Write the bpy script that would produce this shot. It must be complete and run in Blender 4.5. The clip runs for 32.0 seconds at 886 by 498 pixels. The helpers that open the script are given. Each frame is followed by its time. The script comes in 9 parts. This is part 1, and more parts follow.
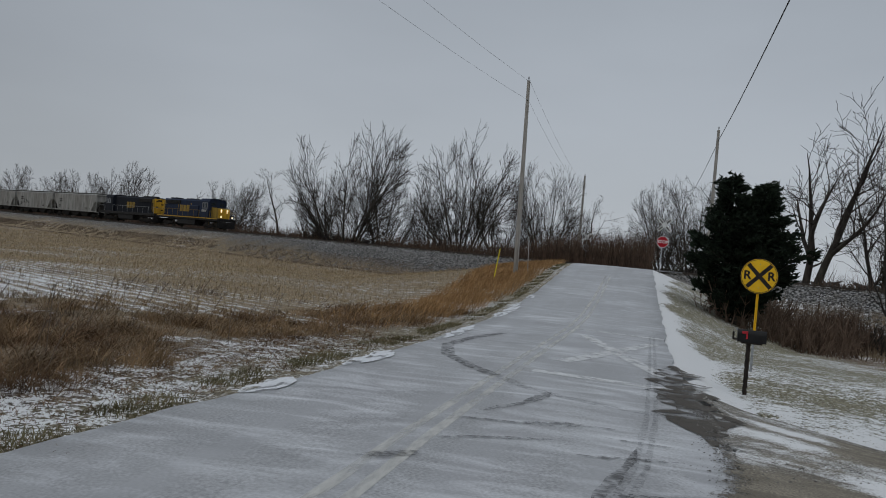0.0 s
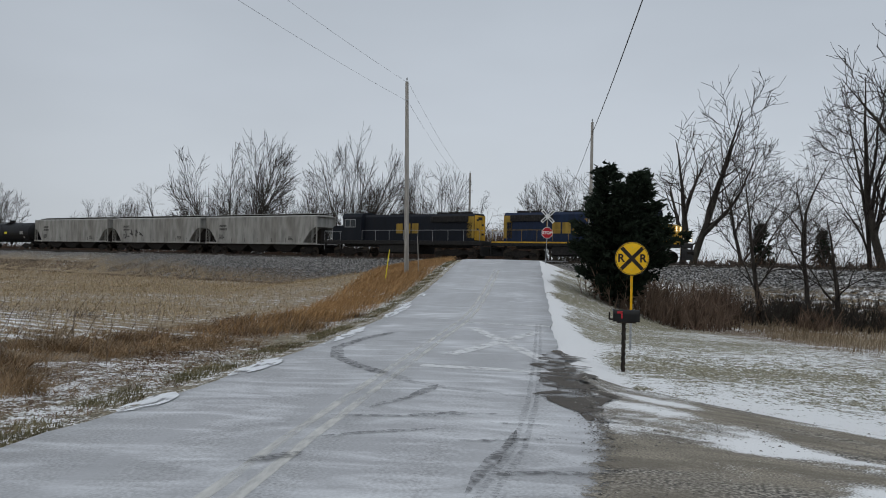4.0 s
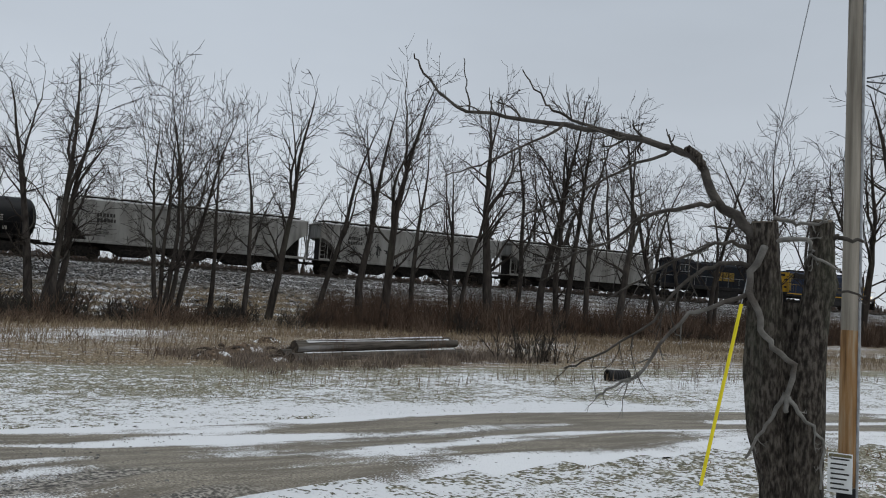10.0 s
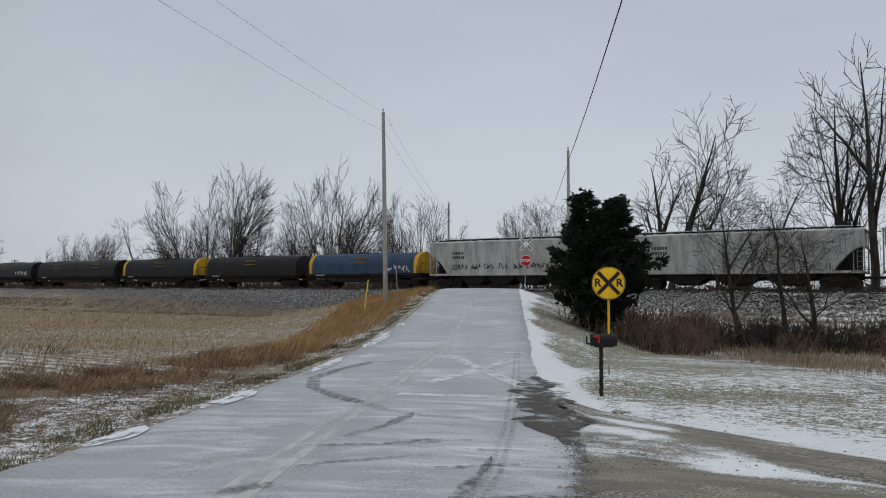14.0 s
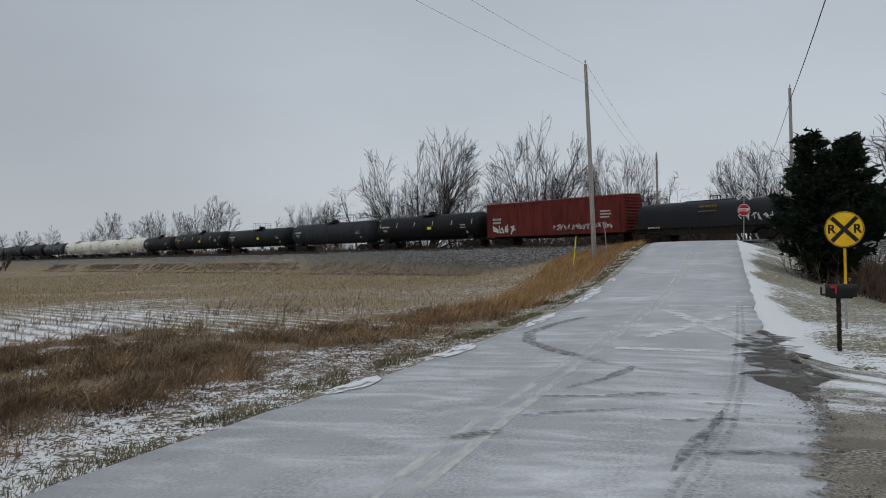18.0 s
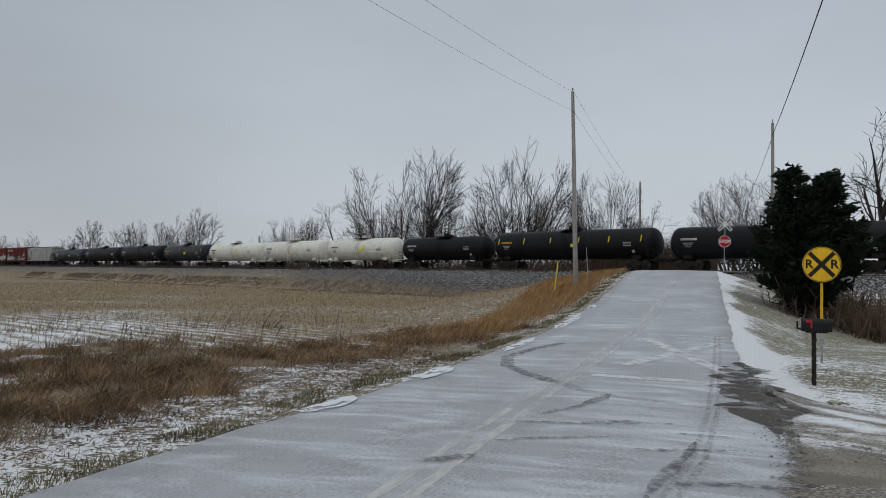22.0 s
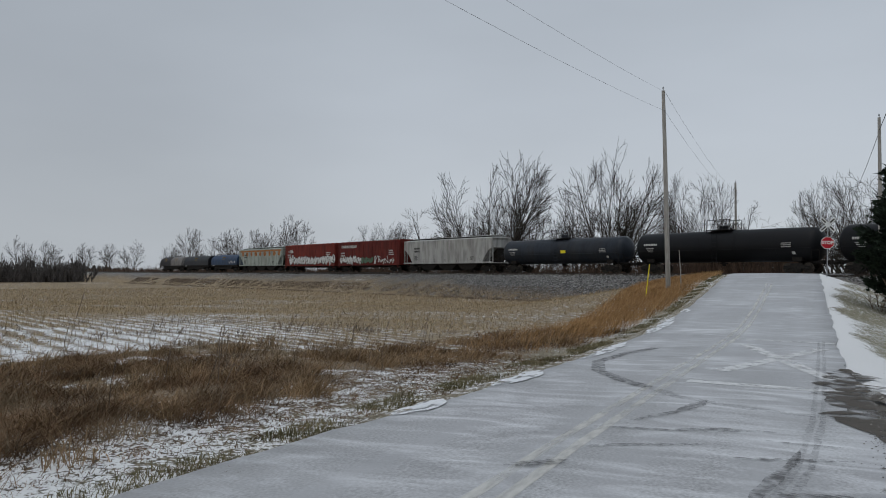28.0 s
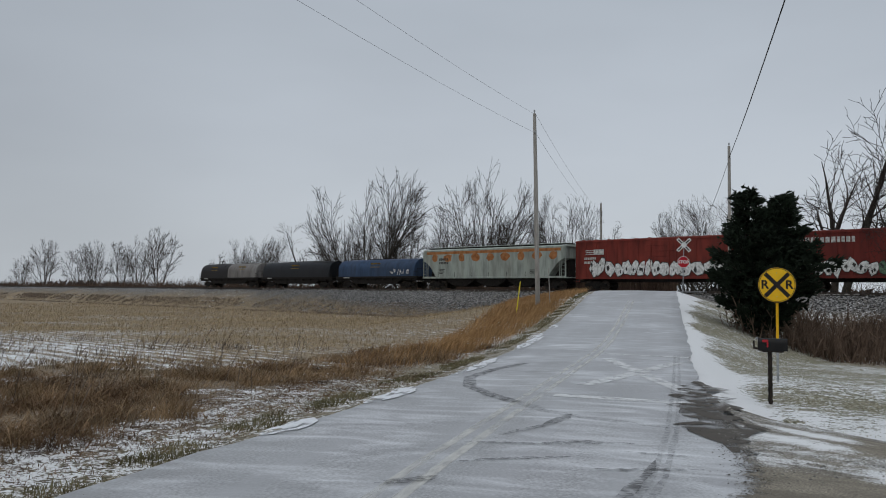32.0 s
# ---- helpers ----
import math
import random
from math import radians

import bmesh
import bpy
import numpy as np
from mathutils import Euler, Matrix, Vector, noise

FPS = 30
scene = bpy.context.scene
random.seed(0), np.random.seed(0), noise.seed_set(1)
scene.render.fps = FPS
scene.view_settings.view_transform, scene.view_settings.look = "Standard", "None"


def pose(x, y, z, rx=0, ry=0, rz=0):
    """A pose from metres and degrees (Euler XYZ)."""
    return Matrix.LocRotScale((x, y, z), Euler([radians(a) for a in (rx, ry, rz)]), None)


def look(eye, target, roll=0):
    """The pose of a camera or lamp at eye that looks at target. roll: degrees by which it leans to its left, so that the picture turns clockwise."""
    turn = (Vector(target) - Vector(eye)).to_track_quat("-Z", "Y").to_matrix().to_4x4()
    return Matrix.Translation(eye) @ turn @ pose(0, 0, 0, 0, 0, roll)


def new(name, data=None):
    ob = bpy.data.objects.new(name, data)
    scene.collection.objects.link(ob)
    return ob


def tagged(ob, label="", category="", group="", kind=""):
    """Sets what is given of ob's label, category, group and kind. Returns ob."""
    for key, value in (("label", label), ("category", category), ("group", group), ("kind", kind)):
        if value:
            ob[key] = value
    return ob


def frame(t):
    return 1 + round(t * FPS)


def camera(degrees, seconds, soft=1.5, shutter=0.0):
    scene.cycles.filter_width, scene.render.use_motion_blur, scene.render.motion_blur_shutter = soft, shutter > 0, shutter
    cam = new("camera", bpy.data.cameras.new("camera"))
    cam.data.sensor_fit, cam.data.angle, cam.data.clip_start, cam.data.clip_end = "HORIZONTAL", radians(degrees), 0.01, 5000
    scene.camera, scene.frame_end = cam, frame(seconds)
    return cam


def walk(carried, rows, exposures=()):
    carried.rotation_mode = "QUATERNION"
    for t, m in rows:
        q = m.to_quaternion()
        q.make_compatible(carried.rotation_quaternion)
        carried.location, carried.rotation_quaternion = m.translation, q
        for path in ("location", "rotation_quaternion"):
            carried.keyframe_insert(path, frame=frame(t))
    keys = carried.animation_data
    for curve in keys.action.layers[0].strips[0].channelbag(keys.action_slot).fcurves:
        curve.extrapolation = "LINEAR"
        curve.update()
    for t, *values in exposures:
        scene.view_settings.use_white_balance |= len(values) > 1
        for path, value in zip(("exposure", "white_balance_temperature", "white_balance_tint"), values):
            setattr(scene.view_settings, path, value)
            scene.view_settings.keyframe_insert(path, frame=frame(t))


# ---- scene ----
def aim(x, y, z, yaw, pitch, roll):
    """A camera pose: yaw to the left from +y, pitch up, roll as in look()."""
    return pose(x, y, z, 90 + pitch, 0, yaw) @ pose(0, 0, 0, 0, 0, roll)


cam = camera(57.97, 32.0, 1.0)
walk(cam, [
    (0, aim(-0.311, 0.104, 1.956, 23.46, 0.14, 5.23)),
    (0.5, aim(-0.225, 0.143, 1.909, 24.61, -0.37, 4.17)),
    (1, aim(-0.163, 0.145, 1.911, 24.74, 0.90, -1.15)),
    (1.5, aim(-0.171, 0.159, 1.916, 24.84, 1.06, 0.10)),
    (2, aim(-0.156, 0.152, 1.919, 24.84, 1.21, 0.73)),
    (2.5, aim(-0.120, 0.098, 1.905, 24.71, 1.34, 0.68)),
    (3, aim(-0.085, 0.036, 1.929, 19.92, 1.43, 1.13)),
    (3.5, aim(-0.063, -0.000, 1.925, 17.40, 1.49, 0.90)),
    (5.5, aim(0.105, 0.044, 1.898, 1.17, -1.97, 4.20)),
    (6, aim(0.141, 0.035, 1.917, -10.80, -1.18, 1.75)),
    (6.5, aim(0.208, -0.015, 1.942, -20.93, 0.24, 0.72)),
    (7, aim(0.282, -0.015, 1.921, -32.01, 2.00, 0.30)),
    (7.5, aim(0.335, -0.028, 1.896, -41.02, 2.26, 1.85)),
    (8, aim(0.400, -0.029, 1.912, -43.00, 2.37, 1.64)),
    (8.5, aim(0.411, -0.046, 1.921, -44.06, 2.47, 1.62)),
    (9, aim(0.431, -0.060, 1.923, -49.01, 2.53, 1.16)),
    (9.5, aim(0.421, -0.059, 1.922, -49.61, 2.45, 2.94)),
    (10, aim(0.373, -0.040, 1.924, -48.59, 2.48, 3.89)),
    (10.5, aim(0.267, -0.045, 1.904, -39.62, 1.98, 3.86)),
    (11, aim(0.121, -0.077, 1.968, -24.73, 1.05, 2.38)),
    (11.5, aim(0.089, -0.075, 1.937, -10.33, 1.89, -0.42)),
    (12, aim(0.012, -0.035, 1.888, 8.63, 1.97, -0.02)),
    (12.5, aim(-0.003, 0.050, 1.858, 11.22, 2.04, -0.40)),
    (13, aim(0.032, 0.050, 1.850, 11.11, 2.06, -0.41)),
    (13.5, aim(0.055, 0.079, 1.854, 14.60, 2.96, 0.40)),
    (15.5, aim(0.056, 0.078, 1.828, 13.61, 2.50, -0.47)),
    (16, aim(0.034, 0.063, 1.822, 13.77, 2.30, -0.72)),
    (16.5, aim(-0.012, 0.013, 1.819, 20.68, 1.77, -0.48)),
    (17, aim(-0.046, 0.035, 1.805, 26.26, 1.37, -0.74)),
    (17.5, aim(-0.051, 0.024, 1.801, 26.98, 0.84, -1.00)),
    (18, aim(-0.072, 0.033, 1.794, 29.10, 0.06, -1.44)),
    (18.5, aim(-0.064, 0.021, 1.801, 29.57, 0.01, -1.50)),
    (19, aim(-0.065, 0.022, 1.795, 30.36, -0.17, -1.43)),
    (19.5, aim(-0.062, 0.017, 1.799, 30.30, -0.21, -1.01)),
    (20, aim(-0.059, 0.005, 1.801, 30.14, -0.23, -0.32)),
    (20.5, aim(-0.056, 0.011, 1.802, 29.97, -0.13, 0.27)),
    (21, aim(-0.047, 0.017, 1.814, 29.77, 0.41, 0.41)),
    (21.5, aim(-0.042, 0.005, 1.813, 29.39, 1.51, 0.45)),
    (22, aim(-0.038, 0.016, 1.814, 27.86, 1.52, 0.58)),
    (22.5, aim(-0.039, 0.021, 1.810, 27.30, 1.60, 0.62)),
    (23, aim(-0.043, 0.011, 1.815, 27.11, 1.61, 0.49)),
    (23.5, aim(-0.047, 0.009, 1.812, 27.07, 1.55, -0.21)),
    (24, aim(-0.051, 0.020, 1.811, 27.02, 1.54, -0.57)),
    (24.5, aim(-0.049, 0.010, 1.813, 27.11, 1.56, -0.44)),
    (25, aim(-0.052, 0.019, 1.814, 27.71, 1.60, -0.28)),
    (25.5, aim(-0.061, 0.039, 1.796, 33.04, 1.55, 0.10)),
    (26, aim(-0.064, 0.039, 1.789, 34.66, 1.57, 0.33)),
    (26.5, aim(-0.063, 0.038, 1.794, 34.55, 1.62, 0.26)),
    (28.5, aim(-0.062, 0.037, 1.801, 33.68, 1.88, 0.35)),
    (29, aim(-0.057, 0.034, 1.807, 32.65, 1.93, 0.09)),
    (29.5, aim(-0.050, 0.030, 1.805, 31.57, 2.02, -0.02)),
    (30, aim(-0.053, 0.028, 1.807, 31.06, 2.04, 0.16)),
    (30.5, aim(-0.047, 0.019, 1.812, 30.78, 2.18, 0.23)),
    (31, aim(-0.039, 0.015, 1.813, 28.78, 2.38, 0.16)),
    (31.5, aim(-0.028, 0.022, 1.820, 25.71, 3.02, 0.20)),
    (32, aim(-0.025, 0.017, 1.818, 25.22, 2.99, 0.58)),
], exposures=((0, -0.3), (0.7, -0.05), (1.2, 0.05), (3.5, 0.12), (6, 0.0), (7.5, 0.05), (9, 0.22), (10.2, 0.2), (11.5, 0.08), (13, 0.12), (16, 0.1), (19, 0.0), (32, 0.02)))

# ---- light: a closed winter overcast ----
SKY_STRENGTH = 0.085
world = bpy.data.worlds.new("overcast")
scene.world = world
world.use_nodes = True
wn, wl = world.node_tree.nodes, world.node_tree.links
wn.clear()
sky = wn.new("ShaderNodeTexSky")
sky.sky_type, sky.sun_disc = "NISHITA", False
sky.sun_elevation, sky.sun_rotation = radians(28), radians(200)
sky.air_density, sky.dust_density, sky.ozone_density = 1.0, 3.0, 1.0
w_coord = wn.new("ShaderNodeTexCoord")
w_sep = wn.new("ShaderNodeSeparateXYZ")
w_up = wn.new("ShaderNodeMapRange")
w_up.inputs["From Min"].default_value, w_up.inputs["From Max"].default_value = 0.0, 0.55
w_ramp = wn.new("ShaderNodeValToRGB")
w_ramp.color_ramp.elements[0].color = (6.5, 7.0, 7.55, 1)
w_ramp.color_ramp.elements[1].color = (4.2, 4.75, 5.4, 1)
w_mid = w_ramp.color_ramp.elements.new(0.35)
w_mid.color = (5.5, 6.0, 6.65, 1)
w_map = wn.new("ShaderNodeMapping")
w_map.inputs["Scale"].default_value = (1.0, 1.0, 3.2)
w_noise = wn.new("ShaderNodeTexNoise")
w_noise.inputs["Scale"].default_value, w_noise.inputs["Detail"].default_value = 1.6, 4.0
w_cloud = wn.new("ShaderNodeMapRange")
w_cloud.inputs["From Min"].default_value, w_cloud.inputs["From Max"].default_value = 0.3, 0.7
w_cloud.inputs["To Min"].default_value, w_cloud.inputs["To Max"].default_value = 0.93, 1.07
w_mul = wn.new("ShaderNodeVectorMath")
w_mul.operation = "SCALE"
w_mix = wn.new("ShaderNodeMix")
w_mix.data_type = "RGBA"
w_mix.inputs[0].default_value = 0.94
w_back = wn.new("ShaderNodeBackground")
w_back.inputs["Strength"].default_value = SKY_STRENGTH
w_out = wn.new("ShaderNodeOutputWorld")
wl.new(w_coord.outputs["Generated"], w_sep.inputs[0])
wl.new(w_sep.outputs["Z"], w_up.inputs["Value"])
wl.new(w_up.outputs["Result"], w_ramp.inputs["Fac"])
wl.new(w_coord.outputs["Generated"], w_map.inputs["Vector"])
wl.new(w_map.outputs["Vector"], w_noise.inputs["Vector"])
wl.new(w_noise.outputs["Fac"], w_cloud.inputs["Value"])
wl.new(w_ramp.outputs["Color"], w_mul.inputs[0])
w_west = wn.new("ShaderNodeVectorMath")
w_west.operation = "DOT_PRODUCT"
w_west.inputs[1].default_value = (-0.906, 0.423, 0.0)
w_grey = wn.new("ShaderNodeMapRange")
w_grey.interpolation_type = "SMOOTHSTEP"
w_grey.inputs["From Min"].default_value, w_grey.inputs["From Max"].default_value = 0.85, 1.05
w_grey.inputs["To Min"].default_value, w_grey.inputs["To Max"].default_value = 1.0, 0.74
w_both = wn.new("ShaderNodeMath")
w_both.operation = "MULTIPLY"
wl.new(w_coord.outputs["Generated"], w_west.inputs[0])
wl.new(w_west.outputs["Value"], w_grey.inputs["Value"])
wl.new(w_cloud.outputs["Result"], w_both.inputs[0])
wl.new(w_grey.outputs["Result"], w_both.inputs[1])
wl.new(w_both.outputs[0], w_mul.inputs["Scale"])
wl.new(sky.outputs["Color"], w_mix.inputs[6])
wl.new(w_mul.outputs[0], w_mix.inputs[7])
wl.new(w_mix.outputs[2], w_back.inputs["Color"])
wl.new(w_back.outputs[0], w_out.inputs["Surface"])

sun_data = bpy.data.lights.new("sun", "SUN")
sun_data.energy, sun_data.angle, sun_data.color = 0.9, radians(60), (1.0, 0.99, 0.97)
sun = new("sun", sun_data)
sun.matrix_world = look((0, 0, 60), (-8, 20, 0))


# ---- materials ----
def material(name, stops, rough=0.8, scale=4.0, detail=8.0, metal=0.0, bump=0.2, bump_scale=None, big=None, stretch=(1, 1, 1), coords="Object", vary=0.0, emit=None, distort=0.0):
    """Noise colour ramp, a coarse stain layer, bump, and a shade that varies from piece to piece."""
    m = bpy.data.materials.new(name)
    m.use_nodes = True
    n, l = m.node_tree.nodes, m.node_tree.links
    bsdf = n["Principled BSDF"]
    tc = n.new("ShaderNodeTexCoord")
    mp = n.new("ShaderNodeMapping")
    mp.inputs["Scale"].default_value = stretch
    l.new(tc.outputs[coords], mp.inputs["Vector"])
    no = n.new("ShaderNodeTexNoise")
    no.inputs["Scale"].default_value, no.inputs["Detail"].default_value = scale, detail
    no.inputs["Distortion"].default_value = distort
    l.new(mp.outputs["Vector"], no.inputs["Vector"])
    ramp = n.new("ShaderNodeValToRGB")
    while len(ramp.color_ramp.elements) < len(stops):
        ramp.color_ramp.elements.new(0.5)
    for e, (at, col) in zip(ramp.color_ramp.elements, stops):
        e.position, e.color = at, (*col, 1)
    l.new(no.outputs["Fac"], ramp.inputs["Fac"])
    out = ramp.outputs["Color"]
    if big:
        bs, bcol, lo, hi, amount = big
        nb = n.new("ShaderNodeTexNoise")
        nb.inputs["Scale"].default_value, nb.inputs["Detail"].default_value = bs, 5
        l.new(mp.outputs["Vector"], nb.inputs["Vector"])
        mr = n.new("ShaderNodeMapRange")
        mr.inputs["From Min"].default_value, mr.inputs["From Max"].default_value = lo, hi
        mr.inputs["To Max"].default_value = amount
        l.new(nb.outputs["Fac"], mr.inputs["Value"])
        mx = n.new("ShaderNodeMix")
        mx.data_type = "RGBA"
        l.new(mr.outputs["Result"], mx.inputs[0])
        l.new(out, mx.inputs[6])
        mx.inputs[7].default_value = (*bcol, 1)
        out = mx.outputs[2]
    if vary:
        oi = n.new("ShaderNodeObjectInfo")
        ge = n.new("ShaderNodeNewGeometry")
        ad = n.new("ShaderNodeMath")
        ad.operation = "ADD"
        l.new(oi.outputs["Random"], ad.inputs[0])
        l.new(ge.outputs["Random Per Island"], ad.inputs[1])
        vr = n.new("ShaderNodeMapRange")
        vr.inputs["From Max"].default_value = 2.0
        vr.inputs["To Min"].default_value, vr.inputs["To Max"].default_value = 1 - vary, 1 + vary
        l.new(ad.outputs[0], vr.inputs["Value"])
        sc = n.new("ShaderNodeVectorMath")
        sc.operation = "SCALE"
        l.new(out, sc.inputs[0])
        l.new(vr.outputs["Result"], sc.inputs["Scale"])
        out = sc.outputs[0]
    l.new(out, bsdf.inputs["Base Color"])
    bsdf.inputs["Roughness"].default_value, bsdf.inputs["Metallic"].default_value = rough, metal
    bsdf.inputs["Specular IOR Level"].default_value = 0.2
    if bump:
        n2 = n.new("ShaderNodeTexNoise")
        n2.inputs["Scale"].default_value, n2.inputs["Detail"].default_value = bump_scale or scale * 3, 6
        l.new(mp.outputs["Vector"], n2.inputs["Vector"])
        bp = n.new("ShaderNodeBump")
        bp.inputs["Strength"].default_value, bp.inputs["Distance"].default_value = bump, 0.02
        l.new(n2.outputs["Fac"], bp.inputs["Height"])
        l.new(bp.outputs["Normal"], bsdf.inputs["Normal"])
    if emit:
        bsdf.inputs["Emission Color"].default_value, bsdf.inputs["Emission Strength"].default_value = (*emit[0], 1), emit[1]
    return m


def paint(name, col, rough=0.6, dirt=0.45, rust=None):
    """Weathered rolling-stock paint, with grime that runs downwards."""
    dark = tuple(c * 0.55 + 0.003 for c in col)
    return material(name, ((0.3, dark), (0.62, col)), rough, 2.2, 10, 0, 0.05, 30, (0.5, rust or (0.05, 0.042, 0.035), 0.48, 0.78, dirt), (1, 1, 0.25))


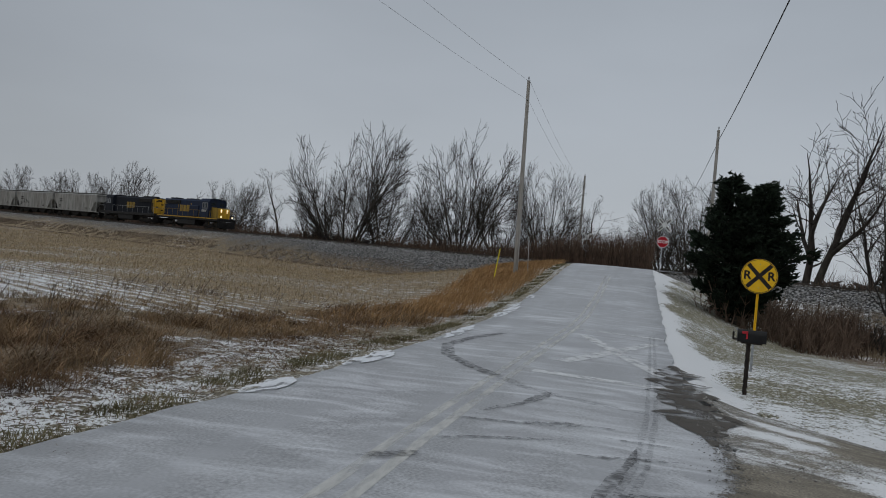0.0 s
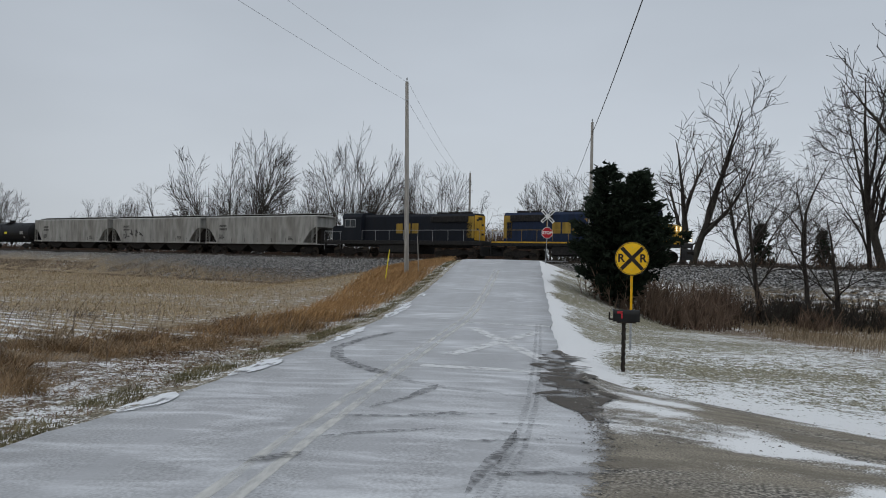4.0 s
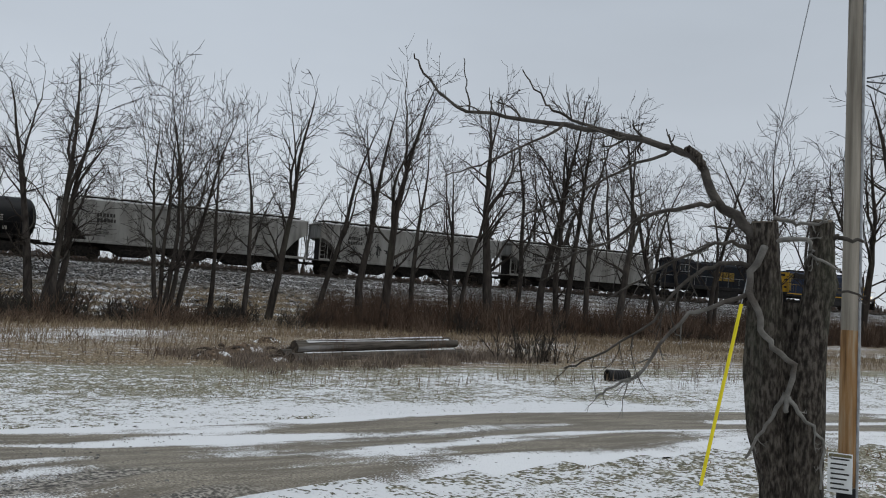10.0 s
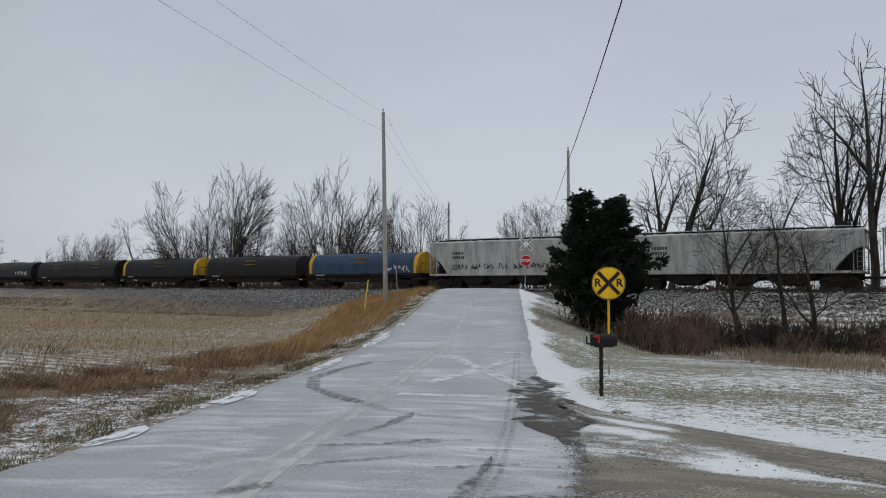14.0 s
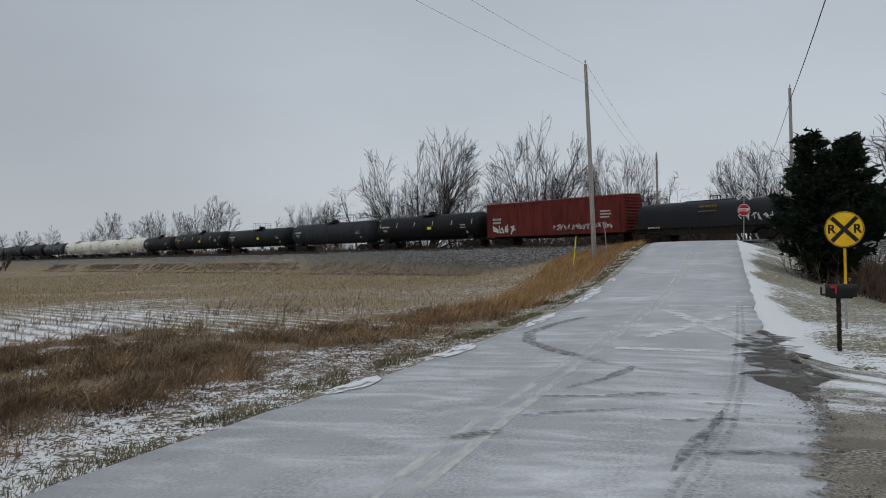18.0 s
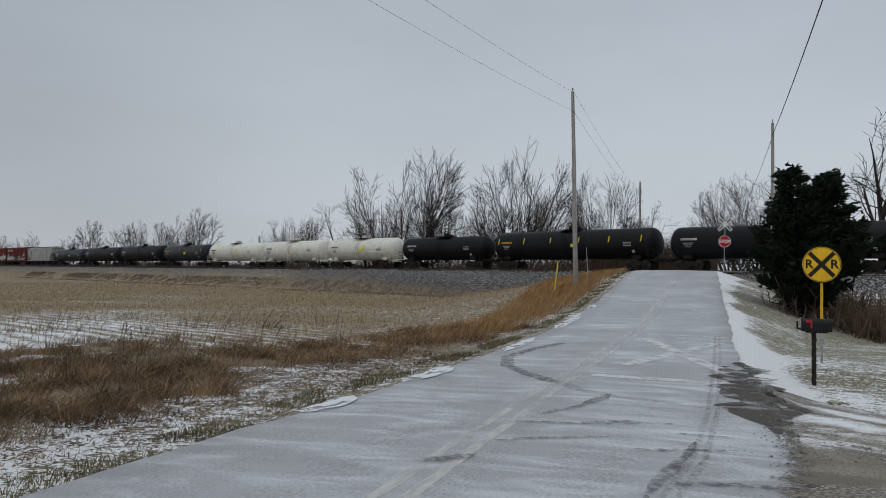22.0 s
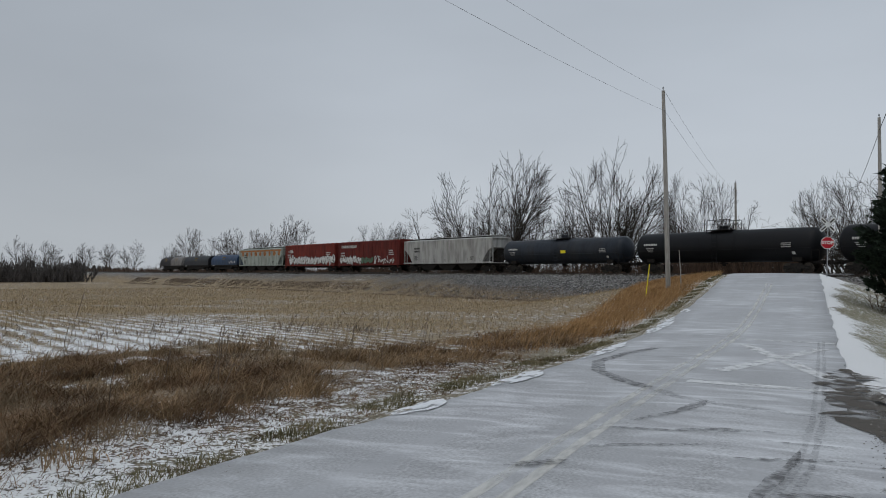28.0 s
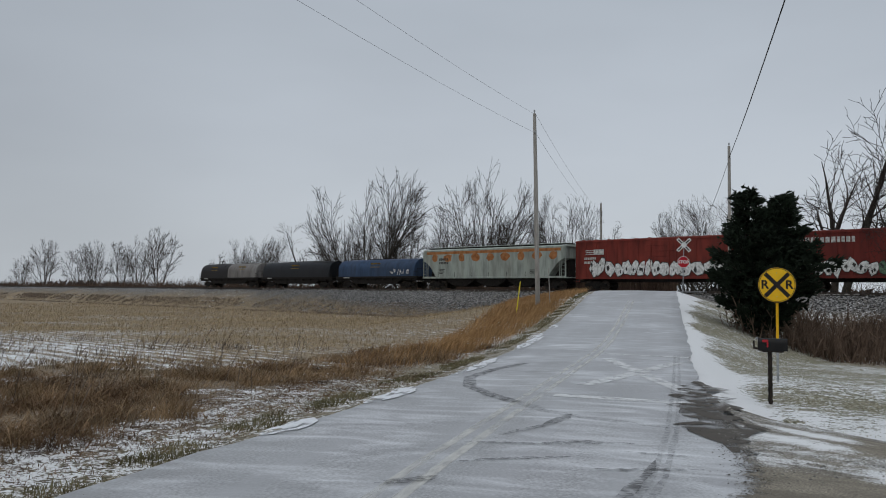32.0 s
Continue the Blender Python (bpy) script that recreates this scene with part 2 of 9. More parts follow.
SNOW = (0.785, 0.795, 0.805)
M = {
    "steel_black": material("black_steel", ((0.3, (0.012, 0.012, 0.013)), (0.7, (0.03, 0.028, 0.026))), 0.6, 5, 6, 0.2, 0.1),
    "underframe": material("underframe_grime", ((0.3, (0.009, 0.008, 0.008)), (0.7, (0.028, 0.024, 0.02))), 0.85, 6, 6, 0, 0.15),
    "wheel": material("wheel_steel", ((0.3, (0.03, 0.026, 0.022)), (0.7, (0.09, 0.075, 0.06))), 0.7, 8, 4, 0.4, 0.1),
    "tank_black": paint("black_tank_paint", (0.005, 0.0055, 0.007), 0.5, 0.25, (0.012, 0.011, 0.01)),
    "tank_grey": paint("dark_grey_tank_paint", (0.022, 0.028, 0.038), 0.42, 0.35),
    "tank_white": material("cream_tank_paint", ((0.3, (0.62, 0.605, 0.54)), (0.62, (0.76, 0.745, 0.675))), 0.5, 2.2, 8, 0, 0.04, 30, (0.7, (0.4, 0.35, 0.26), 0.58, 0.8, 0.3), (1, 1, 0.35)),
    "hopper_grey": paint("grey_hopper_paint", (0.34, 0.336, 0.316), 0.7, 0.5, (0.13, 0.115, 0.095)),
    "hopper_pale": paint("pale_grey_hopper_paint", (0.42, 0.417, 0.4), 0.7, 0.35, (0.2, 0.18, 0.15)),
    "hopper_green": paint("grey_green_hopper_paint", (0.36, 0.4, 0.36), 0.7, 0.3, (0.2, 0.17, 0.12)),
    "hopper_dark": paint("dark_slate_hopper_paint", (0.03, 0.033, 0.04), 0.65, 0.4, (0.02, 0.018, 0.017)),
    "box_red": paint("oxide_red_boxcar_paint", (0.15, 0.025, 0.019), 0.7, 0.35, (0.06, 0.022, 0.018)),
    "box_bright": paint("red_boxcar_paint", (0.2, 0.034, 0.024), 0.7, 0.3, (0.09, 0.03, 0.022)),
    "loco_blue": paint("dark_blue_engine_paint", (0.012, 0.024, 0.058), 0.6, 0.35, (0.022, 0.022, 0.024)),
    "loco_dull": paint("faded_dark_engine_paint", (0.009, 0.012, 0.019), 0.7, 0.4, (0.022, 0.02, 0.02)),
    "yellow": paint("weathered_yellow_paint", (0.62, 0.36, 0.03), 0.55, 0.35, (0.18, 0.11, 0.03)),
    "coil_blue": paint("blue_hood_paint", (0.035, 0.065, 0.125), 0.55, 0.35, (0.05, 0.055, 0.065)),
    "coil_black": paint("black_hood_paint", (0.011, 0.012, 0.015), 0.45, 0.4, (0.022, 0.02, 0.02)),
    "coil_brown": paint("brown_hood_paint", (0.016, 0.013, 0.013), 0.5, 0.45, (0.018, 0.015, 0.014)),
    "coil_silver": paint("bare_grey_hood_paint", (0.24, 0.23, 0.22), 0.6, 0.5, (0.08, 0.06, 0.05)),
    "emblem_gold": paint("dull_gold_paint", (0.33, 0.215, 0.04), 0.6, 0.4, (0.1, 0.07, 0.03)),
    "mark_white": material("stencil_white", ((0.35, (0.3, 0.29, 0.27)), (0.6, (0.6, 0.59, 0.56))), 0.7, 6, 6, 0, 0),
    "mark_dark": material("stencil_dark", ((0.3, (0.03, 0.03, 0.03)), (0.7, (0.07, 0.065, 0.06))), 0.7, 6, 6, 0, 0),
    "graffiti_white": material("spray_white", ((0.35, (0.4, 0.4, 0.38)), (0.6, (0.72, 0.72, 0.7))), 0.6, 5, 5, 0, 0),
    "graffiti_green": material("spray_green", ((0.35, (0.05, 0.1, 0.06)), (0.6, (0.12, 0.2, 0.13))), 0.6, 5, 5, 0, 0),
    "orange_rust": material("orange_rust_patch", ((0.35, (0.26, 0.1, 0.035)), (0.65, (0.42, 0.19, 0.08))), 0.85, 3, 8, 0, 0.1),
    "glass": material("dark_window_glass", ((0.4, (0.02, 0.025, 0.03)), (0.6, (0.04, 0.045, 0.05))), 0.08, 3, 2, 0, 0),
    "lamp": material("lit_headlight", ((0.4, (0.9, 0.8, 0.6)), (0.6, (1, 0.9, 0.7))), 0.3, 3, 2, 0, 0, emit=((1.0, 0.72, 0.36), 1.6)),
    "rail": material("rail_steel", ((0.3, (0.05, 0.04, 0.034)), (0.7, (0.12, 0.1, 0.085))), 0.55, 9, 4, 0.5, 0.1),
    "tie": material("weathered_tie_timber", ((0.3, (0.03, 0.026, 0.022)), (0.7, (0.09, 0.08, 0.07))), 0.9, 6, 8, 0, 0.4, stretch=(1, 0.2, 1), vary=0.25),
    "pole_wood": material("grey_weathered_pole", ((0.3, (0.24, 0.225, 0.2)), (0.7, (0.42, 0.4, 0.37))), 0.9, 9, 8, 0, 0.5, 40, (0.5, (0.1, 0.085, 0.07), 0.5, 0.7, 0.6), (3, 3, 0.18)),
    "pole_new": material("tan_treated_pole", ((0.3, (0.19, 0.168, 0.135)), (0.7, (0.37, 0.335, 0.28))), 0.85, 7, 8, 0, 0.4, 40, (1.1, (0.34, 0.2, 0.08), 0.56, 0.7, 0.6), (3, 3, 0.16)),
    "galv": material("galvanised_steel", ((0.3, (0.24, 0.25, 0.26)), (0.7, (0.42, 0.43, 0.44))), 0.5, 12, 5, 0.6, 0.05),
    "sign_yellow": material("sign_yellow", ((0.3, (0.75, 0.43, 0.012)), (0.7, (0.88, 0.53, 0.02))), 0.45, 3, 5, 0, 0.02, 40, (2.0, (0.5, 0.3, 0.03), 0.55, 0.75, 0.35)),
    "sign_black": material("sign_black", ((0.3, (0.012, 0.01, 0.01)), (0.7, (0.03, 0.022, 0.02))), 0.5, 5, 4, 0, 0),
    "sign_red": material("sign_red", ((0.3, (0.34, 0.012, 0.02)), (0.7, (0.48, 0.02, 0.03))), 0.45, 3, 5, 0, 0.02),
    "sign_white": material("sign_white", ((0.3, (0.62, 0.63, 0.62)), (0.7, (0.78, 0.79, 0.78))), 0.5, 4, 5, 0, 0.02),
    "sign_back": material("sign_back_aluminium", ((0.3, (0.3, 0.31, 0.32)), (0.7, (0.45, 0.46, 0.47))), 0.45, 6, 5, 0.5, 0.02),
    "mail_black": material("mailbox_black", ((0.3, (0.006, 0.006, 0.006)), (0.7, (0.014, 0.013, 0.013))), 0.55, 6, 5, 0, 0.05),
    "mail_wood": material("dark_post_timber", ((0.3, (0.012, 0.01, 0.009)), (0.7, (0.045, 0.035, 0.028))), 0.9, 10, 8, 0, 0.6, stretch=(2, 2, 0.4)),
    "red_flag": material("red_flag_plastic", ((0.3, (0.35, 0.02, 0.03)), (0.7, (0.5, 0.03, 0.04))), 0.4, 5, 3, 0, 0),
    "guard_yellow": material("guy_guard_plastic", ((0.3, (0.75, 0.62, 0.02)), (0.7, (0.85, 0.72, 0.03))), 0.4, 6, 4, 0, 0.02),
    "wire": material("weathered_wire", ((0.3, (0.02, 0.02, 0.021)), (0.7, (0.05, 0.05, 0.05))), 0.6, 6, 3, 0.3, 0),
    "spill": material("ochre_spill", ((0.35, (0.42, 0.34, 0.17)), (0.65, (0.62, 0.56, 0.4))), 0.7, 7, 8, 0, 0),
    "snow": material("thin_snow", ((0.3, (0.6, 0.62, 0.64)), (0.7, SNOW)), 0.75, 5, 8, 0, 0.5, 25),
}


# ---- mesh helpers ----
class Shape:
    """Vertices and faces of one mesh, gathered from simple solids."""

    def __init__(self):
        self.v, self.f = [], []

    def add(self, verts, faces):
        k = len(self.v)
        self.v.extend(tuple(p) for p in verts)
        self.f.extend(tuple(i + k for i in q) for q in faces)
        return self

    def box(self, x, y, z, sx, sy, sz, edge=0.02, turn=None):
        """A box about its centre, with its twelve edges chamfered."""
        hx, hy, hz = sx / 2, sy / 2, sz / 2
        e = min(edge, hx * 0.6, hy * 0.6, hz * 0.6)
        ring = []
        for zz, ins in ((-hz, e), (-hz + e, 0), (hz - e, 0), (hz, e)):
            a, b = hx - ins, hy - ins
            ring.append([(-a, -b + e, zz), (-a + e, -b, zz), (a - e, -b, zz), (a, -b + e, zz), (a, b - e, zz), (a - e, b, zz), (-a + e, b, zz), (-a, b - e, zz)])
        vs = [p for r in ring for p in r]
        fs = [tuple(range(7, -1, -1)), tuple(range(24, 32))]
        for r in range(3):
            for i in range(8):
                j = (i + 1) % 8
                fs.append((r * 8 + i, r * 8 + j, r * 8 + 8 + j, r * 8 + 8 + i))
        m = (Matrix.Translation((x, y, z)) @ turn) if turn else Matrix.Translation((x, y, z))
        return self.add([m @ Vector(p) for p in vs], fs)

    def tube(self, pts, radii, sides=8, caps=True):
        """A round tube along points with a radius at each."""
        pts = [Vector(p) for p in pts]
        if not isinstance(radii, (list, tuple)):
            radii = [radii] * len(pts)
        vs, fs = [], []
        for i, p in enumerate(pts):
            d = (pts[min(i + 1, len(pts) - 1)] - pts[max(i - 1, 0)]).normalized()
            a = d.cross(Vector((0, 0, 1)) if abs(d.z) < 0.9 else Vector((1, 0, 0))).normalized()
            b = d.cross(a)
            for k in range(sides):
                w = 2 * math.pi * k / sides
                vs.append(p + (a * math.cos(w) + b * math.sin(w)) * radii[i])
        for i in range(len(pts) - 1):
            for k in range(sides):
                j = (k + 1) % sides
                fs.append((i * sides + k, i * sides + j, (i + 1) * sides + j, (i + 1) * sides + k))
        if caps:
            fs += [tuple(range(sides - 1, -1, -1)), tuple(range((len(pts) - 1) * sides, len(pts) * sides))]
        return self.add(vs, fs)

    def prism(self, outline, y0, y1):
        """An outline in x and z, given counter-clockwise as seen from -y, pulled from y0 to y1."""
        k = len(outline)
        vs = [(x, y0, z) for x, z in outline] + [(x, y1, z) for x, z in outline]
        fs = [tuple(range(k)), tuple(range(2 * k - 1, k - 1, -1))]
        fs += [(i, i + k, (i + 1) % k + k, (i + 1) % k) for i in range(k)]
        return self.add(vs, fs)

    def extrude_x(self, outline, x0, x1):
        """An outline in y and z pulled along x."""
        k = len(outline)
        vs = [(x0, y, z) for y, z in outline] + [(x1, y, z) for y, z in outline]
        fs = [tuple(range(k)), tuple(range(2 * k - 1, k - 1, -1))]
        fs += [(i, i + k, (i + 1) % k + k, (i + 1) % k) for i in range(k)]
        return self.add(vs, fs)

    def lathe_x(self, profile, y, z, sides=28):
        """A round body along x: profile of (x, radius)."""
        vs, fs = [], []
        for x, r in profile:
            for k in range(sides):
                w = 2 * math.pi * k / sides
                vs.append((x, y + r * math.cos(w), z + r * math.sin(w)))
        for i in range(len(profile) - 1):
            for k in range(sides):
                j = (k + 1) % sides
                fs.append((i * sides + k, (i + 1) * sides + k, (i + 1) * sides + j, i * sides + j))
        fs += [tuple(range(sides)), tuple(range(len(profile) * sides - 1, (len(profile) - 1) * sides - 1, -1))]
        return self.add(vs, fs)

    def mesh(self, name, mat, smooth=False, fix=True):
        me = bpy.data.meshes.new(name)
        me.from_pydata(self.v, [], self.f)
        if fix:
            bm = bmesh.new()
            bm.from_mesh(me)
            bmesh.ops.recalc_face_normals(bm, faces=bm.faces)
            bm.to_mesh(me)
            bm.free()
        me.materials.append(mat)
        if smooth:
            me.polygons.foreach_set("use_smooth", [True] * len(me.polygons))
            me.set_sharp_from_angle(angle=radians(42))
        return me


def part(name, data, mat, parent, label="", smooth=False):
    """One mesh object under a thing or a part; data is a Shape or a ready mesh."""
    ob = new(name, data.mesh(name, mat, smooth) if isinstance(data, Shape) else data)
    ob.parent = parent
    return tagged(ob, label)


def thing(name, label, category, group="", kind=""):
    return tagged(new(name), label, category, group, kind)


def solo(name, data, mat, label, category, group="", kind="", smooth=False):
    """A thing that is a single mesh."""
    return tagged(new(name, data.mesh(name, mat, smooth) if isinstance(data, Shape) else data), label, category, group, kind)


# ---- the lie of the land ----
ROAD_X, ROAD_DIR = -1.94, Vector((-0.1708, 0.9853))
TRACK_DIR, TRACK_0 = Vector((0.9457, -0.3249)), Vector((0.46, 69.14))
TRACK_TURN = -18.96
RAIL_TOP = 2.0
PROFILE_P = (-200, -10, 0, 8, 18, 26, 31, 38, 46, 53.5, 59, 64, 78, 90, 130, 1000)
PROFILE_Z = (0.6, 0.1, 0, 0, -0.12, -0.12, 0.05, 0.4, 1.0, 1.6, 1.92, 2.0, 2.0, 1.6, 0.6, 0)


def ease(a, b, x):
    k = np.clip((x - a) / (b - a), 0, 1)
    return k * k * (3 - 2 * k)


def road_pq(x, y):
    """How far along the road, and how far to its right, a place lies."""
    return (x - ROAD_X) * ROAD_DIR.x + y * ROAD_DIR.y, (x - ROAD_X) * ROAD_DIR.y - y * ROAD_DIR.x


def road_xy(p, q):
    return ROAD_X + p * ROAD_DIR.x + q * ROAD_DIR.y, p * ROAD_DIR.y - q * ROAD_DIR.x


def road_z(p):
    return np.interp(p, PROFILE_P, PROFILE_Z)


def track_d(x, y):
    """Distance from the middle of the track, positive on the road's near side."""
    return -(x - TRACK_0.x) * 0.3249 - (y - TRACK_0.y) * 0.9457


def ground_z(x, y):
    x, y = np.asarray(x, float), np.asarray(y, float)
    p, q = road_pq(x, y)
    d = track_d(x, y)
    left = -0.12 - 0.9 * ease(8, 60, p)
    right = -0.02 - 0.37 * ease(-58, -48, -d) - 1.35 * ease(-48, -15, -d)
    base = left + (right - left) * ease(-4, 4, q)
    base = base + (-0.6 - base) * ease(4, 14, -d)
    bank = 1.74 - np.maximum(0, np.abs(d) - 2.2) * 0.55
    shoulder = road_z(p) - 0.05 - np.maximum(0, np.abs(q) - 3.0) * np.where(q < 0, 0.16, 0.33)
    return np.maximum(np.maximum(base, bank), shoulder)


def gz(x, y):
    return float(ground_z(x, y))


# ---- ground ----
def nodes_of(name):
    m = bpy.data.materials.new(name)
    m.use_nodes = True
    return m, m.node_tree.nodes, m.node_tree.links, m.node_tree.nodes["Principled BSDF"]


def noise_node(n, l, vec, scale, detail=6.0, distort=0.0):
    no = n.new("ShaderNodeTexNoise")
    no.inputs["Scale"].default_value, no.inputs["Detail"].default_value, no.inputs["Distortion"].default_value = scale, detail, distort
    l.new(vec, no.inputs["Vector"])
    return no.outputs["Fac"]


def ramp_node(n, l, fac, stops):
    r = n.new("ShaderNodeValToRGB")
    while len(r.color_ramp.elements) < len(stops):
        r.color_ramp.elements.new(0.5)
    for e, (at, col) in zip(r.color_ramp.elements, stops):
        e.position, e.color = at, (*col, 1)
    l.new(fac, r.inputs["Fac"])
    return r.outputs["Color"]


def mix_node(n, l, fac, a, b):
    mx = n.new("ShaderNodeMix")
    mx.data_type = "RGBA"
    if isinstance(fac, float):
        mx.inputs[0].default_value = fac
    else:
        l.new(fac, mx.inputs[0])
    for k, c in ((6, a), (7, b)):
        if isinstance(c, tuple):
            mx.inputs[k].default_value = (*c, 1)
        else:
            l.new(c, mx.inputs[k])
    return mx.outputs[2]


def math_node(n, l, op, a, b=None, clamp=False):
    nd = n.new("ShaderNodeMath")
    nd.operation, nd.use_clamp = op, clamp
    for k, c in ((0, a), (1, b)):
        if c is None:
            continue
        if isinstance(c, (int, float)):
            nd.inputs[k].default_value = c
        else:
            l.new(c, nd.inputs[k])
    return nd.outputs[0]


def range_node(n, l, val, lo, hi, to0=0.0, to1=1.0):
    mr = n.new("ShaderNodeMapRange")
    for key, v in (("From Min", lo), ("From Max", hi), ("To Min", to0), ("To Max", to1)):
        mr.inputs[key].default_value = v
    l.new(val, mr.inputs["Value"])
    return mr.outputs["Result"]


def attr_node(n, name):
    a = n.new("ShaderNodeAttribute")
    a.attribute_name = name
    return a


def bump_node(n, l, height, strength, distance=0.03):
    b = n.new("ShaderNodeBump")
    b.inputs["Strength"].default_value, b.inputs["Distance"].default_value = strength, distance
    l.new(height, b.inputs["Height"])
    return b.outputs["Normal"]


def mapped(n, l, scale=(1, 1, 1), turn=0.0):
    tc = n.new("ShaderNodeTexCoord")
    mp = n.new("ShaderNodeMapping")
    mp.inputs["Scale"].default_value = scale
    mp.inputs["Rotation"].default_value = (0, 0, radians(turn))
    l.new(tc.outputs["Object"], mp.inputs["Vector"])
    return mp.outputs["Vector"]


def ground_material():
    m, n, l, bsdf = nodes_of("winter_ground")
    v = mapped(n, l)
    zone = attr_node(n, "zone")
    sep = n.new("ShaderNodeSeparateColor")
    l.new(zone.outputs["Color"], sep.inputs[0])
    snow = attr_node(n, "snow").outputs["Fac"]
    fine, mid, large = noise_node(n, l, v, 19.0, 12), noise_node(n, l, v, 2.2, 9), noise_node(n, l, mapped(n, l, (0.35, 1.0, 1), 19), 0.3, 6)
    soil = ramp_node(n, l, fine, ((0.36, (0.045, 0.032, 0.021)), (0.5, (0.16, 0.118, 0.078)), (0.64, (0.34, 0.265, 0.18))))
    straw = ramp_node(n, l, fine, ((0.4, (0.045, 0.032, 0.018)), (0.5, (0.215, 0.157, 0.087)), (0.6, (0.45, 0.345, 0.21))))
    grass = ramp_node(n, l, fine, ((0.36, (0.08, 0.078, 0.045)), (0.5, (0.23, 0.21, 0.142)), (0.64, (0.41, 0.385, 0.29))))
    stone = ramp_node(n, l, noise_node(n, l, v, 6.0, 12), ((0.42, (0.018, 0.018, 0.018)), (0.5, (0.085, 0.083, 0.08)), (0.6, (0.36, 0.355, 0.35))))
    col = mix_node(n, l, sep.outputs[0], soil, straw)
    col = mix_node(n, l, sep.outputs[1], col, grass)
    col = mix_node(n, l, sep.outputs[2], col, stone)
    clod = noise_node(n, l, v, 5.0, 7, 0.3)
    cover = math_node(n, l, "ADD", math_node(n, l, "MULTIPLY", mid, 0.42), math_node(n, l, "MULTIPLY", fine, 0.95))
    cover = math_node(n, l, "ADD", cover, math_node(n, l, "MULTIPLY", clod, 0.7))
    cover = math_node(n, l, "ADD", cover, math_node(n, l, "MULTIPLY", large, 0.35))
    cover = math_node(n, l, "ADD", cover, math_node(n, l, "SUBTRACT", snow, 1.69))
    rows = n.new("ShaderNodeSeparateXYZ")
    l.new(mapped(n, l, (1, 1, 1), 18.96), rows.inputs[0])
    comb = math_node(n, l, "SINE", math_node(n, l, "MULTIPLY", rows.outputs["Y"], 8.27))
    cover = math_node(n, l, "ADD", cover, math_node(n, l, "MULTIPLY", math_node(n, l, "MULTIPLY", comb, 0.1), sep.outputs[0]))
    white = range_node(n, l, cover, 0.0, 0.09)
    l.new(mix_node(n, l, white, col, SNOW), bsdf.inputs["Base Color"])
    bsdf.inputs["Roughness"].default_value = 0.9
    l.new(bump_node(n, l, math_node(n, l, "ADD", fine, clod), 0.9, 0.06), bsdf.inputs["Normal"])
    return m


def spread(stops):
    """Grid lines with a growing step, from (end, step) pairs."""
    out, x = [stops[0][0]], stops[0][0]
    for end, step in stops[1:]:
        while x < end - 1e-6:
            x = min(end, x + step)
            out.append(x)
    return np.array(out)


DRIVE_FAR = ((-1.4, 15.6), (-0.3, 13.9), (1.6, 11.7), (3.7, 10.0), (6.5, 9.1), (10.6, 8.3), (14.6, 6.3), (19.5, 3.7), (27, -0.5))
DRIVE_NEAR = ((-0.2, 3.4), (0.9, 4.3), (2.4, 5.2), (4.6, 5.9), (7.6, 5.2), (10.9, 4.35), (14.5, 2.8), (19, 0.4), (26, -3.4))


def inside(x, y, far, near):
    """Whether places lie between the two sides of the drive, a little in from its edge."""
    ring = [*far, *reversed(near)]
    hit = np.zeros(x.shape, bool)
    for (x0, y0), (x1, y1) in zip(ring, ring[1:] + ring[:1]):
        cross = ((y0 > y) != (y1 > y)) & (x < (x1 - x0) * (y - y0) / ((y1 - y0) or 1e-9) + x0)
        hit ^= cross
    return hit


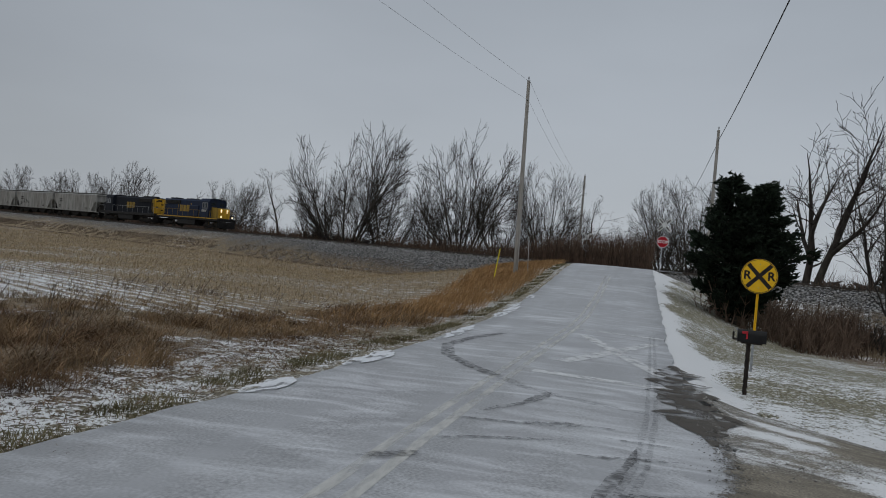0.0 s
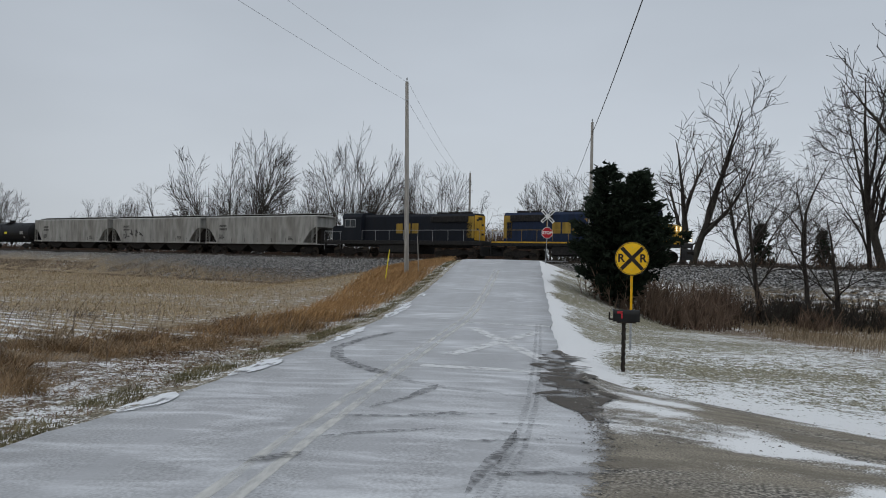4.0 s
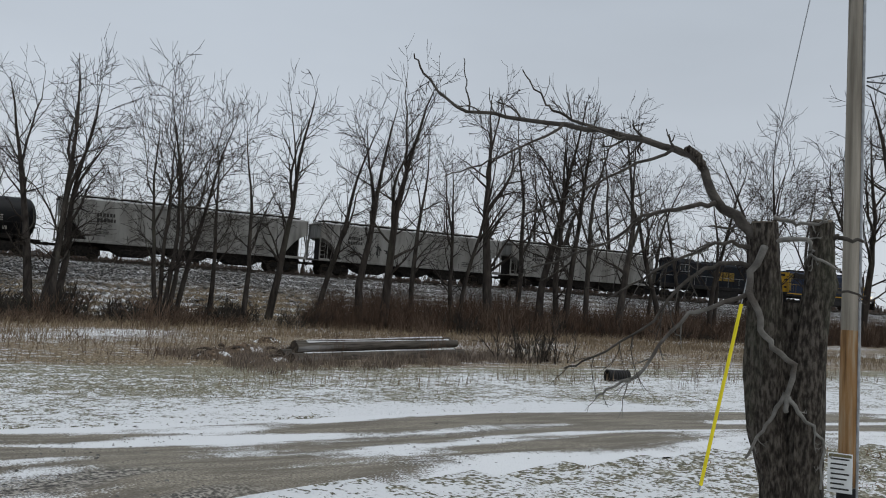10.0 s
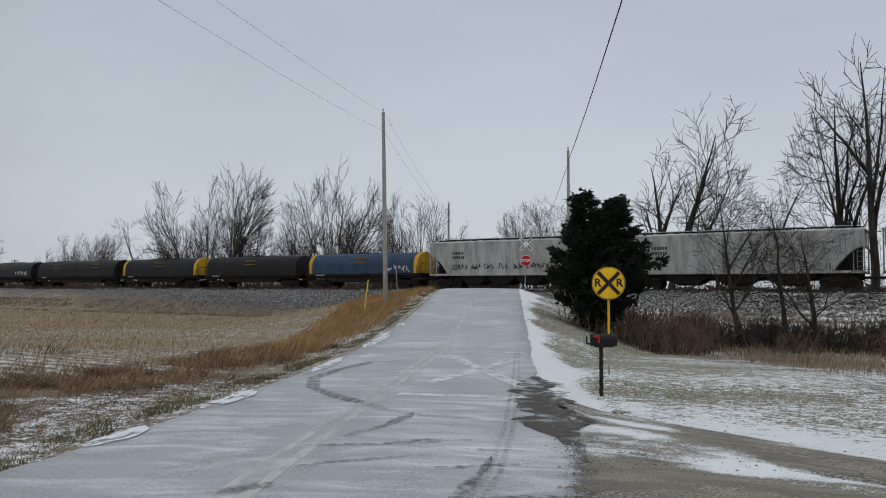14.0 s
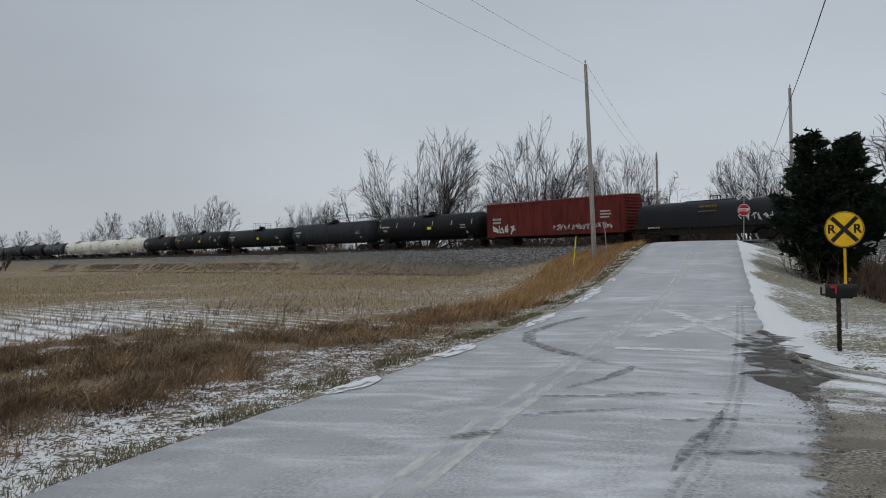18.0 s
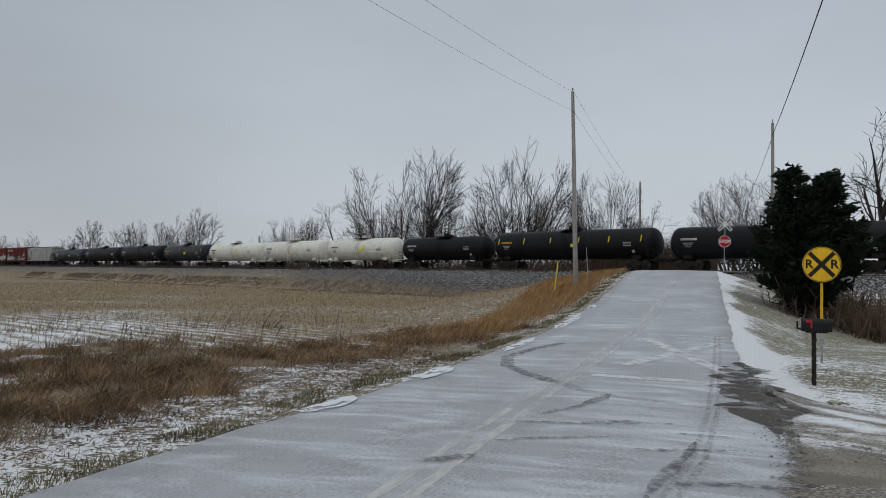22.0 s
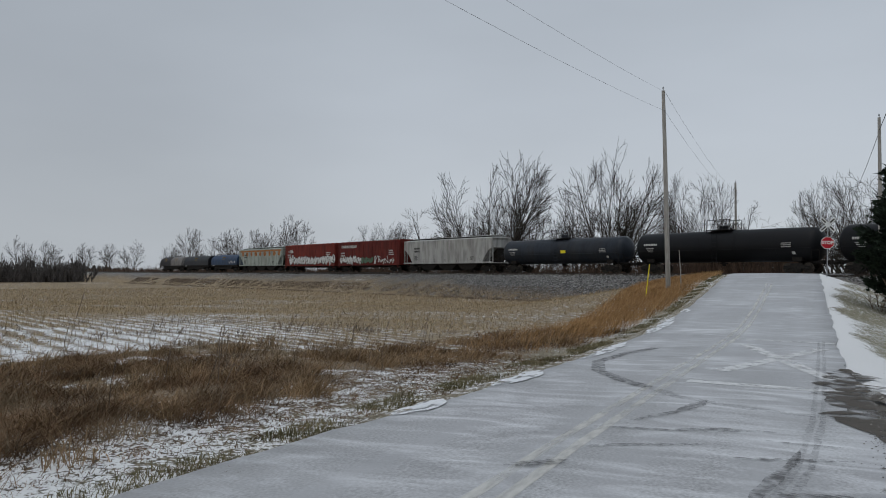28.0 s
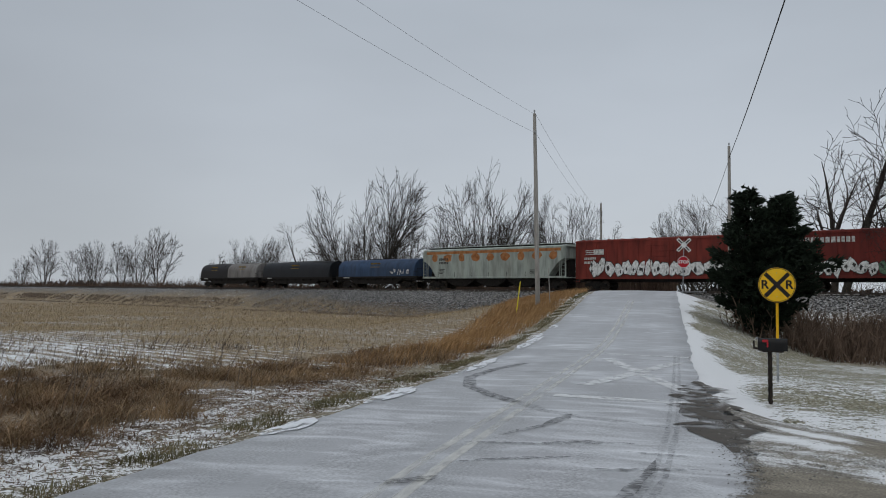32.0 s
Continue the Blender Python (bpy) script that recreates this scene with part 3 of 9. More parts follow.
def build_ground():
    xs = spread(((-1500, 0), (-400, 110), (-270, 12), (-60, 3.5), (-22, 1.0), (22, 0.32), (60, 1.0), (150, 4), (400, 25), (1500, 110)))
    ys = spread(((-300, 0), (-40, 20), (-4, 2), (22, 0.32), (60, 0.9), (84, 0.5), (160, 1.6), (300, 15), (1600, 110)))
    gx, gy = np.meshgrid(xs, ys, indexing="ij")
    z = ground_z(gx, gy)
    p, q = road_pq(gx, gy)
    d = track_d(gx, gy)
    lump = np.array([noise.noise((float(a) * 0.35, float(b) * 0.35, 0)) for a, b in zip(gx.ravel(), gy.ravel())]).reshape(gx.shape)
    wide = np.array([noise.noise((float(a) * 0.08, float(b) * 0.08, 3)) for a, b in zip(gx.ravel(), gy.ravel())]).reshape(gx.shape)
    near = np.exp(-(np.hypot(gx, gy) / 120) ** 2)
    off_road = ease(2.9, 4.5, np.abs(q))
    z = z + near * off_road * (0.05 * lump + 0.08 * wide)
    z = z - 0.10 * (np.abs(q) < 2.7) * (p > -60) * (p < 300)
    left, right = q < 0, q >= 0
    z = z - 0.17 * inside(gx, gy, DRIVE_FAR, DRIVE_NEAR)
    bank = ease(6.3, 5.0, np.abs(d) + np.where(left, 0.25, 0.8) * lump + np.where(left & (d > 0), 1.7 + 1.4 * wide - 2.2 * ease(50, 22, -q), 0.9 + 1.0 * wide))
    straw = np.where(left, ease(5, 10, -q + 0.1 * p) * 0.95, ease(4, 9, gx) * ease(52, 46, d) * 0.75)
    straw = np.where(d < -6, 0.35, straw)
    lawn = np.where(right, ease(2.9, 3.4, q) * np.where(d > 46, 1.0, ease(13, 9, q)), 0.0)
    lawn = np.where(left & (-q < 4.6), 0.5, lawn)
    snow = np.full(gx.shape, 0.28)
    field_left = left & (-q > 6)
    snow = np.where(field_left, 0.33 + 0.15 * ease(42, 18, p) - 0.1 * ease(35, 70, p) + 0.3 * wide, snow)
    snow = np.where(left & (-q <= 7), 0.4 + 0.24 * ease(24, 13, p) + 0.3 * wide, snow)
    snow = np.where(left & (-q < 3.5), 0.42, snow)
    clump = np.array([noise.noise((float(a) * 0.5, float(b) * 0.5, 4)) for a, b in zip(gx.ravel(), gy.ravel())]).reshape(gx.shape)
    mat_down = left & (p > 2) & (p < 18) & (-q > 5.2) & (-q < 13)
    snow = np.where(mat_down, snow - 0.3 * ease(-0.3, 0.0, clump) * ease(5.2, 7, -q), snow)
    straw = np.where(mat_down, straw * (1 - 0.85 * ease(-0.3, 0.0, clump)), straw)
    lawn_snow = 0.455 + 0.11 * ease(44, 56, d + 3.0 * wide) - 0.05 * ease(57, 60, d) + 0.16 * wide + 0.12 * lump
    snow = np.where(right, lawn_snow, snow)
    snow = np.where(right & (gx > 5) & (d < 48), 0.4 + 0.24 * wide + 0.12 * lump, snow)
    rise = gy - np.interp(gx, [a for a, b in DRIVE_FAR], [b for a, b in DRIVE_FAR])
    snow = np.where(right & (gx > -0.5) & (gx < 27) & (rise > 0), snow + (0.15 + 0.2 * lump) * ease(2.6, 0.5, rise + 0.8 * lump), snow)
    rim = 3.5 + 0.6 * lump - 0.35 * ease(20, 40, p) + 0.9 * ease(44, 60, p)
    strip = right & (q > 2.6) & (p > 10)
    snow = np.where(strip, snow + (1.05 - snow) * ease(rim + 0.45, rim - 0.45, q), snow)
    snow = np.where(bank > 0.5, np.where(left, 0.14, 0.36) + 0.14 * lump + 0.14 * wide, snow)
    snow = np.where(d < -8, 0.3, snow)
    nx, ny = gx.shape
    verts = np.stack([gx.ravel(), gy.ravel(), z.ravel()], 1)
    i, j = np.meshgrid(np.arange(nx - 1), np.arange(ny - 1), indexing="ij")
    a = (i * ny + j).ravel()
    faces = np.stack([a, a + ny, a + ny + 1, a + 1], 1)
    me = bpy.data.meshes.new("ground")
    me.from_pydata(verts.tolist(), [], faces.tolist())
    za = me.attributes.new("zone", "FLOAT_COLOR", "POINT")
    za.data.foreach_set("color", np.stack([straw.ravel(), lawn.ravel(), bank.ravel(), np.ones(straw.size)], 1).astype(np.float32).ravel())
    sa = me.attributes.new("snow", "FLOAT", "POINT")
    sa.data.foreach_set("value", snow.ravel().astype(np.float32))
    me.polygons.foreach_set("use_smooth", [True] * len(me.polygons))
    me.materials.append(ground_material())
    return tagged(new("ground", me), "frozen field, lawn and verge with patchy thin snow", "ground", kind="structure")


build_ground()


def road_material():
    m, n, l, bsdf = nodes_of("icy_asphalt")
    v, drift = mapped(n, l), mapped(n, l, (1.0, 0.36, 1), 24)
    along = mapped(n, l, (0.05, 1.5, 1))
    fine = noise_node(n, l, v, 30, 8)
    tar = ramp_node(n, l, fine, ((0.32, (0.22, 0.223, 0.23)), (0.68, (0.42, 0.425, 0.437))))
    lane = noise_node(n, l, along, 1.0, 3)
    dull = mix_node(n, l, range_node(n, l, lane, 0.4, 0.62, 0.0, 0.85), tar, (0.36, 0.365, 0.38))
    streak = math_node(n, l, "ADD", math_node(n, l, "MULTIPLY", noise_node(n, l, drift, 1.5, 12, 1.6), 0.8), math_node(n, l, "MULTIPLY", fine, 0.2))
    patch = noise_node(n, l, v, 0.3, 3)
    cover = math_node(n, l, "ADD", streak, math_node(n, l, "MULTIPLY", patch, 0.5))
    white = range_node(n, l, cover, 0.7, 0.98, 0.0, 0.72)
    wet = range_node(n, l, noise_node(n, l, drift, 0.7, 4, 0.5), 0.30, 0.42, 0.22, 0.0)
    col = mix_node(n, l, wet, dull, (0.1, 0.1, 0.105))
    l.new(mix_node(n, l, white, col, (0.74, 0.76, 0.79)), bsdf.inputs["Base Color"])
    l.new(range_node(n, l, white, 0.0, 0.6, 0.42, 0.7), bsdf.inputs["Roughness"])
    l.new(bump_node(n, l, fine, 0.25, 0.01), bsdf.inputs["Normal"])
    return m


def strip_mesh(name, ps, left_of, right_of, lift, cols, mat, thick=0.0):
    """A sheet laid along the road, in the road's own axes (along, to the left)."""
    vs, fs = [], []
    for p in ps:
        a, b = left_of(p), right_of(p)
        for k in range(cols + 1):
            q = a + (b - a) * k / cols
            vs.append((p, -q, float(road_z(p)) + lift - 0.012 * abs(q)))
    c = cols + 1
    for i in range(len(ps) - 1):
        for k in range(cols):
            fs.append((i * c + k, i * c + k + 1, (i + 1) * c + k + 1, (i + 1) * c + k))
    if thick:
        base = len(vs)
        for side in (0, cols):
            k = len(vs)
            for i in range(len(ps)):
                x, y, z = vs[i * c + side]
                vs.append((x, y, z - thick))
            for i in range(len(ps) - 1):
                fs.append((i * c + side, (i + 1) * c + side, k + i + 1, k + i))
    sh = Shape().add(vs, fs)
    me = sh.mesh(name, mat, fix=False)
    me.polygons.foreach_set("use_smooth", [True] * len(me.polygons))
    return me


ROAD_POSE = Matrix.Translation((ROAD_X, 0, 0)) @ pose(0, 0, 0, 0, 0, math.degrees(math.atan2(0.9853, -0.1708)))
road_ps = list(np.arange(-60, 90, 0.6)) + list(np.arange(90, 500, 8))


def wobble(p, seed, size):
    return size * noise.noise((p * 0.5, seed, 0)) + size * 0.5 * noise.noise((p * 2.1, seed, 5))


road = tagged(new("road", strip_mesh("road", road_ps, lambda p: -2.95 - wobble(p, 1, 0.1) - 0.35 * float(ease(12, 5, p)), lambda p: 2.8 + wobble(p, 7, 0.1) - 0.12 * float(ease(30, 24, p)) * float(ease(10, 16, p)), 0.0, 8, road_material(), 0.12)),
              "narrow asphalt country road glazed with ice and drifted snow", "road", kind="structure")
road.matrix_world = ROAD_POSE


def ribbon(name, line, width, lift, mat, label="", soft=0.0, taper=False):
    """A narrow flat mark that follows points (along, right) on the road."""
    pts = []
    for a, b in zip(line[:-1], line[1:]):
        steps = max(2, int(math.dist(a, b) / 0.25))
        pts += [(a[0] + (b[0] - a[0]) * k / steps, a[1] + (b[1] - a[1]) * k / steps) for k in range(steps)]
    pts.append(line[-1])
    vs, fs = [], []
    whole = len(pts) - 1
    for i, (p, q) in enumerate(pts):
        a, b = pts[max(0, i - 1)], pts[min(len(pts) - 1, i + 1)]
        d = Vector((b[0] - a[0], b[1] - a[1])).normalized()
        w = width / 2 * (1 + soft * noise.noise((p * 1.3, q * 1.3, 2))) * (min(1.0, 0.15 + 4 * min(i, whole - i) / whole) if taper else 1.0)
        for s in (-1, 1):
            ww = w * (1 + soft * noise.noise((p * 2.3, q, 6 + 5 * s)))
            pp, qq = p - d.y * ww * s, q + d.x * ww * s
            vs.append((pp, -qq, float(road_z(pp)) + lift - 0.012 * abs(qq)))
    fs = [(2 * i, 2 * i + 1, 2 * i + 3, 2 * i + 2) for i in range(len(pts) - 1)]
    ob = tagged(new(name, Shape().add(vs, fs).mesh(name, mat, fix=False)), label, kind="structure")
    ob.parent = road
    return ob


def worn_mark(name, col, lo, hi, scale=5.0, rough=0.7, stretch=(1, 1, 1), top=1.0):
    """A mark on the road that is worn or blown through in places."""
    m, n, l, bsdf = nodes_of(name)
    v = mapped(n, l, stretch)
    f = noise_node(n, l, v, scale, 8, 0.3)
    l.new(ramp_node(n, l, noise_node(n, l, v, scale * 4, 6), ((0.3, tuple(c * 0.8 for c in col)), (0.7, col))), bsdf.inputs["Base Color"])
    l.new(range_node(n, l, f, lo, hi, 0.0, top), bsdf.inputs["Alpha"])
    bsdf.inputs["Roughness"].default_value = rough
    return m


M["line_pale"] = worn_mark("faded_centre_line", (0.72, 0.715, 0.68), 0.3, 0.62, 2.4, stretch=(0.6, 2, 1), top=0.7)
M["mark_snow"] = worn_mark("snow_filled_marking", (0.76, 0.77, 0.78), 0.26, 0.54, 3.0, top=0.86)
M["tyre"] = worn_mark("wet_tyre_track", (0.085, 0.083, 0.083), 0.42, 0.6, 11.0, 0.8, stretch=(1.6, 0.7, 1), top=0.62)
M["tyre_faint"] = worn_mark("faint_tyre_track", (0.11, 0.11, 0.115), 0.44, 0.62, 16.0, 0.8, stretch=(2.2, 0.6, 1), top=0.36)
M["wet_edge"] = worn_mark("wet_dark_asphalt", (0.075, 0.064, 0.052), 0.38, 0.52, 2.2, 0.85, stretch=(0.9, 0.8, 1), top=0.95)
M["drift"] = worn_mark("drifted_snow", (0.76, 0.78, 0.81), 0.38, 0.5, 2.6, stretch=(0.7, 2.2, 1))
for off in (-0.12, 0.14):
    ribbon("centre_line", ((-4, -0.62 + off), (6, -0.5 + off), (18, -0.4 + off), (30, -0.08 + off), (50, 0.0 + off)), 0.13, 0.004, M["line_pale"], "faded double centre line")
ribbon("crossing_mark", ((25.6, 0.0), (25.4, 2.65)), 0.42, 0.006, M["mark_snow"], "worn transverse crossing line")
ribbon("crossing_mark", ((14.55, -0.05), (14.4, 2.55)), 0.42, 0.006, M["mark_snow"])
ribbon("crossing_mark", ((23.6, 0.35), (16.2, 2.35)), 0.36, 0.007, M["mark_snow"], "worn arm of the painted cross")
ribbon("crossing_mark", ((23.4, 2.3), (16.6, 0.3)), 0.36, 0.009, M["mark_snow"])
ribbon("tyre_track", ((21.5, -1.75), (19.5, -2.2), (17.5, -2.35), (15.6, -1.9), (14.2, -1.15), (13.3, -0.55)), 0.27, 0.011, M["tyre"], "dark curved tyre track", 0.2)
ribbon("tyre_track", ((13.3, -0.55), (12.3, 0.15), (11.8, 0.9), (11.5, 1.7), (11.4, 2.4)), 0.26, 0.011, M["tyre_faint"], "faint end of the curved tyre track", 0.3)
for off, w in ((-0.06, 0.07), (0.06, 0.07)):
    ribbon("tyre_track", ((5.6, 1.5 + off), (8, 1.84 + off), (11, 2.0 + off), (15, 2.1 + off), (20, 2.2 + off), (26, 2.3 + off)), w, 0.0115, M["tyre_faint"], "long faint tyre track along the lane", 0.5)
ribbon("wet_patch", ((18.5, 2.62), (17, 2.6), (15.5, 2.55), (13, 2.6), (11.5, 2.66), (9.8, 2.7)), 0.78, 0.0105, M["wet_edge"], "dark wet asphalt where the snow is gone", 0.9, True)
for line, w in ((((12.2, 0.55), (10.9, 0.3), (9.9, -0.1)), 0.17), (((9.25, -0.45), (9.4, 0.4), (9.75, 1.0), (9.9, 1.55)), 0.17), (((8.05, -0.25), (8.45, 0.4), (8.75, 0.9)), 0.13), (((6.9, -0.75), (7.1, -0.45), (7.35, -0.2)), 0.2),
                (((6.2, 1.42), (6.9, 1.5), (8.3, 1.75), (8.9, 1.8)), 0.11), (((8.2, 1.2), (8.35, 1.7), (8.6, 2.3)), 0.13), (((6.9, 1.5), (7.1, 2.1), (7.2, 2.7)), 0.13), (((9.3, 1.4), (9.3, 2.2)), 0.1)):
    ribbon("tyre_track", line, w, 0.0125, M["tyre"], "dark scuff where the ice is broken", 0.6, True)
for p0, p1, q in ((9.0, 10.6, -3.05), (12.4, 15.2, -2.95), (18.0, 23.0, -2.85), (26.0, 33.0, -2.9), (35.0, 36.5, -2.9)):
    ribbon("snow_drift", ((p0, q), ((p0 + p1) / 2, q + 0.08), (p1, q)), 0.36, 0.014, M["drift"], "low ridge of drifted snow", 0.45, True)


# ---- gravel drive ----
def drive_material():
    m, n, l, bsdf = nodes_of("frozen_gravel")
    v = mapped(n, l)
    lane = n.new("ShaderNodeMapping")
    lane.inputs["Scale"].default_value = (0.16, 1.0, 1)
    l.new(attr_node(n, "lane").outputs["Vector"], lane.inputs["Vector"])
    streak = lane.outputs["Vector"]
    fine, mid = noise_node(n, l, v, 48, 12), noise_node(n, l, streak, 1.3, 5, 0.4)
    grit = ramp_node(n, l, noise_node(n, l, v, 26, 12), ((0.38, (0.035, 0.032, 0.028)), (0.5, (0.16, 0.146, 0.124)), (0.62, (0.42, 0.39, 0.34))))
    mud = ramp_node(n, l, fine, ((0.36, (0.13, 0.115, 0.088)), (0.64, (0.35, 0.312, 0.246))))
    mud = mix_node(n, l, range_node(n, l, noise_node(n, l, streak, 4.2, 10, 0.5), 0.42, 0.6, 0.0, 0.75), mud, (0.13, 0.112, 0.086))
    col = mix_node(n, l, range_node(n, l, math_node(n, l, "SUBTRACT", mid, attr_node(n, "grit").outputs["Fac"]), 0.29, 0.4), grit, mud)
    st = math_node(n, l, "ADD", math_node(n, l, "MULTIPLY", noise_node(n, l, streak, 1.0, 6, 0.7), 0.8), math_node(n, l, "MULTIPLY", fine, 0.32))
    edge = attr_node(n, "snow").outputs["Fac"]
    cover = math_node(n, l, "ADD", math_node(n, l, "ADD", st, math_node(n, l, "MULTIPLY", noise_node(n, l, v, 5.0, 8), 0.16)), edge)
    white = range_node(n, l, cover, 0.735, 0.8)
    l.new(mix_node(n, l, white, col, SNOW), bsdf.inputs["Base Color"])
    bsdf.inputs["Roughness"].default_value = 0.85
    blown = math_node(n, l, "ADD", math_node(n, l, "MULTIPLY", noise_node(n, l, mapped(n, l, (0.5, 1.9, 1), -12), 1.6, 8, 0.6), 1.0), math_node(n, l, "MULTIPLY", noise_node(n, l, v, 26.0, 4), 0.7))
    loose = math_node(n, l, "ADD", attr_node(n, "cover").outputs["Fac"], blown)
    l.new(range_node(n, l, loose, 1.1, 1.3), bsdf.inputs["Alpha"])
    vo = n.new("ShaderNodeTexVoronoi")
    vo.inputs["Scale"].default_value = 38
    l.new(v, vo.inputs["Vector"])
    h = math_node(n, l, "ADD", math_node(n, l, "MULTIPLY", white, 1.5), math_node(n, l, "SUBTRACT", fine, vo.outputs["Distance"]))
    l.new(bump_node(n, l, h, 0.45, 0.025), bsdf.inputs["Normal"])
    return m


def resample(line, count):
    seg = np.r_[0, np.cumsum([math.dist(a, b) for a, b in zip(line[:-1], line[1:])])]
    s = np.linspace(0, seg[-1], count)
    return np.stack([np.interp(s, seg, [p[k] for p in line]) for k in (0, 1)], 1)


def build_drive():
    far, near = resample(DRIVE_FAR, 90), resample(DRIVE_NEAR, 90)
    cols, vs, snow, cover, lane, grit = 24, [], [], [], [], []
    for i in range(90):
        for k in range(cols + 1):
            f = k / cols
            x, y = near[i] * (1 - f) + far[i] * f
            e = min(f, 1 - f)
            if k in (0, cols):
                x += 0.3 * noise.noise((i * 0.4, k, 1))
                y += (0.25 if k else -0.25) + 0.35 * noise.noise((i * 0.4, k, 9))
            if i < 6:
                x -= (1 - i / 6) * (0.25 + 0.4 * noise.noise((f * 7, 2, 2)))
            p, q = road_pq(x, y)
            grit.append(max(0.0, 0.13 * (1 - i / 20)) + 0.22 * max(0, 1 - e / 0.12) + 0.1 * noise.noise((i * 0.12, f * 6.0, 31)))
            lane += [i * 0.36, f * 5.2, 0.0]
            cover.append(-0.6 if q < 2.72 and p > 8.5 else min(1.0, 0.05 + i / 4 + 0.35 * max(0, noise.noise((f * 9, i * 0.5, 8)))))
            vs.append((x, y, float(road_z(p)) - 0.012 * abs(q) + 0.008 if q < 2.85 else gz(x, y) + 0.02 + 0.02 * math.sin(f * 9.0) * min(1, e * 6) - (0.05 if k in (0, cols) else 0.0)))
            snow.append(0.26 * noise.noise((i * 0.1, f * 5.0, 21)) + 0.14 * noise.noise((i * 0.3, f * 11.0, 23)) + 0.1 + 0.09 * max(0, 1 - e / 0.16) - 0.03 * (0.2 < f < 0.8) + 0.12 * noise.noise((x * 0.3, y * 0.5, 4)) - 0.02 * (q < 3.6))
    c = cols + 1
    fs = [(i * c + k, i * c + k + 1, (i + 1) * c + k + 1, (i + 1) * c + k) for i in range(89) for k in range(cols)]
    me = Shape().add(vs, fs).mesh("driveway", drive_material(), fix=False)
    at = me.attributes.new("snow", "FLOAT", "POINT")
    at.data.foreach_set("value", snow)
    at = me.attributes.new("cover", "FLOAT", "POINT")
    at.data.foreach_set("value", cover)
    at = me.attributes.new("grit", "FLOAT", "POINT")
    at.data.foreach_set("value", grit)
    at = me.attributes.new("lane", "FLOAT_VECTOR", "POINT")
    at.data.foreach_set("vector", lane)
    me.polygons.foreach_set("use_smooth", [True] * len(me.polygons))
    return tagged(new("driveway", me), "frozen gravel driveway with streaks of snow", "driveway", kind="structure")


build_drive()


# ---- the track ----
def on_track(s, side=0.0, z=RAIL_TOP):
    """A pose on the track: s along the travel, side to the left of it."""
    c = TRACK_0 + TRACK_DIR * s
    return pose(c.x + 0.3249 * side, c.y + 0.9457 * side, z, 0, 0, TRACK_TURN)


track = thing("railway_track", "single railway track of worn steel rails on dark timber ties", "railway track", kind="structure")
track.matrix_world = on_track(0)
for side in (-0.755, 0.755):
    sh = Shape()
    sh.box(-300, side, -0.02, 1800, 0.07, 0.04, 0.012)
    sh.box(-300, side, -0.09, 1800, 0.018, 0.11, 0.004)
    sh.box(-300, side, -0.165, 1800, 0.14, 0.025, 0.006)
    part("rail", sh, M["rail"], track, "rust-brown steel rail with a bright head")
tie_shape = Shape().box(0, 0, -0.27, 0.23, 2.6, 0.18, 0.015)
tie_mesh = tie_shape.mesh("tie", M["tie"])
for k in range(150):
    s = -40 + k * 0.56
    if -20.5 < s < -7:
        continue
    ob = part("tie", tie_mesh, M["tie"], track)
    ob.location = (s, random.uniform(-0.03, 0.03), random.uniform(-0.01, 0.01))
far_ties = Shape()
for k in range(420):
    for s in (-40.5 - k * 0.56, 44.5 + k * 0.56):
        far_ties.box(s, 0, -0.27, 0.23, 2.6, 0.18, 0.015)
tagged(part("ties", far_ties, M["tie"], track), kind="stuff")
crossing = Shape()
for side, w in ((-1.12, 0.58), (0, 1.3), (1.12, 0.58)):
    crossing.box(-13.6, side, -0.06, 8.4, w, 0.12, 0.015)
part("crossing_panel", crossing, material("crossing_planks", ((0.3, (0.1, 0.1, 0.1)), (0.7, (0.3, 0.3, 0.31))), 0.8, 5, 8, 0, 0.3), track, "snow-dusted planking between the rails")


# ---- rolling stock ----
def wheel_mesh(r):
    sh = Shape()
    sh.lathe_x([(-0.07, 0.08), (-0.07, r * 0.72), (-0.05, r * 0.74), (-0.066, r * 0.9), (-0.066, r), (0.05, r * 0.985), (0.066, r * 1.055), (0.07, r * 0.9), (0.04, r * 0.74), (0.08, 0.09)], 0, 0, 20)
    sh.v = [(y, x, z) for x, y, z in sh.v]
    return sh.mesh("wheel", M["wheel"], True)


WHEEL, WHEEL_BIG = wheel_mesh(0.46), wheel_mesh(0.51)


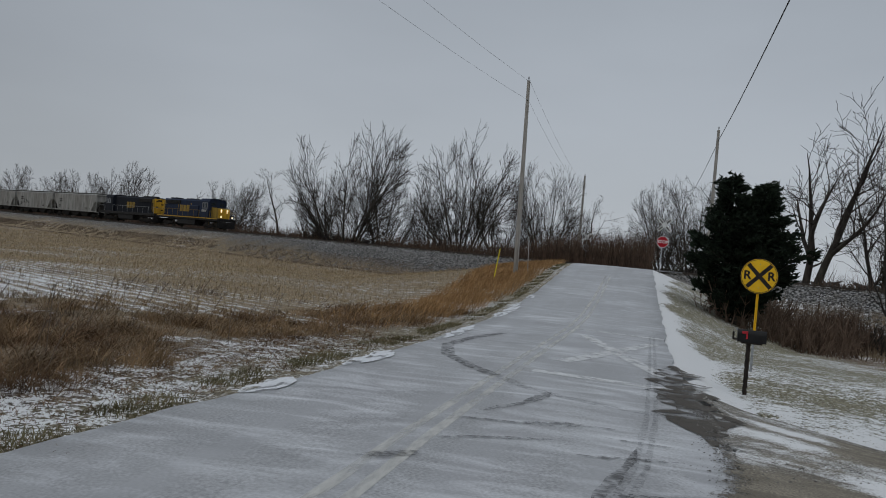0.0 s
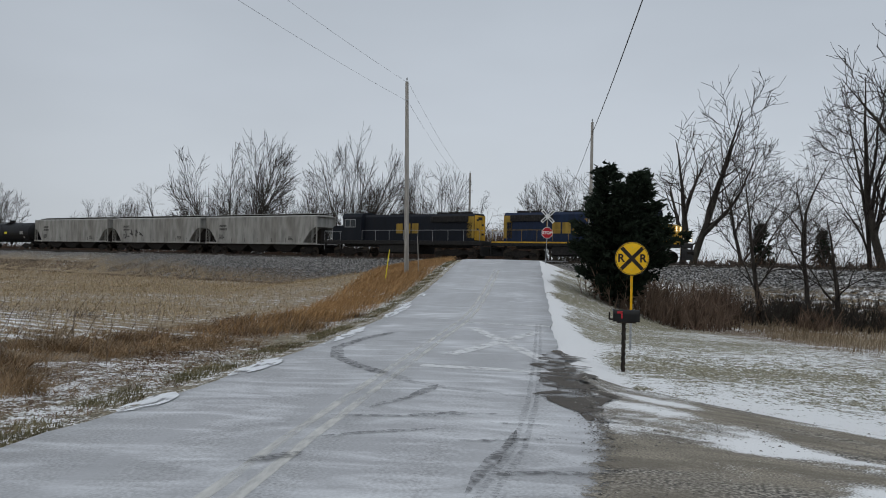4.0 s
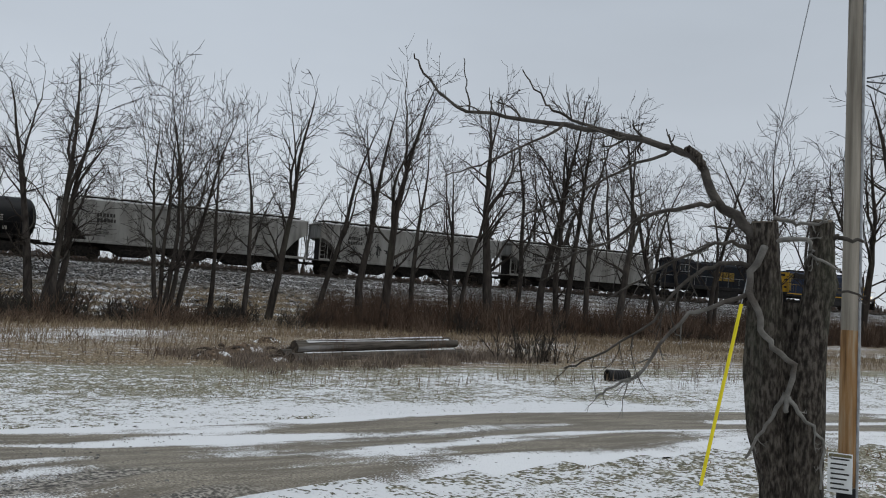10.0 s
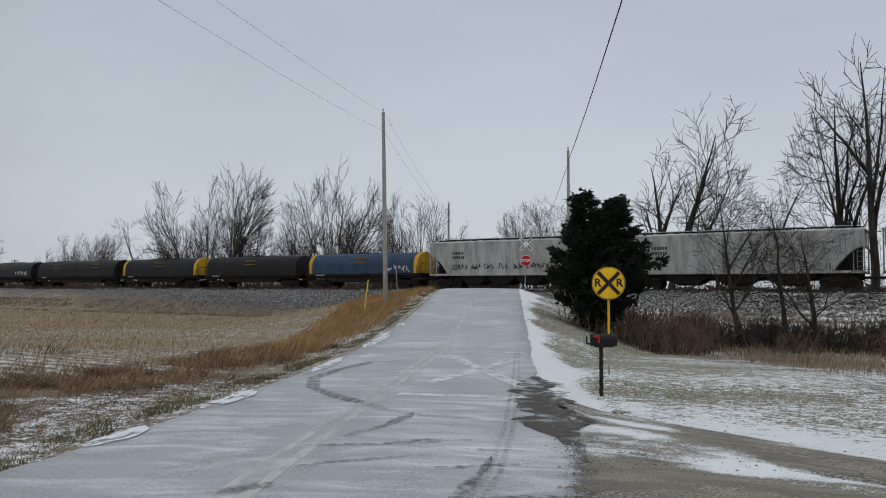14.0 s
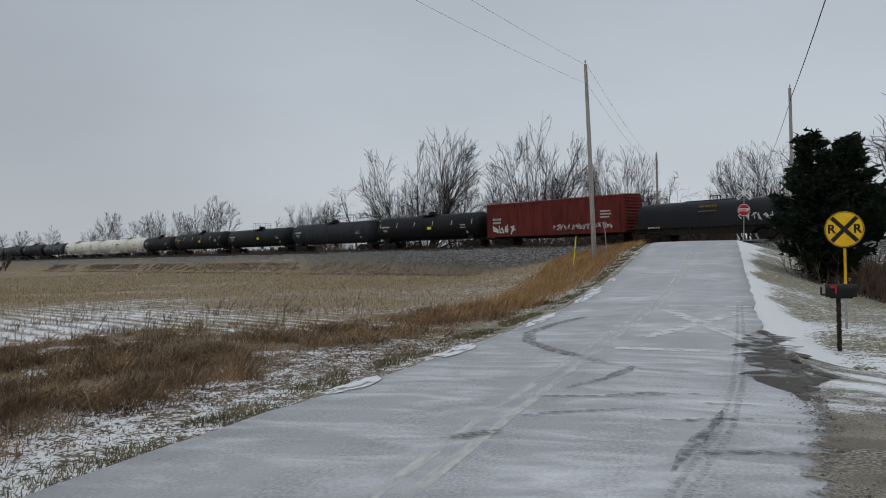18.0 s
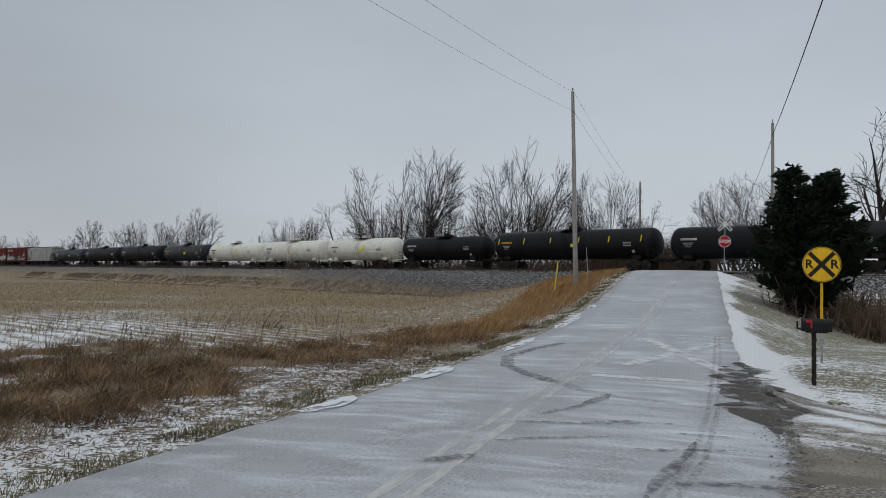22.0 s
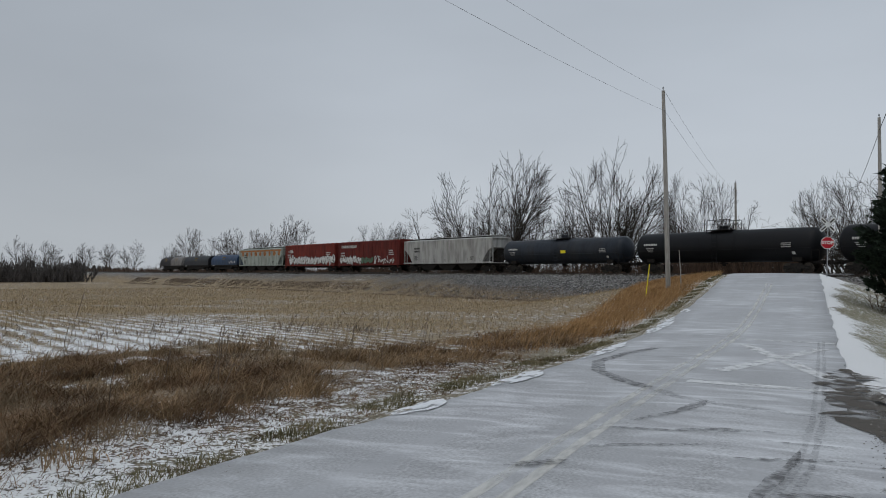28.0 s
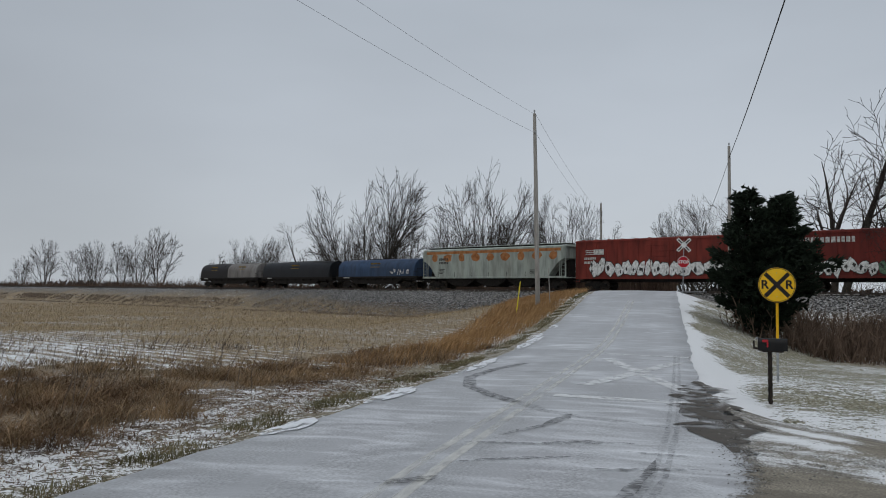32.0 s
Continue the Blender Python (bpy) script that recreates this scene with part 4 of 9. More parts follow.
def bogie_frame(axles, spread_x, name):
    """Side frames with arched openings, springs, bearing boxes, bolster and axles."""
    sh = Shape()
    half = spread_x * (axles - 1) / 2
    for y in (-1.02, 1.02):
        out = [(-half - 0.28, 0.36), (-half - 0.28, 0.62), (-half + 0.3, 0.72), (-0.5, 0.86), (0.5, 0.86), (half - 0.3, 0.72), (half + 0.28, 0.62), (half + 0.28, 0.36), (half - 0.22, 0.36), (half - 0.42, 0.48),
               (0.42, 0.24), (0.3, 0.16), (-0.3, 0.16), (-0.42, 0.24), (-half + 0.42, 0.48), (-half + 0.22, 0.36)]
        sh.prism(out, y - 0.07, y + 0.07)
        for k in range(axles):
            x = -half + k * spread_x
            sh.lathe_x([(-0.16, 0.05), (-0.16, 0.13), (0.1, 0.13), (0.1, 0.05)], 0, 0, 10)
            sh.v[-40:] = [(x + b, y + (a if y > 0 else -a), 0.46 + c) for a, b, c in sh.v[-40:]]
        for dx in (-0.2, 0, 0.2):
            sh.tube(((dx, y, 0.24), (dx, y, 0.62)), 0.075, 8)
    sh.box(0, 0, 0.66, 0.36, 2.1, 0.26, 0.04)
    for k in range(axles):
        x = -half + k * spread_x
        sh.tube(((x, -1.0, 0.46), (x, 1.0, 0.46)), 0.08, 8)
    return sh.mesh(name, M["underframe"])


BOGIE = bogie_frame(2, 1.78, "truck")
BOGIE_B = bogie_frame(2, 2.74, "truck")
BOGIE_C = bogie_frame(3, 2.0, "truck")


def add_truck(car, x, axles=2, spread_x=1.78, frame_mesh=None, big=False):
    t = part("truck", frame_mesh or BOGIE, None, car)
    t.location = (x, 0, 0)
    for k in range(axles):
        for y in (-0.755, 0.755):
            w = part("wheel", WHEEL_BIG if big else WHEEL, None, t)
            w.location = (-spread_x * (axles - 1) / 2 + k * spread_x, y, 0.5 if big else 0.46)
            if y > 0:
                w.rotation_euler = (0, 0, math.pi)
    return t


COUPLER = Shape().box(0, 0, 0.88, 0.75, 0.16, 0.2, 0.03).box(0.42, 0.03, 0.88, 0.24, 0.3, 0.28, 0.06).mesh("coupler", M["underframe"])


def add_couplers(car, half):
    for s in (1, -1):
        c = part("coupler", COUPLER, None, car)
        c.location = (s * (half - 0.5), 0, 0)
        c.rotation_euler = (0, 0, 0 if s > 0 else math.pi)


def ladder(car, x, y, z0, z1, mat, width=0.42, along=True):
    sh = Shape()
    dx, dy = (width / 2, 0) if along else (0, width / 2)
    for s in (-1, 1):
        sh.tube(((x + s * dx, y + s * dy, z0), (x + s * dx, y + s * dy, z1)), 0.022, 5)
    k = int((z1 - z0) / 0.34)
    for i in range(k + 1):
        z = z0 + 0.06 + i * (z1 - z0 - 0.12) / max(1, k)
        sh.tube(((x - dx, y - dy, z), (x + dx, y + dy, z)), 0.018, 5)
    return part("ladder", sh, mat, car)


def bars(car, name, x, z, y, rows, w, h, gap, mat, label, jag=0.35, seed=1):
    """Lines of lettering that cannot be read, as small plain bars."""
    rnd = random.Random(seed)
    sh = Shape()
    for r in range(rows):
        cx = x
        end = x + w * rnd.uniform(1 - jag, 1)
        while cx < end:
            bw = h * rnd.uniform(0.45, 0.75)
            sh.box(cx + bw / 2, y, z - r * (h + gap), bw, 0.012, h, 0.003)
            cx += bw + h * 0.25
    return part(name, sh, mat, car, label)


def scrawl(car, x0, x1, z0, z1, y, mat, seed, label="sprayed graffiti scrawl", stroke=0.09, letters=None):
    """Spray paint: looping strokes with no words in them."""
    rnd = random.Random(seed)
    sh = Shape()
    count = letters or max(3, int((x1 - x0) / ((z1 - z0) * 0.75)))
    cw = (x1 - x0) / count
    for k in range(count):
        cx, h = x0 + cw * (k + 0.5), z1 - z0
        pts = []
        for i in range(rnd.randint(5, 8)):
            pts.append((cx + rnd.uniform(-0.5, 0.5) * cw, z0 + h * rnd.random()))
        for a, b in zip(pts[:-1], pts[1:]):
            d = Vector((b[0] - a[0], b[1] - a[1]))
            if d.length < 0.05:
                continue
            sh.box((a[0] + b[0]) / 2, y, (a[1] + b[1]) / 2, d.length + stroke, 0.008, stroke * rnd.uniform(0.6, 1.3), 0.002, Matrix.Rotation(-math.atan2(d.y, d.x), 4, "Y"))
    return part("graffiti", sh, mat, car, label)


def block_letters(car, x0, x1, z0, z1, y, seed, fill, edge):
    """A large sprayed panel: crowded uneven pale shapes with dark edges and gaps, no letters."""
    rnd = random.Random(seed)
    back, front, inner = Shape(), Shape(), Shape()
    hh = z1 - z0
    x, k = x0, 0
    while x < x1:
        w = hh * rnd.uniform(0.38, 0.75)
        cx, cz = x + w / 2, (z0 + z1) / 2 + rnd.uniform(-0.12, 0.1) * hh
        tall, sides, slant = hh * rnd.uniform(0.38, 0.55), rnd.randint(7, 11), rnd.uniform(-0.3, 0.3)
        ring = []
        for j in range(sides):
            a = 2 * math.pi * j / sides
            r = rnd.uniform(0.72, 1.12)
            ring.append((cx + w * 0.58 * r * math.cos(a) + slant * tall * r * math.sin(a), cz + tall * r * math.sin(a)))
        lift = 0.0008 * (k % 5)
        back.prism([(cx + (p - cx) * 1.14, cz + (q - cz) * 1.12) for p, q in ring], y - 0.003 - lift, y + 0.003)
        front.prism(ring, y - 0.009 - lift, y - 0.005)
        for j in range(rnd.randint(1, 3)):
            ix, iz, ir = cx + rnd.uniform(-0.25, 0.25) * w, cz + rnd.uniform(-0.55, 0.55) * tall, rnd.uniform(0.06, 0.16) * w
            inner.prism([(ix + ir * rnd.uniform(0.5, 1.4) * math.cos(2 * math.pi * i / 6), iz + 1.8 * ir * rnd.uniform(0.5, 1.4) * math.sin(2 * math.pi * i / 6)) for i in range(6)], y - 0.0165 - lift, y - 0.0135)
        x, k = x + w * rnd.uniform(0.8, 1.05), k + 1
    part("graffiti", back, edge, car, "dark sprayed edges")
    part("graffiti", front, fill, car, "crowded pale sprayed shapes")
    part("graffiti", inner, edge, car, "dark gaps in the spray")


def car_root(name, label, category, group):
    return thing(name, label, category, group)


def roof_outline(half_w, z0, z1, rise=0.18):
    return [(-half_w, z0), (half_w, z0), (half_w, z1 - rise), (half_w * 0.55, z1 - rise * 0.2), (0, z1), (-half_w * 0.55, z1 - rise * 0.2), (-half_w, z1 - rise)]


def hopper(length, mat, label, seed=0, rust=False, dark_marks=True, scribble=None, chutes=3):
    """A long covered hopper: smooth bowed sides, curved end openings, chutes below."""
    car = car_root("hopper_car", label, "hopper car", "freight train")
    h = length / 2 - 0.55
    top, sill = 4.42, 1.28
    cut = 2.05
    out = [(-h + cut, sill)]
    out += [(h - cut, sill)]
    for k in range(9):
        w = k / 8
        out.append((h - 0.14 - (cut - 0.14) * (1 - w) ** 0.62, sill + 0.1 + 1.75 * w))
    out += [(h - 0.14, top - 0.22), (-h + 0.14, top - 0.22)]
    for k in range(9):
        w = 1 - k / 8
        out.append((-h + 0.14 + (cut - 0.14) * (1 - w) ** 0.62, sill + 0.1 + 1.75 * w))
    sh = Shape()
    sh.prism(out, -1.53, 1.53)
    part("body", sh, mat, car)
    roof = Shape().extrude_x(roof_outline(1.5, top - 0.25, top + 0.1, 0.2), -h + 0.14, h - 0.14)
    part("roof", roof, mat, car)
    walk_board = Shape().box(0, 0, top + 0.2, 2 * h - 0.5, 0.9, 0.04, 0.01)
    for i in range(15):
        walk_board.box(-h + 0.6 + i * (2 * h - 1.2) / 14, 0, top + 0.13, 0.08, 1.9, 0.09, 0.01)
    part("running_board", walk_board, M["underframe"], car)
    for i in range(10):
        x = -h + 1.6 + i * (2 * h - 3.2) / 9
        part("hatch", Shape().box(x, 0, top + 0.27, (2 * h - 3.2) / 9 - 0.25, 0.62, 0.09, 0.03), mat, car)
    sills = Shape()
    for s in (-1, 1):
        sills.box(0, s * 1.5, sill, 2 * h, 0.16, 0.2, 0.02)
    part("side_sill", sills, mat, car)
    for s in (-1, 1):
        ends = Shape()
        for y in (-1.46, 1.46):
            ends.box(s * (h - 0.06), y, (sill + top) / 2, 0.1, 0.1, top - sill - 0.1, 0.015)
            ends.box(s * (h - 0.75), y, 2.2, 0.07, 0.08, 1.75, 0.01)
        ends.box(s * (h - 0.2), 0, top - 0.1, 0.5, 2.9, 0.12, 0.02)
        ends.box(s * (h - 0.5), 0, sill - 0.05, 1.1, 2.9, 0.1, 0.02)
        part("end_frame", ends, mat, car)
    for s in (-1, 1):
        slope = Shape()
        slope.add([(s * (h - 0.5), -1.2, 3.7), (s * (h - 0.5), 1.2, 3.7), (s * (h - 2.9), 1.2, 1.2), (s * (h - 2.9), -1.2, 1.2), (s * (h - 0.6), -1.2, 3.7), (s * (h - 0.6), 1.2, 3.7), (s * (h - 3.1), 1.2, 1.2), (s * (h - 3.1), -1.2, 1.2)],
                  [(0, 1, 2, 3), (4, 7, 6, 5), (0, 3, 7, 4), (1, 5, 6, 2), (0, 4, 5, 1), (3, 2, 6, 7)])
        # the larger box is dark fill, added so the open end reads as shaded
        slope.box(s * (h - 0.9), 0, 1.5, 0.5, 1.0, 0.45, 0.05).box(s * (h - 1.3), 0.1, 2.2, 1.9, 1.1, 1.9, 0.05)
        slope.tube(((s * (h - 0.7), -0.7, 1.6), (s * (h - 0.7), 0.7, 1.6)), 0.16, 10)
        part("end_slope", slope, M["underframe"], car)
    inner = 2 * (h - 3.3)
    rig = Shape().box(0, 0, 0.95, 2 * h - 0.4, 0.6, 0.55, 0.03)
    for s in (-1, 1):
        rig.box(s * (h - 0.75), 0.2, 1.0, 0.9, 1.6, 0.35, 0.05).tube(((s * (h - 1.1), -0.9, 0.75), (s * 2.0, -0.6, 0.55)), 0.04, 6)
    part("centre_sill", rig, M["underframe"], car)
    for i in range(chutes):
        x = -inner / 2 + (i + 0.5) * inner / chutes
        w = inner / chutes / 2
        ch = Shape()
        ch.prism([(x - w * 0.45, 0.4), (x + w * 0.45, 0.4), (x + w * 0.96, 1.0), (x + w * 0.98, 1.26), (x - w * 0.98, 1.26), (x - w * 0.96, 1.0)], -1.2, 1.2)
        ch.box(x, 0, 0.36, w * 0.9, 1.5, 0.14, 0.02)
        part("chute", ch, M["underframe"], car)
    for s in (-1, 1):
        ladder(car, s * (h - 0.3), -1.52, 1.25, top - 0.15, mat)
        ladder(car, s * (h - 0.3), 1.52, 1.25, top - 0.15, mat)
        add_truck(car, s * (h - 1.75))
    add_couplers(car, length / 2)
    ink = M["mark_dark"] if dark_marks else M["mark_white"]
    bars(car, "stencil", -h + 2.6, 3.3, -1.538, 2, 1.25, 0.26, 0.14, ink, "faded reporting marks", 0.1, seed + 1)
    bars(car, "stencil", -h + 2.6, 2.2, -1.538, 4, 0.9, 0.09, 0.06, ink, "", 0.4, seed + 2)
    bars(car, "stencil", h - 4.4, 2.0, -1.538, 3, 0.8, 0.09, 0.06, ink, "", 0.4, seed + 3)
    stains = Shape()
    rnd = random.Random(seed)
    for i in range(7):
        x = -h + 2.5 + i * (2 * h - 5) / 6
        stains.box(x, -1.536, 1.62, 0.035, 0.01, 0.5, 0.002)
    part("side_rib", stains, M["underframe"], car)
    if rust:
        for i in range(9):
            x = -h + 1.9 + i * (2 * h - 3.4) / 8
            pts = [(x + rnd.uniform(0.5, 0.75) * math.cos(2 * math.pi * j / 9) * (1 if i % 2 else 0.8), 3.45 + rnd.uniform(0.38, 0.5) * math.sin(2 * math.pi * j / 9)) for j in range(9)]
            part("rust_patch", Shape().prism(pts, -1.539, -1.533), M["orange_rust"], car)
        part("rust_band", Shape().box(0, -1.536, 4.02, 2 * h - 1.2, 0.01, 0.3, 0.003), M["orange_rust"], car)
    if scribble == "tag":
        scrawl(car, -h + 3.0, -h + 7.0, 1.75, 3.0, -1.54, M["mark_dark"], seed + 9, "dark sprayed tag", 0.1)
    if scribble == "row":
        for i in range(4):
            scrawl(car, -h + 3.2 + i * 1.45, -h + 4.3 + i * 1.45, 1.75, 2.3, -1.54, M["mark_dark"], seed + i, "small dark sprayed tags", 0.07, 3)
        scrawl(car, -h + 9.2, h - 2.4, 1.8, 2.3, -1.54, M["mark_dark"], seed + 9, "dark sprayed tag", 0.08)
    return car


def tank(length, mat, label, dia=3.0, seed=0, cream=False, rails=False, stripes=None, letters=None):
    """A tank car: long barrel with dished ends, manway, platform, ladders and stub sills."""
    car = car_root("tank_car", label, "tank car", "freight train")
    h = length / 2 - 0.75
    r, zc = dia / 2, 1.02 + dia / 2
    prof = []
    for k in range(8):
        w = k / 7 * math.pi / 2
        prof.append((-h + 0.75 - 0.75 * math.cos(w), max(0.06, r * math.sin(w))))
    prof += [(-h * 0.33, r), (h * 0.33, r)]
    prof += [(-x, q) for x, q in reversed(prof[:8])]
    part("barrel", Shape().lathe_x(prof, 0, zc, 36), mat, car, smooth=True)
    band = Shape().lathe_x([(-0.03, r - 0.02), (-0.03, r + 0.012), (0.03, r + 0.012), (0.03, r - 0.02)], 0, zc, 36).mesh("seam_band", mat)
    for x in (-h * 0.62, -h * 0.2, h * 0.2, h * 0.62):
        part("seam_band", band, mat, car).location = (x, 0, 0)
    dome = Shape().tube(((0, 0, zc + r - 0.05), (0, 0, zc + r + 0.36)), 0.42, 16).tube(((0, 0, zc + r + 0.36), (0, 0, zc + r + 0.42)), 0.47, 16)
    dome.tube(((0.75, 0, zc + r - 0.1), (0.75, 0, zc + r + 0.25)), 0.13, 8)
    part("manway", dome, mat, car)
    plat = Shape().box(0, 0, zc + r + 0.03, 2.6, 1.9, 0.05, 0.01)
    part("platform", plat, M["underframe"], car)
    guard = Shape()
    gl = (h - 1.0) if rails else 1.25
    for y in (-0.9, 0.9):
        for z in (0.55, 0.95):
            guard.tube(((-gl, y, zc + r + z), (gl, y, zc + r + z)), 0.022, 5)
        n_post = 12 if rails else 4
        for i in range(n_post):
            x = -gl + 2 * gl * i / (n_post - 1)
            guard.tube(((x, y, zc + r - 0.25), (x, y, zc + r + 0.95)), 0.022, 5)
    if rails or seed % 2 == 0:
        part("handrail", guard, mat, car)
    side_rail = Shape()
    for y in (-r - 0.1, r + 0.1):
        side_rail.tube(((-h + 0.4, y, zc - 0.35), (h - 0.4, y, zc - 0.35)), 0.02, 5)
        for i in range(9):
            x = -h + 0.5 + (2 * h - 1.0) * i / 8
            side_rail.tube(((x, y, zc - 0.35), (x, y * 0.97, zc - 0.35)), 0.015, 4)
    part("grab_rail", side_rail, mat, car)
    for y in (-r - 0.06, r + 0.06):
        ladder(car, 0, y, 0.95, zc + r * 0.75, mat, 0.5)
    for s in (-1, 1):
        sill = Shape()
        sill.box(s * (h - 0.9), 0, 0.98, 2.6, 0.5, 0.3, 0.03)
        sill.box(s * (h - 1.9), 0, 1.25, 0.9, 2.0, 0.45, 0.05)
        sill.box(s * (h + 0.12), 0, 1.02, 0.3, 2.6, 0.1, 0.02)
        for y in (-1.28, 1.28):
            sill.tube(((s * (h + 0.2), y, 0.6), (s * (h + 0.2), y, 1.95)), 0.022, 5)
            sill.tube(((s * (h - 0.5), y, 0.6), (s * (h - 0.5), y, 1.95)), 0.022, 5)
            sill.tube(((s * (h + 0.2), y, 1.95), (s * (h - 0.5), y, 1.95)), 0.022, 5)
        sill.tube(((s * (h + 0.2), -1.28, 1.6), (s * (h + 0.2), 1.28, 1.6)), 0.022, 5)
        add_truck(car, s * (h - 1.9))
        part("stub_sill", sill, mat if cream else M["underframe"], car)
    valve = Shape().tube(((0, 0, zc - r - 0.32), (0, 0, zc - r + 0.1)), 0.16, 10).box(0, 0, zc - r - 0.1, 0.5, 0.5, 0.1, 0.02)
    part("outlet_valve", valve, M["underframe"], car)
    add_couplers(car, length / 2)
    ink = M["mark_dark"] if cream else M["mark_white"]

    def skin(x, z, w, hh, m, nm, lab=""):
        y = -math.sqrt(max(0.01, (r + 0.012) ** 2 - (z - zc) ** 2))
        tilt = math.atan2(z - zc, -y)
        part(nm, Shape().box(x, y - 0.004, z, w, 0.012, hh, 0.002, Matrix.Rotation(-tilt, 4, "X")), m, car, lab)
    for i in range(8):
        skin(-h + 1.55 + i * 0.2, zc + 0.3, 0.14, 0.2, M["yellow"] if letters == "yellow" else ink, "stencil")
    for i in range(3):
        skin(-h + 2.2, zc - 0.05 - i * 0.16, 1.0 - 0.2 * i, 0.05, ink, "stencil")
        skin(h - 2.6, zc + 0.1 - i * 0.16, 0.9, 0.05, ink, "stencil")
    if stripes:
        for i in range(6):
            skin(-h + 1.1 + i * (2 * h - 2.2) / 5, zc + 0.45, 0.09, 0.62, stripes, "reflector_stripe", "vertical reflective stripe")
    if seed % 3 == 1:
        skin(h * 0.12, zc - 0.1, 0.75, 0.32, M["guard_yellow"], "placard", "yellow warning placard")
    skin(h - 2.0, zc - 0.75, 0.28, 0.28, M["mark_white"], "placard", "small pale placard")
    if cream:
        for x0, w in ((-0.16, 0.09), (0.2, 0.12)):
            spill, steps = Shape(), 18
            for i in range(steps + 1):
                ang = 0.12 + 2.5 * i / steps
                half = w * (0.7 + 0.5 * noise.noise((i * 0.5, seed, x0)))
                for x in (x0 - half, x0 + half):
                    for lift in (0.004, 0.009):
                        spill.v.append((x, -(r + lift) * math.sin(ang), zc + (r + lift) * math.cos(ang)))
            for i in range(steps):
                spill.f += [(4 * i + 1, 4 * i + 5, 4 * i + 7, 4 * i + 3), (4 * i, 4 * i + 1, 4 * i + 5, 4 * i + 4), (4 * i + 2, 4 * i + 6, 4 * i + 7, 4 * i + 3)]
            part("spill_stain", spill, M["spill"], car, "ochre spill stain below the manway")
        if seed != 14:
            skin(h * 0.2, zc + 0.25, 0.5, 0.42, M["guard_yellow"], "placard", "small yellow placard")
    return car


def coil_car(length, mats, label, seed=0, bands=True, twin=False, tag=False):
    """A coil car: rounded steel hoods on a deep trough frame."""
    car = car_root("coil_car", label, "coil car", "freight train")
    h = length / 2 - 0.6
    fr = Shape()
    fr.prism([(-h, 1.0), (-h + 2.9, 1.0), (-h + 3.6, 0.6), (h - 3.6, 0.6), (h - 2.9, 1.0), (h, 1.0), (h, 1.4), (-h, 1.4)], -1.35, 1.35)
    for y in (-1.5, 1.5):
        fr.box(0, y, 1.36, 2 * h, 0.12, 0.24, 0.02)
    for i in range(9):
        x = -h + 1.0 + i * (2 * h - 2) / 8
        fr.box(x, -1.44, 1.15, 0.12, 0.1, 0.35, 0.01)
    part("frame", fr, M["underframe"], car)
    hoods = [(-h + 0.35, h - 0.35)] if not twin else [(-h + 0.3, -0.06), (0.06, h - 0.3)]
    for k, (a, b) in enumerate(hoods):
        mat = mats[k % len(mats)]
        out = [(-1.45, 1.45)]
        for i in range(13):
            w = math.pi * (1 - i / 12)
            out.append((1.45 * math.cos(w), 2.35 + 1.25 * math.sin(w)))
        out.append((1.45, 1.45))
        out.reverse()
        hood = part("hood", Shape().extrude_x(out, a, b), mat, car, smooth=True)
        big = [(y * 1.012, 2.3 + (z - 2.3) * 1.015) for y, z in out]
        if bands:
            for x0, x1 in ((a, a + 0.45), (b - 0.45, b)):
                part("end_band", Shape().extrude_x(big, x0 - 0.005, x1 + 0.005), M["yellow"], hood, "yellow end band", True)
        for x in np.linspace(a + 1.2, b - 1.2, 5 if not twin else 3):
            part("hood_rib", Shape().extrude_x([(y * 1.01, 2.3 + (z - 2.3) * 1.012) for y, z in out], float(x) - 0.04, float(x) + 0.04), mat, hood)
        lift = Shape()
        mid = (a + b) / 2
        for x in (mid - 0.35, mid + 0.35):
            lift.tube(((x, -0.25, 3.55), (x, -0.25, 4.0), (x, 0.25, 4.0), (x, 0.25, 3.55)), 0.05, 6)
        lift.tube(((mid - 0.35, 0, 4.0), (mid + 0.35, 0, 4.0)), 0.05, 6)
        lift.box(mid, 0, 3.62, 2 * (b - a) / 5, 0.5, 0.06, 0.02)
        for x in (a + 0.8, b - 0.8):
            part("grab_hoop", Shape().tube(((x, -0.5, 3.5), (x, -0.5, 3.75), (x, 0.5, 3.75), (x, 0.5, 3.5)), 0.03, 5), M["underframe"], hood)
        part("lifting_bracket", lift, M["underframe"], hood)
        logo = Shape()
        for i in range(3):
            logo.box(mid - 0.62 + i * 0.62, -1.27, 2.98, 0.5, 0.02, 0.36, 0.05, Matrix.Rotation(radians(32), 4, "X"))
        logo.box(mid, -1.42, 2.62, 1.7, 0.02, 0.07, 0.01, Matrix.Rotation(radians(14), 4, "X"))
        part("emblem", logo, M["emblem_gold"], hood, "plain yellow emblem blocks")
        if tag:
            scrawl(car, b - 4.2 if not twin else a + 0.9, b - 0.9, 1.65, 2.3, -1.475, M["graffiti_white"], seed + k, "pale sprayed tag", 0.07)
    for s in (-1, 1):
        ladder(car, s * (h - 0.2), -1.52, 0.7, 2.1, M["underframe"])
        add_truck(car, s * (h - 1.9))
    plat = Shape()
    for s in (-1, 1):
        plat.box(s * (h - 0.05), 0, 1.44, 0.5, 2.8, 0.06, 0.01)
        plat.tube(((s * h, -1.35, 1.45), (s * h, -1.35, 2.4), (s * h, 1.35, 2.4), (s * h, 1.35, 1.45)), 0.025, 5)
    part("end_platform", plat, M["underframe"], car)
    bars(car, "stencil", -h + 1.5, 1.33, -1.566, 1, 1.2, 0.12, 0, M["mark_white"], "small pale stencil", 0.1, seed)
    add_couplers(car, length / 2)
